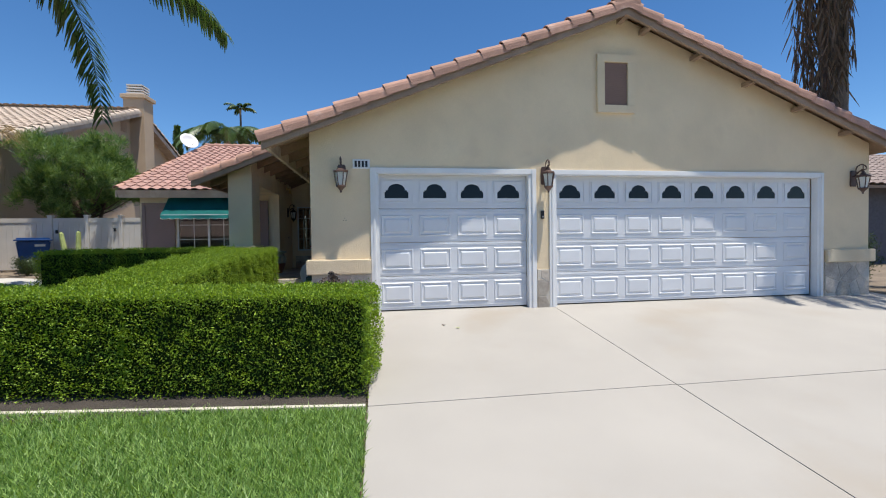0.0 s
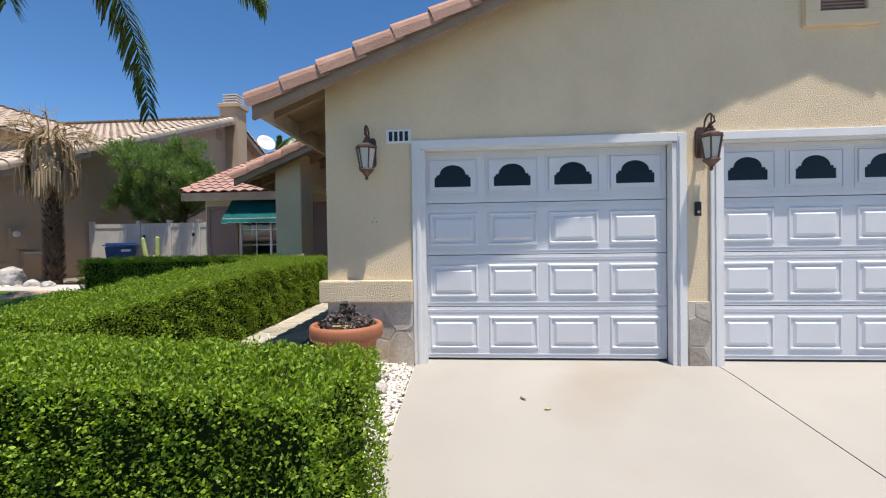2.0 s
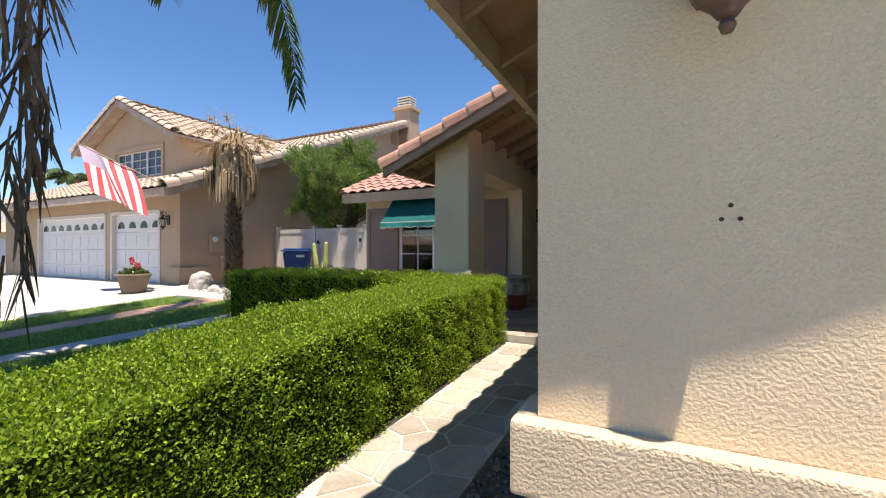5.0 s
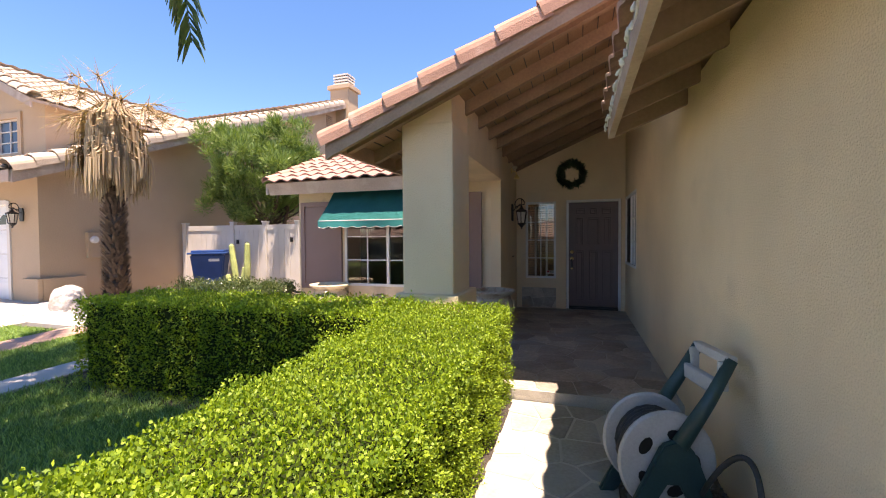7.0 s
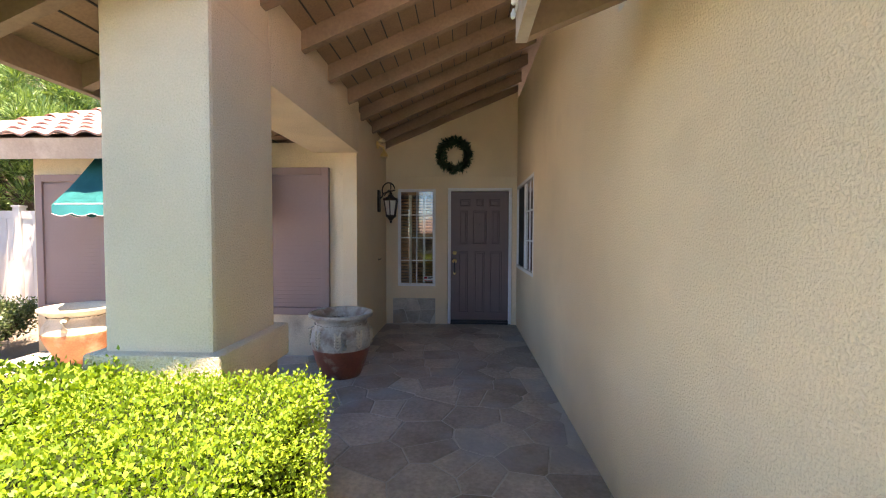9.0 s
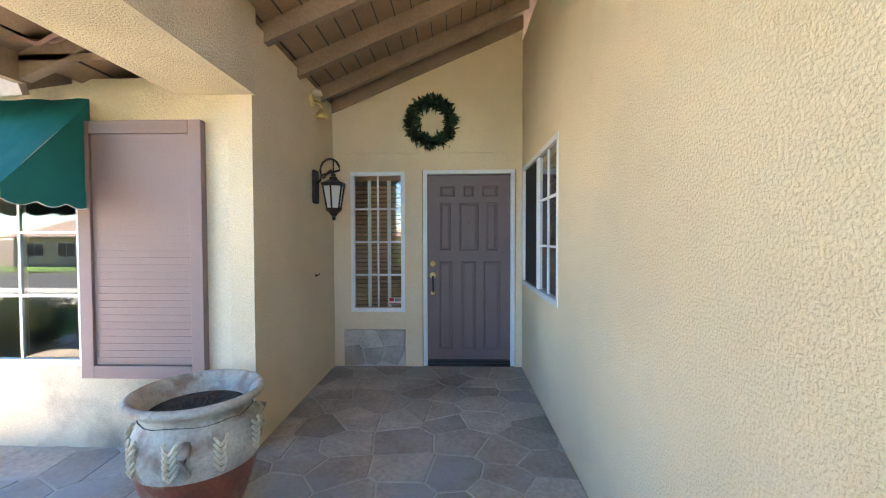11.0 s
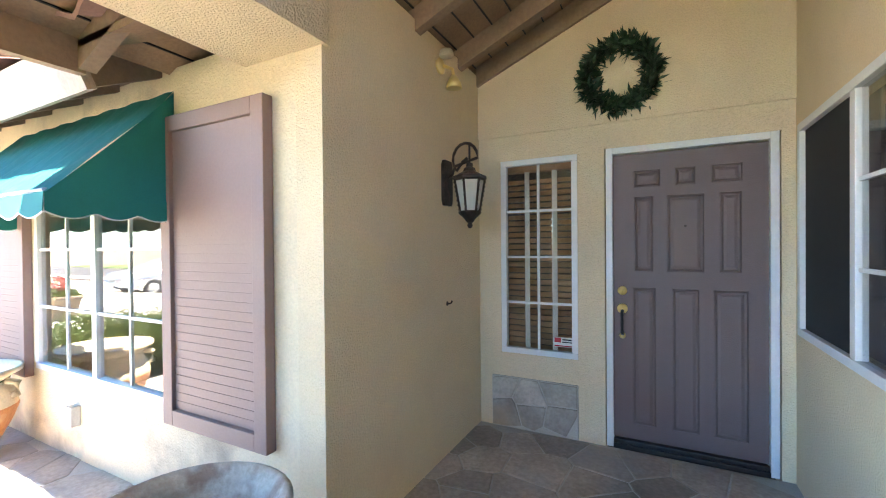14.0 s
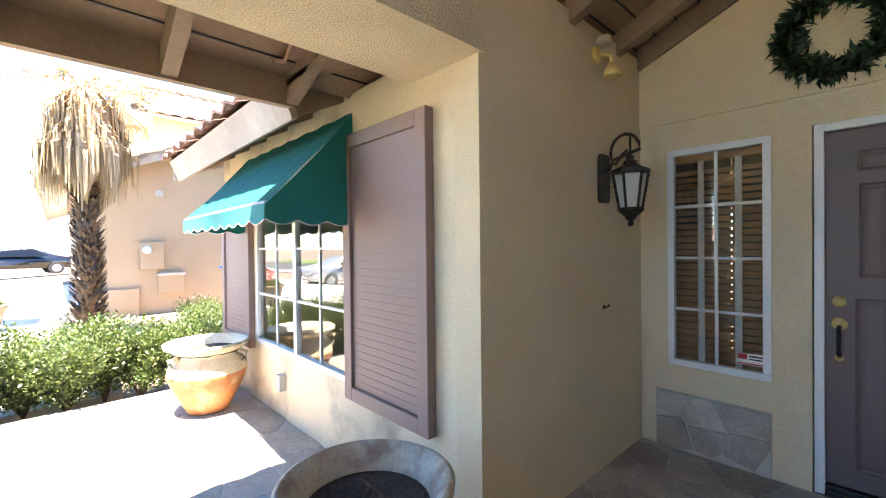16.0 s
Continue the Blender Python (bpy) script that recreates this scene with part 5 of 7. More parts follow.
# ---- shrubs along the patio ----
def shrub(at, r, h, label, seed, n=2600):
    rng = np.random.default_rng(seed)
    sh = thing("shrub", label, "shrub", at, group="patio shrubs")
    bm, tips = bmesh.new(), []
    for k in range(9):
        a, out = rng.uniform(0, 6.28), rng.uniform(0.25, 0.85) * r
        p = [Vector((0, 0, 0)), Vector((out * 0.45 * math.cos(a), out * 0.45 * math.sin(a), h * 0.35)), Vector((out * math.cos(a + 0.3), out * math.sin(a + 0.3), h * rng.uniform(0.65, 0.9)))]
        tube(bm, p, 0.01, 6, [0.014, 0.010, 0.005])
        tips.append(np.array(p[2]))
        tips.append(np.array((p[1] + p[2]) / 2))
        tips.append(np.array(p[1]) * 0.9)
    part("stem", bm, PINE_BARK, sh)
    c = np.array([tips[i] for i in rng.integers(0, len(tips), n)])
    v = rng.normal(0, 1, (n, 3))
    v /= np.linalg.norm(v, axis=1, keepdims=True)
    p = c + v * rng.uniform(0.03, 0.2, (n, 1)) * (1, 1, 0.8)
    ob = new("foliage", raw_mesh("foliage", leaf_quads(rng, p, v + (0, 0, 0.5), 0.043, 0.022, 0.6), 4, SHRUB_LEAF))
    ob.parent = sh
    tagged(ob, kind="stuff")


for k in range(8):
    shrub((-6.22 - 0.14 * (k % 2), 4.35 + 0.30 * k, zg(-6.2, 5)), 0.44, 0.74 + 0.06 * (k % 3), "loose variegated green shrub with bare lower stems", 30 + k, 5600)
for k in range(5):
    shrub((-6.85 - 0.6 * k, 7.3 + 0.08 * (k % 2), zg(-7.2, 7)), 0.5, 0.5, "low rounded variegated shrub near the fence", 50 + k, 3200)
for k in range(2):
    shrub((-6.9 - 0.55 * k, 5.6 + 0.22 * k, zg(-7.2, 5.5)), 0.52, 0.62, "low rounded variegated shrub", 40 + k)

# ---- wall lanterns ----
def lantern(label, body, scroll=0.10, scale=1.0):
    """Back plate at the wall, scrolled arm above, six-sided tapering glass body hung from it; the wall lies at y = 0."""
    la = thing("wall_lantern", label, "wall lamp", group="wall lanterns")
    bm = bmesh.new()
    prism(bm, [(x, 0, z) for x, z in ((-0.045, -0.16), (0.045, -0.16), (0.06, -0.13), (0.06, 0.10), (0.045, 0.13), (-0.045, 0.13), (-0.06, 0.10), (-0.06, -0.13))], (0, -0.022, 0))
    part("back_plate", bm, body, la)
    bm = bmesh.new()
    cy = -0.17
    pts = [(0, -0.02, 0.02), (0, -0.05, 0.04), (0, -0.07, 0.09)]
    for k in range(11):
        a = math.pi - math.pi * 1.25 * k / 10
        pts.append((0, cy + 0.03 + 0.085 * math.cos(a), 0.13 + scroll * math.sin(a)))
    pts += [(0, cy + 0.045, 0.115), (0, cy + 0.015, 0.135)]
    tube(bm, pts, 0.0095, 8)
    tube(bm, [(0, cy, 0.225), (0, cy, 0.08)], 0.007, 8)
    part("scroll_arm", bm, body, la, smooth=True)
    n = 6
    bm = lathe([(0, 0.10), (0.02, 0.10), (0.022, 0.075), (0.035, 0.07), (0.04, 0.05), (0.085, 0.025), (0.105, 0.02), (0.108, 0.0), (0.098, -0.008), (0.0, -0.008)], n, at=(0, cy, 0))
    part("cap", bm, body, la)
    bm = lathe([(0.088, -0.01), (0.056, -0.205)], n, at=(0, cy, 0))
    part("glass_body", bm, FROSTED, la, "frosted glass panes")
    for k in range(n):
        a = 2 * math.pi * k / n
        bm = bmesh.new()
        ca_, sa_ = math.cos(a), math.sin(a)
        tube(bm, [(0.094 * ca_, cy + 0.094 * sa_, -0.005), (0.06 * ca_, cy + 0.06 * sa_, -0.208)], 0.0075, 6)
        for j in range(7):
            t = (j + 0.5) / 7
            rr = 0.094 + (0.06 - 0.094) * t + 0.006
            bmesh.ops.create_icosphere(bm, subdivisions=1, radius=0.0075, matrix=Matrix.Translation((rr * ca_, cy + rr * sa_, -0.005 - 0.2 * t)))
        part("corner_post", bm, body, la)
    bm = lathe([(0, -0.20), (0.07, -0.20), (0.074, -0.212), (0.062, -0.225), (0.035, -0.25), (0.022, -0.27), (0.012, -0.275), (0.018, -0.29), (0.012, -0.305), (0, -0.31)], n * 2, at=(0, cy, 0))
    part("base_finial", bm, body, la)
    for ob in (la,):
        ob.scale = (scale,) * 3
    return la


lamp = lantern("copper-brown wall lantern with frosted glass on the garage front", COPPER, 0.09, 1.0)
lamp.matrix_basis = Matrix.Translation((0.465, WALL_Y, 2.13)) @ Matrix.Diagonal((1.0, 1.0, 1.0, 1))
for x in (3.68, 9.62):
    copy_thing(lamp, Matrix.Translation((x, WALL_Y, 2.135)))
lamp2 = lantern("dark bronze wall lantern with a large scroll beside the entrance", BRONZE, 0.10)
lamp2.matrix_basis = Matrix.Translation((-2.06, 8.12, 2.10)) @ Matrix.Rotation(radians(90), 4, "Z") @ Matrix.Diagonal((1.08, 1.08, 1.08, 1))

# flat dark discs stand in for three screw holes and the dark inside them
for x, z in ((0.475, 1.42), (0.515, 1.42), (0.495, 1.455)):
    bm = lathe([(0, 0), (0.006, 0), (0.006, 0.002), (0, 0.002)], 10)
    bmesh.ops.rotate(bm, verts=bm.verts, matrix=Matrix.Rotation(radians(90), 3, "X"))
    ob = finish(new("wall_plug", mesh_of("wall_plug", bm)), BRONZE)
    ob.location = (x, WALL_Y - 0.0005, z)
    tagged(ob, "small dark disc for a screw hole in the stucco below the lantern", "wall plug", "wall plugs")

# house number plate: plain bars in place of the digits
plate = thing("number_plate", "small white enamel plate with black bars", "number plate", (0.757, WALL_Y, 2.275))
bm = boxes((-0.128, 0.128, -0.014, 0, -0.07, 0.07), bevel=0.004)
part("plate", bm, WHITE, plate)
for k in range(4):
    bm = boxes((-0.098 + k * 0.053, -0.064 + k * 0.053, -0.018, -0.014, -0.047, 0.047))
    part("bar", bm, BLACK, plate)

bell = thing("door_bell", "small black doorbell camera on the pier", "doorbell", (3.64, WALL_Y, 1.49))
bm = boxes((-0.028, 0.028, -0.03, 0, -0.068, 0.068), bevel=0.01)
part("bell_body", bm, BLACK, bell)
bm = lathe([(0, 0), (0.014, 0), (0.014, 0.004), (0, 0.004)], 14)
bmesh.ops.transform(bm, matrix=Matrix.Translation((0, -0.03, -0.03)) @ Matrix.Rotation(radians(90), 4, "X"), verts=bm.verts)
part("bell_button", bm, REEL_GREY, bell)

flood = thing("flood_light", "small brass twin flood light with a sensor head", "wall lamp", (-2.06, 8.04, 2.87), 90)
bm = lathe([(0, 0), (0.055, 0), (0.055, 0.02), (0.03, 0.03), (0, 0.03)], 16)
bmesh.ops.rotate(bm, verts=bm.verts, matrix=Matrix.Rotation(radians(90), 3, "X"))
part("base", bm, BRASS, flood, smooth=True)
bm = bmesh.new()
tube(bm, [(0, -0.03, 0), (0.02, -0.09, -0.03), (0.02, -0.10, -0.09)], 0.012, 8)
part("arm", bm, BRASS, flood, smooth=True)
bm = lathe([(0, 0.05), (0.025, 0.05), (0.05, 0.0), (0.055, -0.03), (0.05, -0.032), (0, -0.02)], 16, at=(0.02, -0.10, -0.13))
part("lamp_head", bm, BRASS, flood, smooth=True)
bm = lathe([(0, 0.03), (0.04, 0.03), (0.05, 0), (0.045, -0.01), (0, -0.01)], 16, at=(-0.05, -0.08, 0.04))
part("lamp_head", bm, CREAM_POT, flood, smooth=True)

outlet = thing("outlet_box", "small grey weatherproof outlet box on the wall", "outlet", (-4.33, WY, 0.50))
bm = boxes((-0.04, 0.04, -0.06, 0, -0.07, 0.07), bevel=0.008)
part("outlet_cover", bm, REEL_GREY, outlet)

# ---- wreath ----
wreath = thing("wreath", "round green leaf wreath above the entrance door", "wreath", (-0.985, DY + 0.03, 2.845))
bm = bmesh.new()
tube(bm, [(0.21 * math.cos(a), -0.03, 0.21 * math.sin(a)) for a in [2 * math.pi * k / 40 for k in range(41)]], 0.022, 8)
part("ring", bm, PINE_BARK, wreath)
rng = np.random.default_rng(5)
n = 2100
a = rng.uniform(0, 2 * math.pi, n)
v = rng.normal(0, 1, (n, 3))
v[:, 1] = -abs(v[:, 1])
v += 0.9 * np.column_stack([-np.sin(a), 0 * a, np.cos(a)])
v /= np.linalg.norm(v, axis=1, keepdims=True)
p = np.column_stack([0.215 * np.cos(a), np.full(n, -0.035), 0.215 * np.sin(a)]) + v * rng.uniform(0.0, 0.075, (n, 1))
ob = new("foliage", raw_mesh("foliage", leaf_quads(rng, p, v, 0.075, 0.027, 0.3), 4, WREATH_LEAF))
ob.parent = wreath
tagged(ob, kind="stuff")

# ---- awning over the front window ----
awn = thing("window_awning", "teal canvas awning with scalloped white-piped edge", "awning", (-4.14, WY, 2.525))
x0, x1, dep, drop = -1.02, 1.0, 0.56, 0.62
bm = bmesh.new()
n = 24
rows = []
for j in range(9):
    t = j / 8
    rows.append([bm.verts.new((x0 + (x1 - x0) * i / n, -0.012 - dep * t, -drop * t ** 0.92 + 0.006 * math.sin(i * 1.7 + j))) for i in range(n + 1)])
for a, b in zip(rows, rows[1:]):
    for i in range(n):
        bm.faces.new((a[i], a[i + 1], b[i + 1], b[i]))
bmesh.ops.solidify(bm, geom=bm.faces, thickness=0.004)
bmesh.ops.recalc_face_normals(bm, faces=bm.faces)
part("canopy", bm, TEAL, awn)
for xs_ in (x0 + 0.002, x1 - 0.006):
    bm = bmesh.new()
    prism(bm, [(xs_, -0.012 - dep * j / 8, -drop * (j / 8) ** 0.92 - 0.006) for j in range(9)] + [(xs_, -0.012, -drop)], (0.004, 0, 0))
    part("side_panel", bm, TEAL, awn)
for front in (0, 1, 2):
    bm, edge = bmesh.new(), []
    m = 88 if front == 0 else 26
    top, bot = [], []
    for i in range(m + 1):
        t = i / m
        if front == 0:
            p = Vector((x0 + (x1 - x0) * t, -0.012 - dep, -drop))
            waves = 9
        else:
            p = Vector((x0 if front == 1 else x1, -0.012 - dep * (1 - t), -drop))
            waves = 3
        z = 0.085 + 0.028 * abs(math.sin(math.pi * waves * t))
        top.append(bm.verts.new(p))
        q = p + Vector((0, -0.012 * math.sin(9 * t) if front == 0 else 0, -z))
        bot.append(bm.verts.new(q))
        edge.append(q)
    for i in range(m):
        bm.faces.new((top[i], top[i + 1], bot[i + 1], bot[i]))
    ext = bmesh.ops.extrude_face_region(bm, geom=list(bm.faces))["geom"]
    bmesh.ops.translate(bm, verts=[v for v in ext if isinstance(v, bmesh.types.BMVert)], vec=(0, -0.003, 0) if front == 0 else (-0.003, 0, 0) if front == 1 else (0.003, 0, 0))
    bmesh.ops.recalc_face_normals(bm, faces=bm.faces)
    val = part("valance", bm, TEAL, awn)
    bm = bmesh.new()
    tube(bm, edge, 0.0045, 5)
    part("piping", bm, TEAL_EDGE, val)
bm = bmesh.new()
tube(bm, [(x0 + 0.03, -0.02, -drop + 0.02), (x0 + 0.03, -dep, -drop + 0.01), (x1 - 0.03, -dep, -drop + 0.01), (x1 - 0.03, -0.02, -drop + 0.02)], 0.011, 8)
part("awning_frame", bm, REEL_GREY, awn)

# ---- hose reel against the side wall ----
reel = thing("hose_reel", "green and grey plastic hose reel cart with coiled grey hose", "hose reel", (-0.43, 2.70, 0.06), -77)
reel.scale = (0.93, 0.95, 1.05)
for x in (-0.19, 0.19):
    bm = bmesh.new()
    prism(bm, [(x - 0.02, y, z) for y, z in ((-0.28, 0.0), (-0.17, 0.0), (-0.03, 0.26), (0.05, 0.26), (0.17, 0.0), (0.30, 0.0), (0.13, 0.40), (0.06, 0.48), (-0.05, 0.44))], (0.04, 0, 0))
    bmesh.ops.bevel(bm, geom=list(bm.edges), offset=0.012, segments=2, affect="EDGES")
    part("side_frame", bm, REEL_GREEN, reel)
    bm = bmesh.new()
    tube(bm, [(x, 0.05, 0.44), (x * 0.98, 0.20, 0.66), (x * 0.92, 0.32, 0.86)], 0.03, 10, [0.045, 0.036, 0.03])
    part("handle_post", bm, REEL_GREEN, reel, smooth=True)
bm = boxes((-0.19, 0.19, 0.29, 0.345, 0.83, 0.88), (-0.17, 0.17, 0.225, 0.27, 0.68, 0.76), (-0.175, -0.135, 0.26, 0.31, 0.70, 0.85), (0.135, 0.175, 0.26, 0.31, 0.70, 0.85), bevel=0.014)
part("handle_bar", bm, REEL_GREY, reel, "pale grey handle")
for x in (-0.155, 0.135):
    bm = bmesh.new()
    ring = lathe([(0.05, 0), (0.05, 0.02), (0.25, 0.02), (0.262, 0.012), (0.262, 0.0), (0.25, -0.004), (0.05, 0)], 36)
    bmesh.ops.transform(ring, matrix=Matrix.Translation((x, 0.0, 0.33)) @ Matrix.Rotation(radians(90), 4, "Y"), verts=ring.verts)
    disc = part("drum_disc", ring, REEL_GREY, reel, "pale grey reel disc")
    for k in range(5):
        a = 2 * math.pi * k / 5
        bm = bmesh.new()
        prism(bm, [(x - 0.004, 0.145 * math.cos(a) + 0.03 * math.cos(b) * math.cos(a) - 0.05 * math.sin(b) * math.sin(a), 0.33 + 0.145 * math.sin(a) + 0.03 * math.cos(b) * math.sin(a) + 0.05 * math.sin(b) * math.cos(a)) for b in [2 * math.pi * q / 10 for q in range(10)]], (0.0275, 0, 0))
        part("disc_opening", bm, BLACK, disc, "dark opening")
bm = bmesh.new()
pts = []
for k in range(440):
    a = k * 0.29
    lay = k // 150
    pos = (k % 150) / 150
    pos = pos if lay % 2 == 0 else 1 - pos
    r = 0.15 + 0.022 * lay
    pts.append((-0.12 + 0.24 * pos, r * math.cos(a), 0.33 + r * math.sin(a)))
tube(bm, pts, 0.0125, 7)
part("hose_coil", bm, RUBBER, reel, "coiled dark grey hose", True)
bm = bmesh.new()
loop = [(0.24 + 0.5 * t, 0.14 + 0.1 * math.sin(math.pi * t), 0.5 * math.sin(math.pi * (0.12 + 0.88 * t)) ** 0.8) for t in [k / 24 for k in range(25)]]
tube(bm, loop + [(0.72, 0.14, -0.03), (0.62, 0.04, -0.04), (0.45, -0.06, -0.04), (0.25, -0.14, -0.03), (0.05, -0.22, -0.02), (-0.15, -0.27, -0.02)], 0.0135, 8)
part("loose_hose", bm, RUBBER, reel, "loose end of the hose", True)
for x in (-0.24, 0.22):
    w = lathe([(0, 0), (0.09, 0), (0.1, 0.01), (0.1, 0.04), (0.09, 0.05), (0, 0.05)], 20)
    bmesh.ops.transform(w, matrix=Matrix.Translation((x, 0.25, 0.10)) @ Matrix.Rotation(radians(90), 4, "Y"), verts=w.verts)
    part("wheel", w, BLACK, reel)

# ---- light string along the garage eave ----
lights = thing("light_string", "hanging rope of small clear bulbs along the eave", "string lights", (e0 - 0.035, 0, roof_top(e0) - 0.11))
bm = bmesh.new()
pts = [(-0.004 + 0.004 * math.sin(k), 0.1 + k * 0.05, 0.02 * math.sin(k * 0.9)) for k in range(79)]
tube(bm, pts, 0.006, 5)
part("cable", bm, WHITE, lights)
bm = lathe([(0, -0.035), (0.009, -0.028), (0.011, -0.012), (0.006, 0.0), (0.005, 0.008), (0, 0.008)], 8)
me = finish_mesh("bulb", bm, FROSTED, True)
for k in range(39):
    x, y, z = pts[2 * k]
    shared("bulb", me, lights, Matrix.Translation((x - 0.012, y, z - 0.01)) @ Matrix.Rotation(radians((k * 53) % 60 - 30), 4, "Y"))


hook = thing("wall_hook", "small rusty screw hook in the stucco wall", "hook", (-2.06, 8.13, 1.244))
bm = bmesh.new()
tube(bm, [(0, 0, 0), (0.02, 0, 0), (0.034, 0, 0.008), (0.038, 0, 0.022)], 0.006, 6)
part("hook_wire", bm, BRONZE, hook)
bm = lathe([(0, 0), (0.016, 0), (0.014, 0.004), (0, 0.005)], 10)
bmesh.ops.rotate(bm, verts=bm.verts, matrix=Matrix.Rotation(radians(90), 3, "Y"))
part("hook_plate", bm, BRONZE, hook)

# ---- neighbouring house on the left ----
nb = thing("neighbour_house", "two-storey beige stucco house with pale tiled roofs", "house", (-12.0, 6.0, 0.3))
NX, NYF, NZ = -11.9, 5.95, 0.2
EY, EZ, NS, RY = 5.25, 3.05, 0.41, 17.6


def nroof(y):
    return EZ + NS * (min(y, 2 * RY - y) - EY)


def world_part(name, bm, material, parent, label="", smooth=False):
    """A part whose mesh is given in world coordinates."""
    base = parent
    off = Vector((0, 0, 0))
    while base:
        off += base.location
        base = base.parent
    bmesh.ops.translate(bm, verts=bm.verts, vec=-off)
    return part(name, bm, material, parent, label, smooth)


# side wall that follows the roof, and the front wall round the garage doors
bm = bmesh.new()
prism(bm, [(NX, NYF, NZ - 0.3), (NX, 2 * RY - 12, NZ - 0.3), (NX, 2 * RY - 12, nroof(2 * RY - 12) - 0.2), (NX, RY, nroof(RY) - 0.2), (NX, NYF, nroof(NYF) - 0.2)], (-0.2, 0, 0))
world_part("side_wall", bm, STUCCO_NEIGHBOUR, nb)
bm = boxes((-12.9, NX - 0.2, NYF, NYF + 0.2, NZ - 0.3, 3.2), (-16.0, -15.6, NYF, NYF + 0.2, NZ - 0.3, 3.2), (-15.6, -12.9, NYF, NYF + 0.2, 2.45, 3.2), (-20.9, -16.0, NYF, NYF + 0.2, 2.45, 3.2), (-24, -20.9, NYF, NYF + 0.2, NZ - 0.3, 3.2))
world_part("front_wall", bm, STUCCO_NEIGHBOUR, nb)
bm = boxes((-12.35, NX + 0.09, NYF - 0.09, NYF - 0.001, NZ - 0.1, 0.80), (NX, NX + 0.09, NYF, NYF + 0.85, NZ - 0.1, 0.80), bevel=0.02)
world_part("wall_ledge", bm, STUCCO_NEIGHBOUR, nb)
for xa, n in ((-15.55, 4), (-20.85, 8)):
    w = (2.6 if n == 4 else 4.8) / n
    for k in range(4):
        bm = boxes((xa, xa + w * n, NYF + 0.1, NYF + 0.15, NZ + 0.02 + k * 0.55, NZ + 0.56 + k * 0.55), bevel=0.006)
        sec = world_part("garage_section", bm, DOOR_WHITE, nb)
        for i in range(n):
            if k < 3:
                bm = boxes((xa + w * (i + 0.12), xa + w * (i + 0.88), NYF + 0.085, NYF + 0.1, NZ + 0.1 + k * 0.55, NZ + 0.48 + k * 0.55), bevel=0.01)
                world_part("panel", bm, DOOR_WHITE, sec)
            else:
                bm = bmesh.new()
                cx, cz = xa + w * (i + 0.5), NZ + 0.14 + k * 0.55
                prism(bm, [(cx + 0.2 * math.cos(a), NYF + 0.1, cz + 0.22 * math.sin(a)) for a in [math.pi * q / 8 for q in range(9)]], (0, -0.008, 0))
                world_part("pane", bm, DARK_GLASS, sec)
    bm = boxes((xa - 0.1, xa, NYF - 0.03, NYF + 0.1, NZ, 2.5), (xa + w * n, xa + w * n + 0.1, NYF - 0.03, NYF + 0.1, NZ, 2.5), (xa, xa + w * n, NYF - 0.03, NYF + 0.1, 2.42, 2.52))
    world_part("door_trim", bm, VINYL, nb)
# main roof
bm = bmesh.new()
slab(bm, [(-11.35, EY, EZ - 0.06), (-11.35, RY, nroof(RY) - 0.06), (-26, RY, nroof(RY) - 0.06), (-26, EY, EZ - 0.06)], 0.08)
slab(bm, [(-11.35, RY, nroof(RY) - 0.06), (-11.35, 2 * RY - EY, EZ - 0.06), (-26, 2 * RY - EY, EZ - 0.06), (-26, RY, nroof(RY) - 0.06)], 0.08)
nroof_ob = world_part("roof", bm, PALE_TRIM, nb)
bm = bmesh.new()
prism(bm, [(-11.37, EY, EZ - 0.05), (-11.37, RY, nroof(RY) - 0.05), (-11.37, RY, nroof(RY) - 0.3), (-11.37, EY, EZ - 0.3)], (0.05, 0, 0))
prism(bm, [(-11.37, RY, nroof(RY) - 0.05), (-11.37, 2 * RY - 12, nroof(12) - 0.05), (-11.37, 2 * RY - 12, nroof(12) - 0.3), (-11.37, RY, nroof(RY) - 0.3)], (0.05, 0, 0))
world_part("barge_board", bm, PALE_TRIM, nb)
bm = boxes((-26, -11.37, EY - 0.03, EY + 0.02, EZ - 0.28, EZ - 0.05))
world_part("fascia_board", bm, PALE_TRIM, nb)
ob_at = Vector(nb.location)


def nb_tiles(origin, along, up, width, length, keep=None):
    tile_field("roof_tiles", nb, Vector(origin) - ob_at, along, up, width, length, TILE_TAN, keep, pitch=0.34, course=0.40)


cn = 1 / math.sqrt(1 + NS * NS)
nb_tiles((-26, EY - 0.05, EZ - 0.05), (1, 0, 0), (0, 1, NS), 14.6, (RY - EY) / cn)
nb_tiles((-11.4, 2 * RY - EY, EZ - 0.05), (-1, 0, 0), (0, -1, NS), 14.6, (RY - EY) / cn)
RAKE_TAN = RAKE.copy()
RAKE_TAN.materials.clear()
RAKE_TAN.materials.append(surface("rake_tile_tan", (0.5, 0.41, 0.33), 0.85, 5, 0.1, 60, 0.3, per_object=0.1))


def cap_row(parent, a, b, step=0.42, wide=1.35):
    a, b = Vector(a) - ob_at, Vector(b) - ob_at
    d = (b - a).normalized()
    side = d.cross(Vector((0, 0, 1))).normalized()
    up = side.cross(d)
    for k in range(int((b - a).length / step)):
        at = a + d * (k * step) - up * 0.02
        m = Matrix(((d.x, -side.x, up.x, at.x), (d.y, -side.y, up.y, at.y), (d.z, -side.z, up.z, at.z), (0, 0, 0, 1)))
        shared("edge_tile", RAKE_TAN, parent, m @ Matrix.Diagonal((1.05, wide, wide, 1)))


cap_row(nb, (-11.40, EY - 0.05, EZ), (-11.40, RY, nroof(RY)))
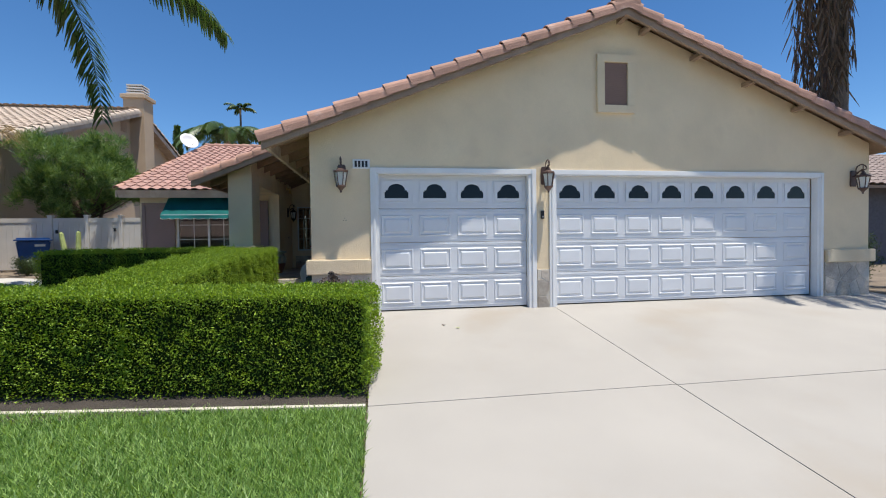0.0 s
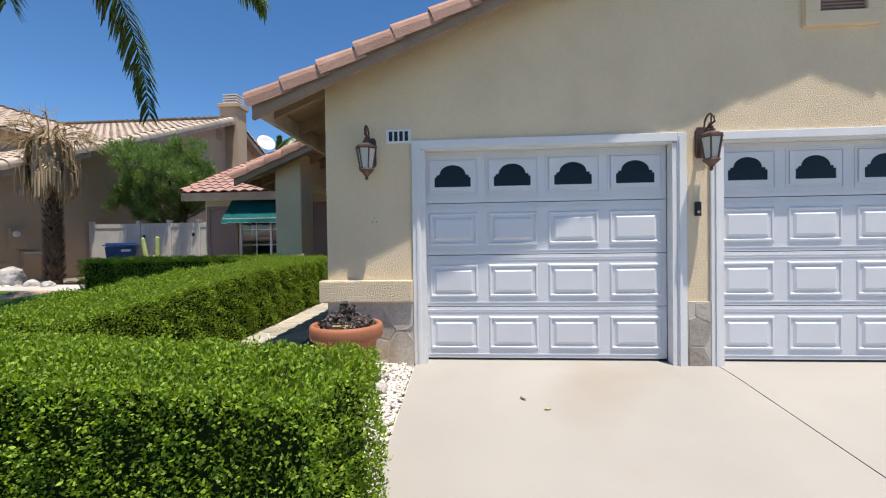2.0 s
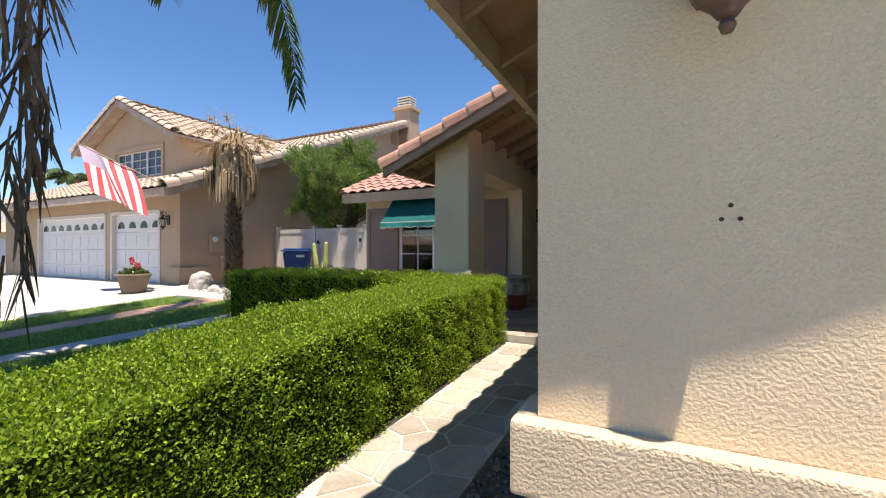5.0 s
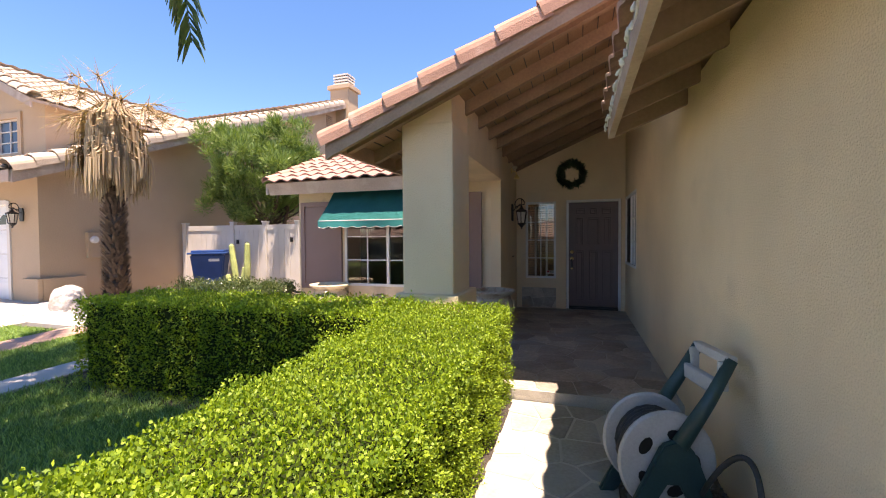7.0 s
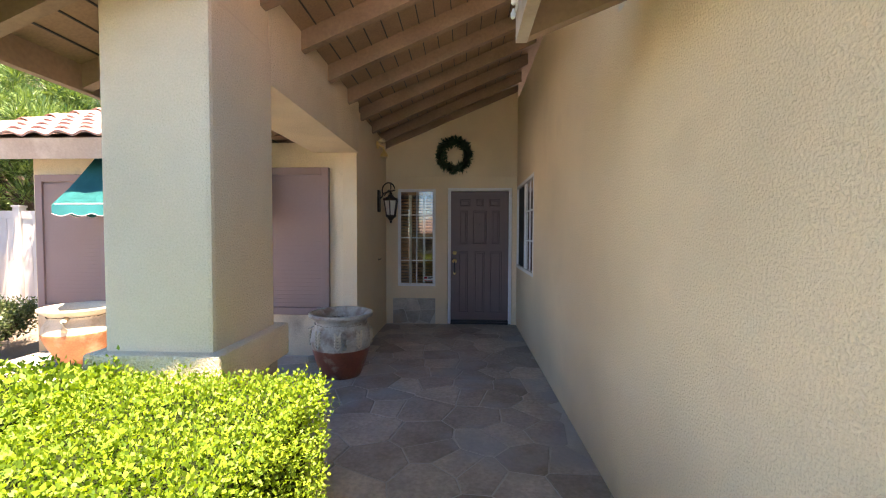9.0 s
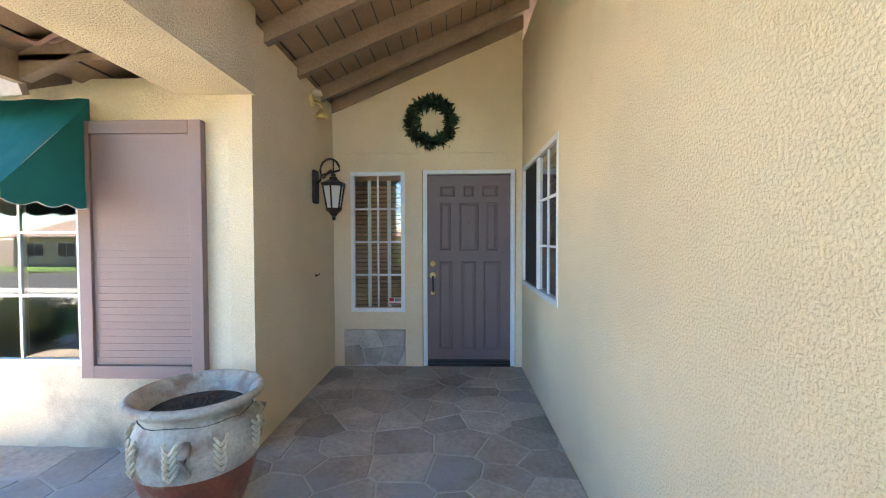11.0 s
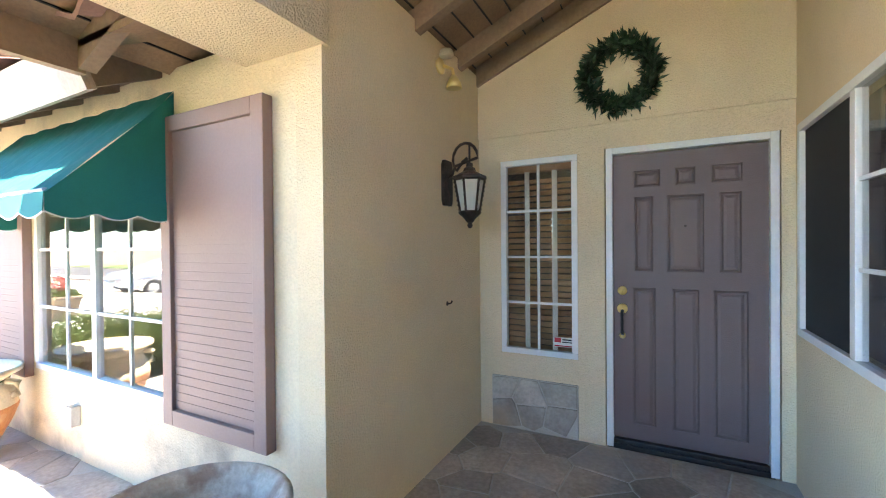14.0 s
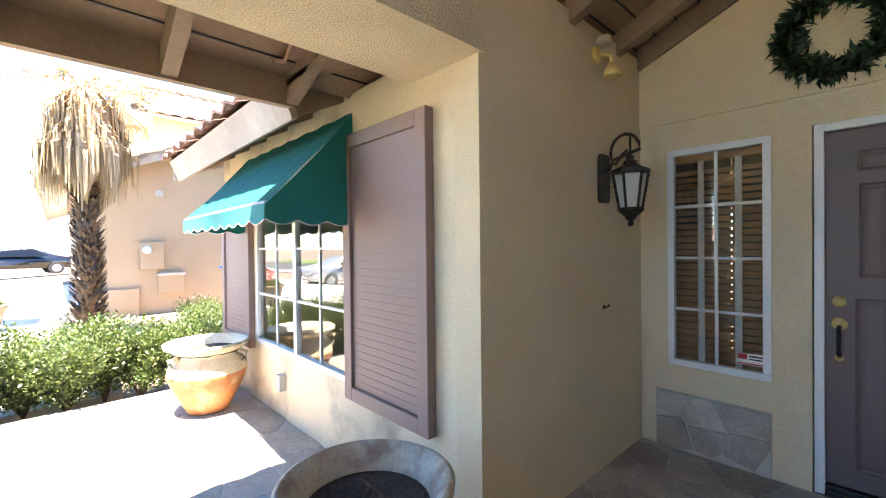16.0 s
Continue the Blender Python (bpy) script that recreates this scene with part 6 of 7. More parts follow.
cap_row(nb, (-11.40, 2 * RY - 12, nroof(12)), (-11.40, RY, nroof(RY)))
# upper storey with its own gable
UX0, UX1, UY, UZ = -20.7, -14.45, 7.5, 5.40
UA = (UX0 + UX1) / 2
us = (6.90 - UZ) / (UA - UX0)


def utop(x):
    return 6.97 - us * abs(x - UA)


bm = bmesh.new()
wins = (-18.6, -15.55, 4.05, 5.02)
for x0, x1, z0, z1 in ((UX0, wins[0], 3, None), (wins[1], UX1, 3, None), (wins[0], wins[1], 3, wins[2]), (wins[0], wins[1], wins[3], None)):
    if z1:
        box(bm, x0, x1, UY, UY + 0.2, z0, z1)
    else:
        zz = wins[3] if x0 == wins[0] else z0
        cuts = [x1] + ([UA] if x0 < UA < x1 else []) + [x0]
        prism(bm, [(x0, UY, zz), (x1, UY, zz)] + [(x, UY, utop(x) - 0.2) for x in cuts], (0, 0.2, 0))
world_part("gable_wall", bm, STUCCO_NEIGHBOUR, nb)
for x in (UX1, UX0 + 0.2):
    bm = boxes((x - 0.2, x, UY + 0.2, 15, 3, UZ - 0.1))
    world_part("upper_side_wall", bm, STUCCO_NEIGHBOUR, nb)
bm = boxes((wins[0] - 0.15, wins[1] + 0.15, UY - 0.05, UY, wins[3], wins[3] + 0.16), (wins[0] - 0.15, wins[1] + 0.15, UY - 0.05, UY, wins[2] - 0.16, wins[2]), (wins[0] - 0.15, wins[0], UY - 0.05, UY, wins[2], wins[3]), (wins[1], wins[1] + 0.15, UY - 0.05, UY, wins[2], wins[3]))
world_part("window_surround", bm, STUCCO_NEIGHBOUR, nb)
for k in range(3):
    xa = wins[0] + k * 1.017
    bm = boxes((xa + 0.02, xa + 1.0, UY + 0.08, UY + 0.1, wins[2], wins[3]))
    pane = world_part("window", bm, plain("far_glass_%d" % k, (0.05, 0.075, 0.11), 0.08), nb)
    bm = boxes((xa, xa + 0.05, UY + 0.03, UY + 0.08, wins[2], wins[3]), (xa + 0.967, xa + 1.017, UY + 0.03, UY + 0.08, wins[2], wins[3]), (xa + 0.05, xa + 0.967, UY + 0.03, UY + 0.08, wins[3] - 0.05, wins[3]), (xa + 0.05, xa + 0.967, UY + 0.03, UY + 0.08, wins[2], wins[2] + 0.05), (xa + 0.49, xa + 0.52, UY + 0.05, UY + 0.08, wins[2] + 0.05, wins[3] - 0.05), (xa + 0.05, xa + 0.967, UY + 0.05, UY + 0.08, 4.37, 4.395), (xa + 0.05, xa + 0.967, UY + 0.05, UY + 0.08, 4.68, 4.705))
    world_part("frame", bm, VINYL, pane)
for sg, ex in ((1, UX1 + 0.35), (-1, UX0 - 0.35)):
    bm = bmesh.new()
    slab(bm, [(UA, UY - 0.45, utop(UA) - 0.05), (ex, UY - 0.45, utop(ex) - 0.05), (ex, 16, utop(ex) - 0.05), (UA, 16, utop(UA) - 0.05)], 0.08)
    prism(bm, [(UA, UY - 0.5, utop(UA) - 0.05), (ex, UY - 0.5, utop(ex) - 0.05), (ex, UY - 0.5, utop(ex) - 0.28), (UA, UY - 0.5, utop(UA) - 0.28)], (0, 0.05, 0))
    world_part("upper_roof", bm, PALE_TRIM, nb)
    cap_row(nb, (ex, UY - 0.4, utop(ex)), (UA, UY - 0.4, utop(UA)))
    ln = math.hypot(ex - UA, utop(UA) - utop(ex))
    nb_tiles((ex + 0.04 * sg, UY - 0.4 if sg > 0 else 16, utop(ex) - 0.05), (0, 1, 0) if sg > 0 else (0, -1, 0), (-sg, 0, us), 8.5, ln)
bm = boxes((-12.2, -11.2, 17.6, 18.5, 4, 9.0), (-12.3, -11.1, 17.5, 18.6, 8.75, 8.95), bevel=0.02)
chim = world_part("chimney", bm, STUCCO_NEIGHBOUR, nb)
bm = boxes(*[(-12.1 + 0.02, -11.3, 17.7, 18.4, 9.02 + 0.14 * k, 9.09 + 0.14 * k) for k in range(4)], (-11.75, -11.65, 18.0, 18.1, 9.0, 9.5))
world_part("chimney_cap", bm, VINYL, chim)
bm = boxes(*[(NX, NX + 0.03, 16.8, 17.25, 6.85 + 0.09 * k, 6.9 + 0.09 * k) for k in range(6)])
world_part("wall_vent", bm, BROWN_TRIM, nb)
meter = thing("electric_meter", "beige electric meter box on the neighbouring wall", "meter", (NX, 6.95, 1.55))
bm = boxes((0, 0.1, -0.12, 0.32, -0.35, 0.25), bevel=0.01)
part("meter_box", bm, STUCCO_NEIGHBOUR, meter)
bm = lathe([(0, 0), (0.085, 0), (0.085, 0.06), (0.06, 0.09), (0, 0.09)], 18)
bmesh.ops.transform(bm, matrix=Matrix.Translation((0.1, 0.0, 0.08)) @ Matrix.Rotation(radians(90), 4, "Y"), verts=bm.verts)
part("meter_dial", bm, WHITE, meter)
panel = thing("wall_cabinet", "low beige metal cabinet on the neighbouring wall", "cabinet", (NX, 7.4, 0.85))
bm = boxes((0, 0.09, -0.25, 0.25, -0.2, 0.28), bevel=0.01)
part("cabinet_body", bm, STUCCO_NEIGHBOUR, panel)
bm = boxes((0.09, 0.115, -0.27, 0.27, 0.20, 0.25))
part("cabinet_lid", bm, VINYL, panel)
jbox = thing("junction_box", "small grey box high on the neighbouring wall", "junction box", (NX, 7.2, 2.88))
bm = boxes((0, 0.06, -0.08, 0.08, -0.07, 0.07), bevel=0.01)
part("box_cover", bm, REEL_GREY, jbox)
nl = lantern("black wall lantern beside the neighbouring garage", BLACK, 0.1)
nl.matrix_basis = Matrix.Translation((-12.45, NYF, 2.2))

# flag on its pole
flag = thing("house_flag", "faded red and white striped flag on an angled pole", "flag", (-11.4, EY - 0.06, 3.06))
tip = Vector((-1.4, -1.3, 0.98))
bm = bmesh.new()
tube(bm, [(0, 0, 0), tip], 0.016, 8)
part("pole", bm, BROWN_TRIM, flag)
bm = lathe([(0, -0.05), (0.045, -0.03), (0.05, 0), (0.03, 0.04), (0, 0.05)], 10)
part("bracket", bm, BLACK, flag)
d = tip.normalized()
along = -d
W, L = 1.28, 1.4


def flag_point(s, t):
    """s: down the hoist side along the pole, t: out along the hanging cloth."""
    p = tip * 0.98 + along * (s * W)
    hang = Vector((0.46, 0.05, -0.88))
    return p + hang * (t * L) + Vector((0.05 * math.sin(7 * s + 3 * t), 0.07 * math.sin(9 * s - 2 * t), 0.03 * math.sin(5 * t)))


for k in range(13):
    bm = bmesh.new()
    t0 = 0.42 if k < 7 else 0.0
    rows = [[bm.verts.new(flag_point((k + a) / 13, t0 + (1 - t0) * j / 14)) for j in range(15)] for a in (0, 1)]
    for j in range(14):
        bm.faces.new((rows[0][j], rows[1][j], rows[1][j + 1], rows[0][j + 1]))
    part("stripe", bm, (RED_CLOTH, PALE_CLOTH)[k % 2], flag, smooth=True)
bm = bmesh.new()
rows = [[bm.verts.new(flag_point(7 / 13 * a / 8, 0.42 * j / 8)) for j in range(9)] for a in range(9)]
for a in range(8):
    for j in range(8):
        bm.faces.new((rows[a][j], rows[a + 1][j], rows[a + 1][j + 1], rows[a][j + 1]))
part("canton", bm, BLUE_CLOTH, flag, "faded blue corner field", True)

# planter beside the neighbouring garage
pl = thing("flower_planter", "stone-coloured planter with green leaves and red flowers", "plant pot", (-11.4, 4.5, 0.2))
bm = lathe([(0, 0), (0.22, 0), (0.24, 0.02), (0.34, 0.42), (0.38, 0.44), (0.385, 0.5), (0.35, 0.51), (0.33, 0.46), (0, 0.45)], 28)
part("pot_body", bm, EARTH, pl, smooth=True)
rng = np.random.default_rng(77)
v = rng.normal(0, 1, (700, 3))
v /= np.linalg.norm(v, axis=1, keepdims=True)
v[:, 2] = abs(v[:, 2])
ob = new("foliage", raw_mesh("foliage", leaf_quads(rng, v * (0.34, 0.34, 0.2) * rng.uniform(0.5, 1.0, (700, 1)) + (0, 0, 0.46), v, 0.07, 0.05, 0.6), 4, SHRUB_LEAF))
ob.parent = pl
tagged(ob, kind="stuff")
for dx, dy, h in ((-0.08, 0.0, 0.86), (0.04, -0.06, 0.80), (0.0, 0.08, 0.74), (0.14, 0.02, 0.7)):
    bm = bmesh.new()
    tube(bm, [(dx * 0.5, dy * 0.5, 0.46), (dx, dy, h)], 0.006, 5)
    st = part("flower_stem", bm, CACTUS, pl)
    v = rng.normal(0, 1, (40, 3))
    v /= np.linalg.norm(v, axis=1, keepdims=True)
    ob = new("flower", raw_mesh("flower", leaf_quads(rng, v * 0.045 + (dx, dy, h), v, 0.05, 0.045, 0.4), 4, RED_CLOTH))
    ob.parent = st
    tagged(ob, "red blossom", kind="stuff")

# fence with gate
fence = thing("fence", "tall pale vinyl fence with a gate between the houses", "fence", (-9.0, 9.35, 0.25))
for x in (-11.75, -10.0, -8.9, -7.85, -6.1):
    bm = boxes((x + 9 - 0.065, x + 9 + 0.065, -0.065, 0.065, 0, 1.82), (x + 9 - 0.08, x + 9 + 0.08, -0.08, 0.08, 1.82, 1.86), bevel=0.008)
    part("post", bm, VINYL, fence)
for a, b in ((-11.68, -10.07), (-9.93, -8.97), (-8.83, -7.92), (-7.78, -6.17)):
    for z in (1.62, 0.03):
        bm = boxes((a + 9, b + 9, -0.035, 0.035, z, z + 0.14))
        part("rail", bm, VINYL, fence)
    n = round((b - a) / 0.17)
    for k in range(n):
        w = (b - a) / n
        bm = boxes((a + 9 + k * w + 0.003, a + 9 + (k + 1) * w - 0.003, -0.018, 0.018, 0.17, 1.62))
        part("board", bm, VINYL, fence)
for x, z in ((-8.02, 1.35), (-9.8, 1.3)):
    bm = boxes((x + 9 - 0.03, x + 9 + 0.03, -0.08, -0.036, z - 0.06, z + 0.06))
    part("latch", bm, BLACK, fence, "black gate latch")

# rubbish bin
bn = thing("wheeled_bin", "blue plastic wheeled bin with closed lid", "bin", (-10.0, 8.58, 0.28), 38)
bn.scale = (1.1, 1.1, 0.98)
bm = bmesh.new()
lo = [bm.verts.new((x * 0.27, y * 0.30, 0.05)) for x, y in ((-1, -1), (1, -1), (1, 1), (-1, 1))]
hi = [bm.verts.new((x * 0.36, y * 0.41, 0.98)) for x, y in ((-1, -1), (1, -1), (1, 1), (-1, 1))]
bm.faces.new(lo)
bm.faces.new(hi)
for k in range(4):
    bm.faces.new((lo[k], lo[(k + 1) % 4], hi[(k + 1) % 4], hi[k]))
bmesh.ops.bevel(bm, geom=list(bm.edges), offset=0.03, segments=2, affect="EDGES")
part("bin_body", bm, BIN_BLUE, bn)
bm = boxes((-0.40, 0.40, -0.47, 0.43, 0.985, 1.03), (-0.34, 0.34, -0.38, 0.36, 1.03, 1.085), bevel=0.015)
part("bin_lid", bm, BIN_BLUE, bn)
bm = boxes((-0.34, 0.34, 0.43, 0.50, 0.92, 0.96), bevel=0.01)
part("bin_handle", bm, BIN_BLUE, bn)
bm = boxes((0.02, 0.24, -0.404, -0.398, 0.80, 0.87))
part("print_bar", bm, CLOTH, bn, "white printed patch")
for x in (-0.3, 0.24):
    w = lathe([(0, 0), (0.12, 0), (0.13, 0.01), (0.13, 0.05), (0.12, 0.06), (0, 0.06)], 18)
    bmesh.ops.transform(w, matrix=Matrix.Translation((x, 0.3, 0.13)) @ Matrix.Rotation(radians(90), 4, "Y"), verts=w.verts)
    part("wheel", w, BLACK, bn)

cactus = thing("cactus", "yellow-green columnar cactus beside the fence", "cactus", (-8.75, 8.2, 0.26))
for k, (dx, h, lean) in enumerate(((0, 1.25, -0.18), (0.28, 1.3, 0.03), (0.12, 0.7, 0.1), (-0.2, 0.5, -0.1))):
    bm = bmesh.new()
    tube(bm, [(dx, 0, 0), (dx + lean * 0.5, 0, h * 0.5), (dx + lean, 0, h * 0.95), (dx + lean, 0, h)], 0.06, 8, [0.06, 0.075, 0.06, 0.02])
    part("cactus_arm", bm, CACTUS, cactus)


# ---- palms and trees ----
def frond_quads(rng, base, heading, length, rise, droop, leaflets=60, leaf_len=0.55, leaf_w=0.025, hang=0.6, curl=1.0):
    """A feather frond: points of its rib and its leaflets."""
    h = np.array([math.cos(heading), math.sin(heading), 0.0])
    rib = []
    for k in range(25):
        t = k / 24
        rib.append(np.array(base) + h * length * (t - 0.28 * droop * t ** 2.2 * curl) + np.array([0, 0, 1.0]) * (rise * t - droop * length * 0.62 * t ** 2))
    rib = np.array(rib)
    quads = []
    side = np.array([-h[1], h[0], 0.0])
    for k in range(leaflets):
        t = 0.12 + 0.88 * (k + rng.uniform(0, 0.6)) / leaflets
        i = min(int(t * 24), 23)
        p = rib[i] + (rib[i + 1] - rib[i]) * (t * 24 - i)
        tang = rib[i + 1] - rib[i]
        tang = tang / (np.linalg.norm(tang) + 1e-9)
        for sg in (-1, 1):
            ll = leaf_len * (0.55 + 0.6 * math.sin(math.pi * min(t * 0.9 + 0.1, 1))) * rng.uniform(0.8, 1.15)
            d1 = side * sg * rng.uniform(0.6, 1.0) + tang * 0.55 + np.array([0, 0, -hang * rng.uniform(0.4, 1.0)])
            d1 /= np.linalg.norm(d1)
            d2 = d1 + np.array([0, 0, -0.9 * hang])
            d2 /= np.linalg.norm(d2)
            mid, end = p + d1 * ll * 0.5, p + d1 * ll * 0.5 + d2 * ll * 0.5
            w = np.cross(d1, [0, 0, 1.0]) + tang * 0.6
            w = w / (np.linalg.norm(w) + 1e-9) * leaf_w
            quads.append([p - w * 0.4, p + w * 0.4, mid + w, mid - w])
            quads.append([mid - w, mid + w, end + w * 0.15, end - w * 0.15])
    return rib, quads


def hanging_frond(rng, base, heading, out, length):
    """A dead frond that hangs down along the trunk; its leaflets droop too."""
    h = np.array([math.cos(heading), math.sin(heading), 0.0])
    rib = np.array([np.array(base) + h * (0.2 + out * (1 - math.exp(-3.5 * t)) - 0.15 * out * t) + np.array([0.05 * math.sin(5 * t), 0.05 * math.cos(4 * t), 0.1 - length * t ** 1.15]) for t in np.linspace(0, 1, 25)])
    quads = []
    for k in range(110):
        t = rng.uniform(0.1, 1.0)
        i = min(int(t * 24), 23)
        p = rib[i] + (rib[i + 1] - rib[i]) * (t * 24 - i)
        d = np.array([rng.normal(0, 0.22), rng.normal(0, 0.22), -1.0])
        d /= np.linalg.norm(d)
        ll = rng.uniform(0.35, 0.75)
        a = rng.uniform(0, 6.28)
        w = np.array([math.cos(a), math.sin(a), 0]) * 0.02
        p = p + w * rng.uniform(0, 6)
        e = p + d * ll
        quads.append([p - w * 0.5, p + w * 0.5, (p + e) / 2 + w, (p + e) / 2 - w])
        quads.append([(p + e) / 2 - w, (p + e) / 2 + w, e + w * 0.2, e - w * 0.2])
    return rib, quads


def palm(at, height, label, seed, green, dead, radius=0.22, green_len=4.2, dead_len=2.6, bark=None, leaf_scale=1.0, hanging=False, leaf_len=0.55, leaf_w=0.021, hang=0.55):
    """green and dead: rows of heading (degrees), rise, droop, length factor."""
    rng = np.random.default_rng(seed)
    pm = thing("palm_tree", label, "palm tree", at, group="palms")
    bm = bmesh.new()
    pts, rad = [], []
    for k in range(31):
        t = k / 30
        pts.append((0.05 * math.sin(3 * t), 0.04 * t, height * t))
        rad.append(radius * (1.25 - 0.35 * min(t * 6, 1)) * (1 + (0.035 if k % 2 else -0.01)))
    tube(bm, pts, radius, 16, rad)
    part("trunk", bm, bark or GREY_BARK, pm)
    crown = np.array([0.03, 0.04, height])
    for kind, rows, mat, length in (("frond", green, PALM_LEAF, green_len), ("dead_frond", dead, DRY_DARK, dead_len)):
        for hd, rise, droop, f in rows:
            rib, q = frond_quads(rng, crown, radians(hd), length * f, rise, droop, int(105 * leaf_scale) if kind == "frond" else 40, leaf_len if kind == "frond" else 0.42, leaf_w if kind == "frond" else 0.018, hang if kind == "frond" else 1.2)
            if kind == "dead_frond" and hanging:
                rib, q = hanging_frond(rng, crown, radians(hd), rise, droop)
            bm = bmesh.new()
            tube(bm, rib[::2], 0.02, 6, [0.035 - 0.0025 * i for i in range(len(rib[::2]))])
            fr = part("frond_rib", bm, mat, pm)
            ob = new("foliage", raw_mesh("foliage", np.array(q), 4, mat))
            ob.parent = fr
            tagged(ob, kind="stuff")
    return pm


palm((-5.25, -0.03, zg(-4.9, -0.03) - 0.03), 5.9, "tall feather palm with hanging dry fronds on the lawn", 11,
     [(88, 3.83, 1.45, 1.507), (43, 2.25, 0.78, 1.265), (120, 1.5, 0.75, 0.9), (150, 1.5, 0.75, 1.0), (185, 1.8, 0.8, 0.95), (215, 1.4, 0.8, 1.0), (245, 1.8, 0.75, 1.0), (275, 2.2, 0.6, 0.9), (30, 3.0, 0.45, 0.8), (310, 3.0, 0.45, 0.8), (350, 3.2, 0.4, 0.75), (110, 3.0, 0.45, 0.8), (170, 2.8, 0.5, 0.8)] + [(20 * k + 7, 3.0 + 0.4 * (k % 3), 0.36, 0.95) for k in range(18)],
     [(10, 0.35, 4.6, 1), (35, 0.45, 4.9, 1), (310, 0.6, 3.6, 1), (95, 0.55, 3.8, 1), (200, 0.6, 4.0, 1)], 0.25, 4.3, 2.3, hanging=True, leaf_len=0.68, leaf_w=0.028, hang=0.75)
palm((11.15, 1.5, -0.05), 8.6, "tall feather palm behind the garage with dry hanging fronds", 12,
     [(a, 2.0 + 0.3 * (k % 3), 0.62, 1.0) for k, a in enumerate(range(0, 360, 24))] + [(a, 1.5, 0.82, 1.32) for a in (236, 246, 254, 262, 270, 280, 290)],
     [(170, 0.75, 4.5, 1), (190, 0.35, 4.9, 1), (210, 0.5, 4.7, 1), (150, 0.3, 4.4, 1), (230, 0.25, 4.6, 1), (178, 0.55, 4.0, 1), (250, 0.3, 3.8, 1)], 0.27, 4.0, 2.6, hanging=True)
palm((-14.6, 40.0, 0.0), 12.6, "green feather palm far behind the house", 13, [(a, 1.4 + 0.5 * (k % 3), 0.85, 1.0) for k, a in enumerate(range(0, 360, 24))], [], 0.3, 6.2, leaf_len=1.1, leaf_w=0.06)
palm((-14.9, 45.0, 0.0), 16.6, "green feather palm far behind the house", 14, [(a, 0.9 + 0.3 * (k % 3), 0.85, 1.0) for k, a in enumerate(range(5, 365, 40))], [], 0.12, 2.2, leaf_len=0.4, leaf_w=0.04)
palm((-46.0, 22.0, 0.0), 6.0, "distant green feather palm", 15, [(a, 1.4 + 0.5 * (k % 3), 0.85, 1.0) for k, a in enumerate(range(0, 360, 26))], [], 0.3, 4.2, leaf_len=0.75, leaf_w=0.06)
palm((-53.0, 20.0, 0.0), 8.6, "distant green feather palm", 16, [(a, 1.4 + 0.5 * (k % 3), 0.85, 1.0) for k, a in enumerate(range(9, 369, 26))], [], 0.3, 4.2, leaf_len=0.75, leaf_w=0.06)

# the dead fan palm with its skirt
fan = thing("fan_palm", "dead fan palm with a thick skirt of dry fronds", "palm tree", (-9.45, 5.87, 0.25))
rng = np.random.default_rng(17)
bm = bmesh.new()
tube(bm, [(0.02 * math.sin(k), 0, 0.13 * k) for k in range(29)], 0.17, 14, [0.165 - 0.0015 * k for k in range(29)])
part("trunk", bm, BARK, fan)
q = []
for k in range(900):
    a, z = rng.uniform(0, 6.28), rng.uniform(0.05, 2.3)
    o = np.array([math.cos(a), math.sin(a), 0])
    s = np.array([-o[1], o[0], 0]) * 0.03
    p = o * (0.16 - 0.012 * z) + np.array([0, 0, z])
    e = p + o * 0.10 + np.array([0, 0, 0.11])
    q.append([p - s, p + s, e + s * 0.4, e - s * 0.4])
ob = new("bark_fibre", raw_mesh("bark_fibre", np.array(q), 4, BARK))
ob.parent = fan
tagged(ob, kind="stuff")
q = []
for k in range(2600):
    a = rng.uniform(0, 6.28)
    o = np.array([math.cos(a), math.sin(a), 0])
    top = rng.uniform(3.1, 4.05)
    r0 = 0.08 + 0.12 * rng.uniform()
    r1 = (0.15 + 0.5 * rng.uniform() ** 0.7) * (1.12 - 0.45 * (top - 3.1)) * (0.9 + 0.15 * math.sin(5 * a + 2 * top))
    z1 = max(top - rng.uniform(0.5, 1.35), 2.05 + 0.5 * r1 + 0.2 * math.sin(7 * a))
    p0 = o * r0 + (0, 0, top)
    p1 = o * r1 + (0, 0, top - 0.32 * (top - z1))
    p2 = o * (r1 * rng.uniform(0.9, 1.08)) + (0, 0, z1)
    s = np.array([-o[1], o[0], 0]) * rng.uniform(0.010, 0.028)
    q.append([p0 - s * 0.5, p0 + s * 0.5, p1 + s, p1 - s])
    q.append([p1 - s, p1 + s, p2 + s * 0.35, p2 - s * 0.35])
ob = new("skirt", raw_mesh("skirt", np.array(q), 4, DRY_LEAF))
ob.parent = fan
tagged(ob, "hanging straw-coloured fronds", kind="stuff")
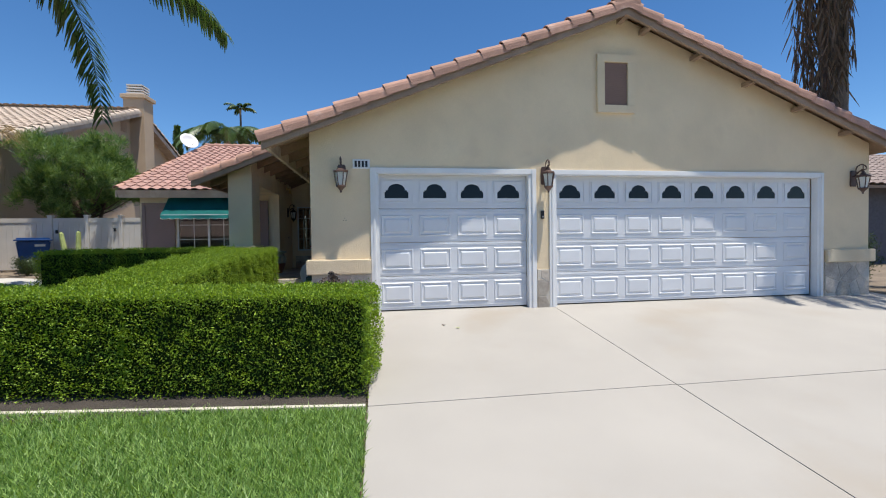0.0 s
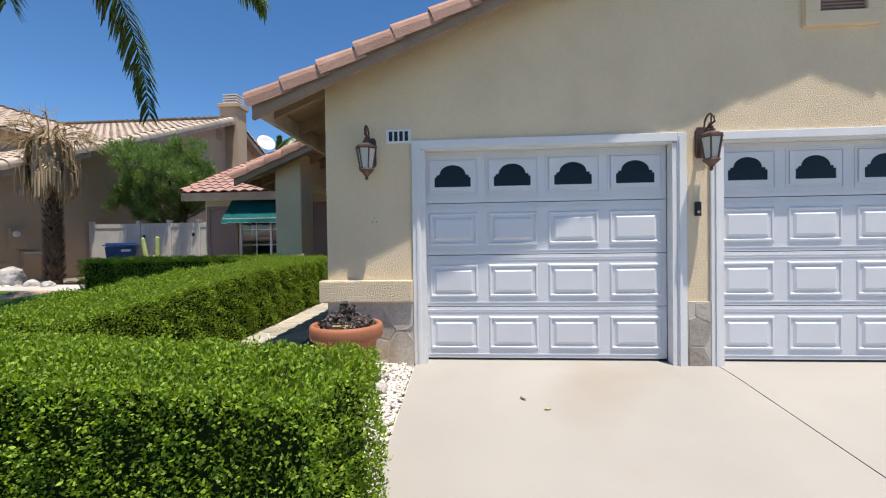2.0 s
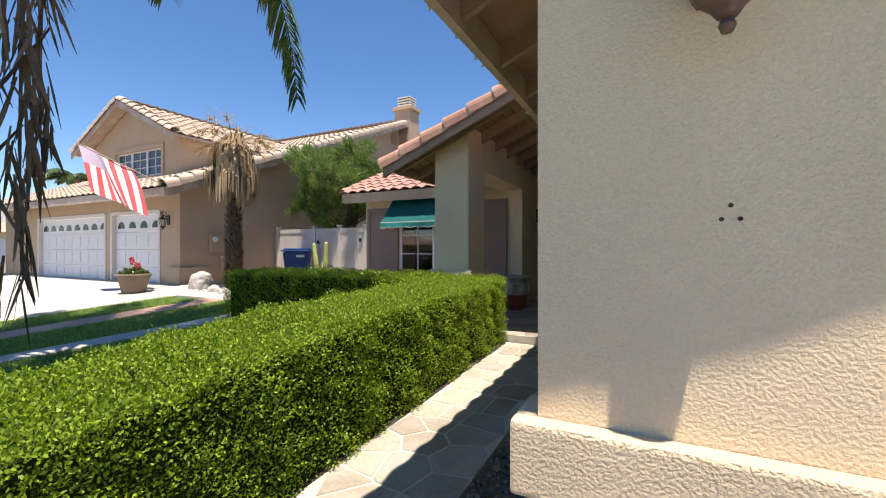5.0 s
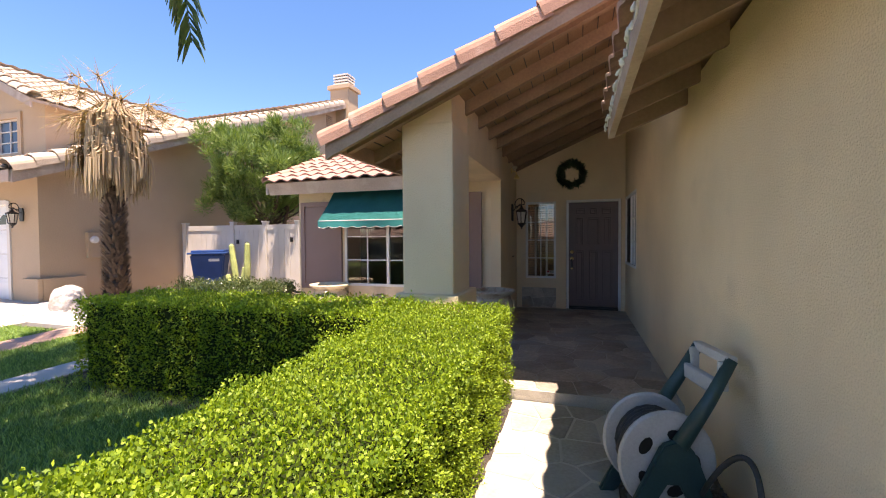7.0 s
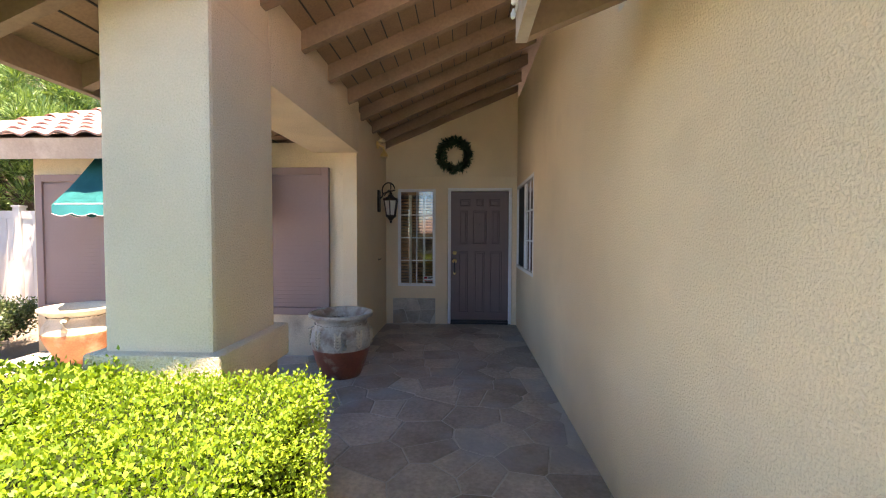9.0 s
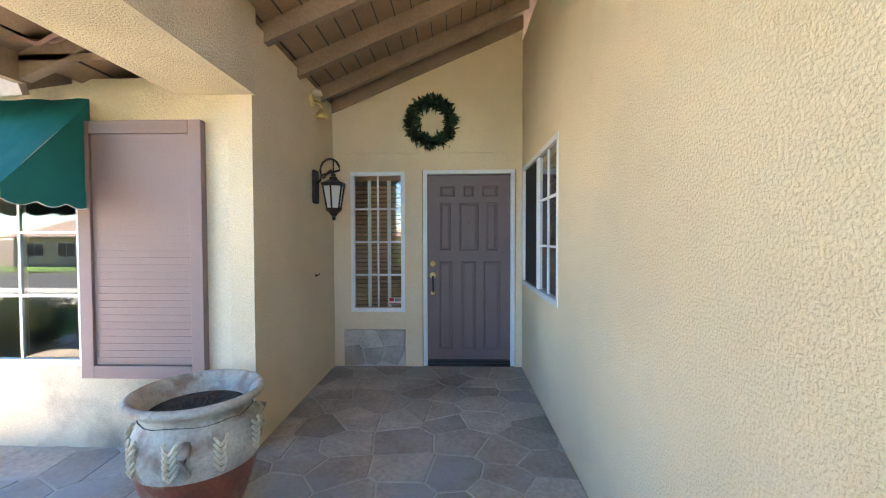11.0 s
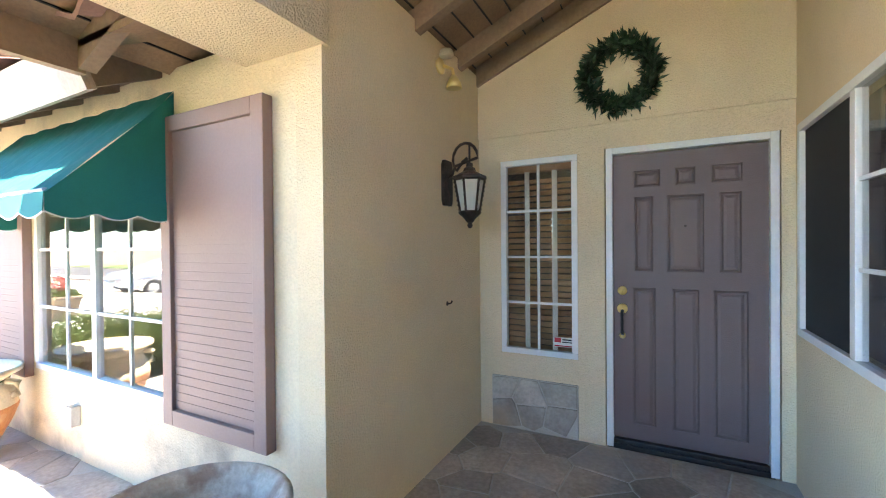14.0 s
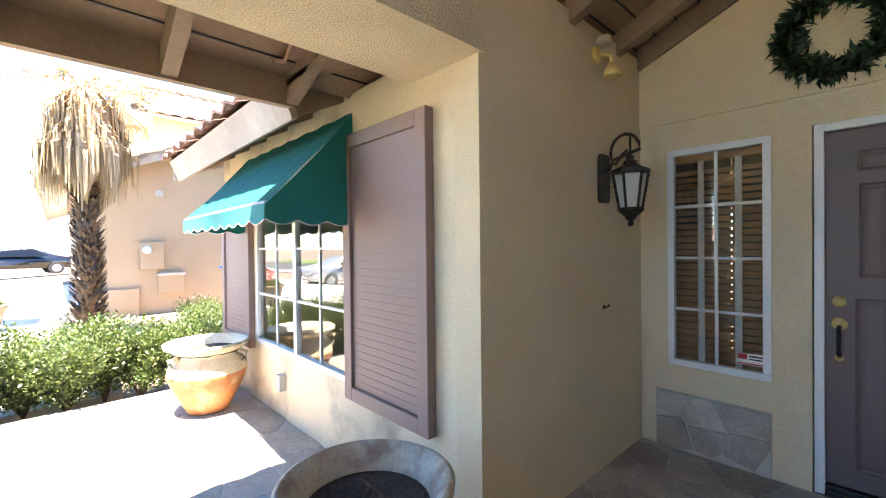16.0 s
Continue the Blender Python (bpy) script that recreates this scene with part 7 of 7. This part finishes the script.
for k in range(22):
    a = 2 * math.pi * k / 22 + rng.uniform(-0.2, 0.2)
    o = np.array([math.cos(a), math.sin(a), 0])
    ln, rise = rng.uniform(0.55, 1.0), rng.uniform(0.2, 0.75)
    pts = [np.array([0, 0, 3.7]) + o * ln * t + np.array([0, 0, rise * t * 1.6 - 0.55 * t * t]) for t in np.linspace(0, 1, 7)]
    bm = bmesh.new()
    tube(bm, pts, 0.012, 5)
    st = part("dry_stalk", bm, DRY_LEAF, fan)
    q = []
    for j in range(34):
        d = o * rng.uniform(0.3, 1.0) + rng.normal(0, 0.45, 3) + (0, 0, -0.35)
        d /= np.linalg.norm(d)
        p = pts[-1] - o * rng.uniform(0, 0.2)
        e = p + d * rng.uniform(0.25, 0.55)
        s = np.cross(d, [0.2, 0.1, 1]) * 0.010
        q.append([p - s, p + s, e + s * 0.3, e - s * 0.3])
    ob = new("dry_fan", raw_mesh("dry_fan", np.array(q), 4, DRY_LEAF))
    ob.parent = st
    tagged(ob, kind="stuff")


# pine behind the fence
def pine(at, label, seed, trunk_h, crown_c, crown_r, n, needle=0.16):
    rng = np.random.default_rng(seed)
    tr = thing("pine_tree", label, "tree", at)
    bm = bmesh.new()
    tube(bm, [(0, 0, 0), (0.06, 0, trunk_h * 0.5), (0.0, 0.05, trunk_h), (0.1, 0.0, crown_c[2] + 0.5)], 0.12, 10, [0.15, 0.12, 0.10, 0.03])
    tube(bm, [(0.3, 0, 0), (0.42, 0, trunk_h * 0.6), (0.7, 0.1, trunk_h * 1.2)], 0.1, 8, [0.1, 0.08, 0.04])
    part("trunk", bm, PINE_BARK, tr)
    bm, c = bmesh.new(), []
    for k in range(260):
        v = rng.normal(0, 1, 3)
        v /= np.linalg.norm(v)
        r = rng.uniform(0.45, 1.0) ** 0.5 * (0.86 + 0.2 * math.sin(3 * v[0] + 5 * v[2] + seed))
        p = np.array(crown_c) + v * np.array(crown_r) * r
        c.append((p, v))
        if k < 45:
            s = np.array([0.05, 0, trunk_h * rng.uniform(0.8, 1.0)])
            tube(bm, [s, (s + p) / 2 + (0, 0, -0.1), p], 0.02, 5, [0.035, 0.022, 0.006])
    part("limb", bm, PINE_BARK, tr)
    cs = np.array([c[i][0] for i in rng.integers(0, len(c), n)])
    v = rng.normal(0, 1, (n, 3))
    v /= np.linalg.norm(v, axis=1, keepdims=True)
    p = cs + v * rng.uniform(0.02, 0.24, (n, 1)) * (1, 1, 1.2)
    ob = new("crown", raw_mesh("crown", leaf_quads(rng, p, v + (0, 0, 0.8), needle, 0.02, 0.35, 0.1), 4, PINE_LEAF))
    ob.parent = tr
    tagged(ob, kind="stuff")


pine((-9.6, 10.2, 0.2), "round green pine tree behind the fence", 51, 2.0, (0.1, 0, 3.45), (2.15, 1.9, 1.75), 80000)
cy = thing("cypress", "slim dark cypress far behind", "tree", (-19.5, 40.0, 0.0))
bm = bmesh.new()
tube(bm, [(0, 0, 0), (0, 0, 8)], 0.2, 8)
part("trunk", bm, PINE_BARK, cy)
rng = np.random.default_rng(61)
n = 5000
z = rng.uniform(0.5, 13.0, n)
r = 0.45 * np.sin(np.pi * np.clip(z / 13.5, 0.05, 1)) ** 0.6 * rng.uniform(0.7, 1.05, n)
a = rng.uniform(0, 6.28, n)
ob = new("crown", raw_mesh("crown", leaf_quads(rng, np.column_stack([r * np.cos(a), r * np.sin(a), z]), np.column_stack([np.cos(a), np.sin(a), 0 * a + 1.5]), 0.4, 0.12, 0.3), 4, PALM_LEAF))
ob.parent = cy
tagged(ob, kind="stuff")

dish = thing("satellite_dish", "white satellite dish on the wing roof", "satellite dish", (-6.45, 11.35, 4.62))
bm = lathe([(0, 0), (0.12, 0.012), (0.24, 0.045), (0.33, 0.09), (0.335, 0.085), (0.24, 0.035), (0.12, 0.0), (0, -0.012)], 24)
bmesh.ops.transform(bm, matrix=Matrix.Translation((0, 0, 0.5)) @ Matrix.Rotation(radians(55), 4, "Y") @ Matrix.Rotation(radians(40), 4, "X"), verts=bm.verts)
part("reflector", bm, WHITE, dish, smooth=True)
bm = bmesh.new()
tube(bm, [(0, 0, -0.2), (0, 0, 0.3), (0.02, 0, 0.5)], 0.02, 8)
tube(bm, [(0, 0, 0.3), (0.35, -0.25, 0.42)], 0.012, 6)
part("mast", bm, REEL_GREY, dish)

# neighbouring house on the right
rh = thing("right_house", "brown tiled house beyond the garage", "house", (17.5, 8.0, 0.0))
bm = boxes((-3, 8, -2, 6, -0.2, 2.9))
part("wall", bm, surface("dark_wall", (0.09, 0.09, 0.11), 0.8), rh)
bm = bmesh.new()
slab(bm, [(-3.6, -2.7, 2.75), (8.6, -2.7, 2.75), (8.6, 2, 4.75), (-1.0, 2, 4.75)], 0.1)
slab(bm, [(-3.6, -2.7, 2.75), (-1.0, 2, 4.75), (-3.6, 6.7, 2.75)], 0.1)
roof_r = part("roof", bm, BROWN_TRIM, rh)
tile_field("roof_tiles", rh, (-3.6, -2.75, 2.78), (1, 0, 0), (0, 4.7, 2.0), 12, 5.1, TILE_GREY, lambda u, v: u > v * 0.5, pitch=0.34, course=0.4)
for k in range(8):
    shrub((11.0 + 0.5 * (k % 3), -0.6 + 0.5 * k, 0.0), 0.6, 0.9 + 0.15 * (k % 3), "leafy green shrub beside the garage", 70 + k, 1800)


# ---- street side, seen in reflections ----
def car(at, rz, paint, label):
    cr = thing("parked_car", label, "car", at, rz, "parked cars")
    prof = [(-2.25, 0.35), (-2.3, 0.62), (-2.15, 0.85), (-1.35, 0.95), (-0.65, 1.38), (0.55, 1.42), (1.35, 1.02), (2.15, 0.92), (2.3, 0.6), (2.25, 0.33)]
    bm = bmesh.new()
    prism(bm, [(x, -0.88, z) for x, z in prof], (0, 1.76, 0))
    for v in bm.verts:
        if v.co.z > 1.0:
            v.co.y *= 0.76
    bmesh.ops.bevel(bm, geom=list(bm.edges), offset=0.06, segments=3, affect="EDGES")
    part("body", bm, paint, cr, smooth=True)
    for sg in (-1, 1):
        bm = bmesh.new()
        prism(bm, [(x, sg * (0.895 - 0.46 * (z - 0.95) if z > 0.96 else 0.885), z) for x, z in ((-1.15, 0.98), (-0.62, 1.32), (0.5, 1.35), (1.1, 1.0))], (0, sg * 0.012, 0))
        part("side_window", bm, DARK_GLASS, cr)
        for x in (-1.4, 1.4):
            w = lathe([(0, 0), (0.20, 0), (0.22, 0.02), (0.33, 0.02), (0.34, -0.1), (0.3, -0.16), (0, -0.16)], 24)
            bmesh.ops.transform(w, matrix=Matrix.Translation((x, sg * 0.87, 0.33)) @ Matrix.Rotation(radians(-90 * sg), 4, "X"), verts=w.verts)
            wh = part("tyre", w, RUBBER, cr)
            w = lathe([(0, 0.03), (0.1, 0.03), (0.19, 0.022), (0.2, 0.015), (0, 0.01)], 20)
            bmesh.ops.transform(w, matrix=Matrix.Translation((x, sg * 0.87, 0.33)) @ Matrix.Rotation(radians(-90 * sg), 4, "X"), verts=w.verts)
            part("rim", w, REEL_GREY, wh)
    for x, mat in ((2.26, FROSTED), (-2.27, RED_CLOTH)):
        for y in (-0.62, 0.62):
            bm = boxes((x - 0.04, x + 0.04, y - 0.16, y + 0.16, 0.62, 0.76), bevel=0.02)
            part("headlight" if x > 0 else "tail_light", bm, mat, cr)
    return cr


SILVER = plain("silver_paint", (0.62, 0.63, 0.65), 0.25, 0.6, coat=0.6)
BLACK_PAINT = plain("black_paint", (0.012, 0.012, 0.014), 0.2, 0.2, coat=0.8)
car((-19.0, -2.2, zg(0, -2.2)), 90, SILVER, "silver saloon car parked on the neighbouring driveway")
car((-33.0, 4.0, 0.3), 100, BLACK_PAINT, "black car parked on a far drive")


def street_house(at, rz, label, wall, tile, w=14, d=9):
    h = thing("street_house", label, "house", at, rz, "houses across the street")
    bm = boxes((-w / 2, w / 2, 0, d, -0.3, 2.8))
    part("wall", bm, wall, h)
    bm = bmesh.new()
    slab(bm, [(-w / 2 - 0.5, -0.6, 2.7), (w / 2 + 0.5, -0.6, 2.7), (w / 2 - 3.5, d / 2, 4.9), (-w / 2 + 3.5, d / 2, 4.9)], 0.1)
    slab(bm, [(-w / 2 - 0.5, d + 0.6, 2.7), (-w / 2 + 3.5, d / 2, 4.9), (w / 2 - 3.5, d / 2, 4.9), (w / 2 + 0.5, d + 0.6, 2.7)], 0.1)
    slab(bm, [(-w / 2 - 0.5, -0.6, 2.7), (-w / 2 + 3.5, d / 2, 4.9), (-w / 2 - 0.5, d + 0.6, 2.7)], 0.1)
    slab(bm, [(w / 2 + 0.5, -0.6, 2.7), (w / 2 + 0.5, d + 0.6, 2.7), (w / 2 - 3.5, d / 2, 4.9)], 0.1)
    part("roof", bm, tile, h)
    bm = boxes((-w / 2 + 0.8, -w / 2 + 5.6, -0.04, -0.001, 0, 2.15))
    part("garage_door", bm, DOOR_WHITE, h)
    for x in (1.2, 4.2):
        bm = boxes((x, x + 1.6, -0.03, -0.001, 0.9, 2.1))
        win = part("window", bm, DARK_GLASS, h)
        bm = boxes((x - 0.06, x, -0.05, -0.001, 0.84, 2.16), (x + 1.6, x + 1.66, -0.05, -0.001, 0.84, 2.16), (x, x + 1.6, -0.05, -0.001, 2.1, 2.16), (x, x + 1.6, -0.05, -0.001, 0.84, 0.9), (x + 0.77, x + 0.83, -0.05, -0.031, 0.9, 2.1))
        part("frame", bm, WHITE, win)


TILE_FLAT = surface("far_tile", (0.34, 0.24, 0.19), 0.9, 3, 0.15, 30, 0.4)
for k, x in enumerate((-34, -17, 0, 17)):
    street_house((x, -27, zg(0, -20)), 180, "single-storey beige stucco house across the street", STUCCO_NEIGHBOUR, TILE_FLAT)
street_house((-44, 14, 0), 20, "low house with a pale roof down the street", STUCCO, TILE_TAN)
for k, x in enumerate((-27, -9.0, 8.5)):
    shrub((x, -24.5, zg(0, -20)), 1.4, 2.4, "green bush across the street", 90 + k, 2500)
sheet("far_verge", -80, 80, -27, -21, 0.0, TURF, "lawns across the street", "lawn", 8, 0.06)

# far hills
bm = bmesh.new()
prev = None
rng = np.random.default_rng(3)
pts = []
for k in range(61):
    a = radians(60 + 2.0 * k)
    r = 900
    hgt = 55 + 60 * noise.noise(Vector((k * 0.13, 1, 0))) + 12 * noise.noise(Vector((k * 0.6, 5, 0)))
    hgt *= max(0.02, min(1, (k - 24) / 12))
    pts.append((bm.verts.new((r * math.cos(a), r * math.sin(a), -5)), bm.verts.new((r * 1.15 * math.cos(a), r * 1.15 * math.sin(a), max(hgt, -4)))))
for (a, b), (c, d) in zip(pts, pts[1:]):
    bm.faces.new((a, c, d, b))
structure("backdrop_hills", bm, HILL, "hazy grey hills in the distance", "hills", True)

# ---- flagstones, last of all ----
rng = random.Random(5)
stones(walkway, crazy_cells(random.Random(2), -1.435, -0.615, -1.9, 4.01, 0.31, 0.018), Matrix.Identity(4), 0.015, FLAG, rng, "flagstone", 0.0015)
for ob in walkway.children:
    ob.location.z = zg(-0.6, ob.location.y) - 0.013
stones(porch_floor, crazy_cells(random.Random(3), -5.89, -2.2, 4.04, 6.95, 0.38, 0.011), Matrix.Translation((0, 0, 0.16)), 0.028, FLAG_DARK, rng, "flagstone", 0.0015)
stones(porch_floor, crazy_cells(random.Random(4), -2.195, -0.005, 4.04, 8.73, 0.31, 0.010), Matrix.Translation((0, 0, 0.16)), 0.028, FLAG_DARK, rng, "flagstone", 0.0015)
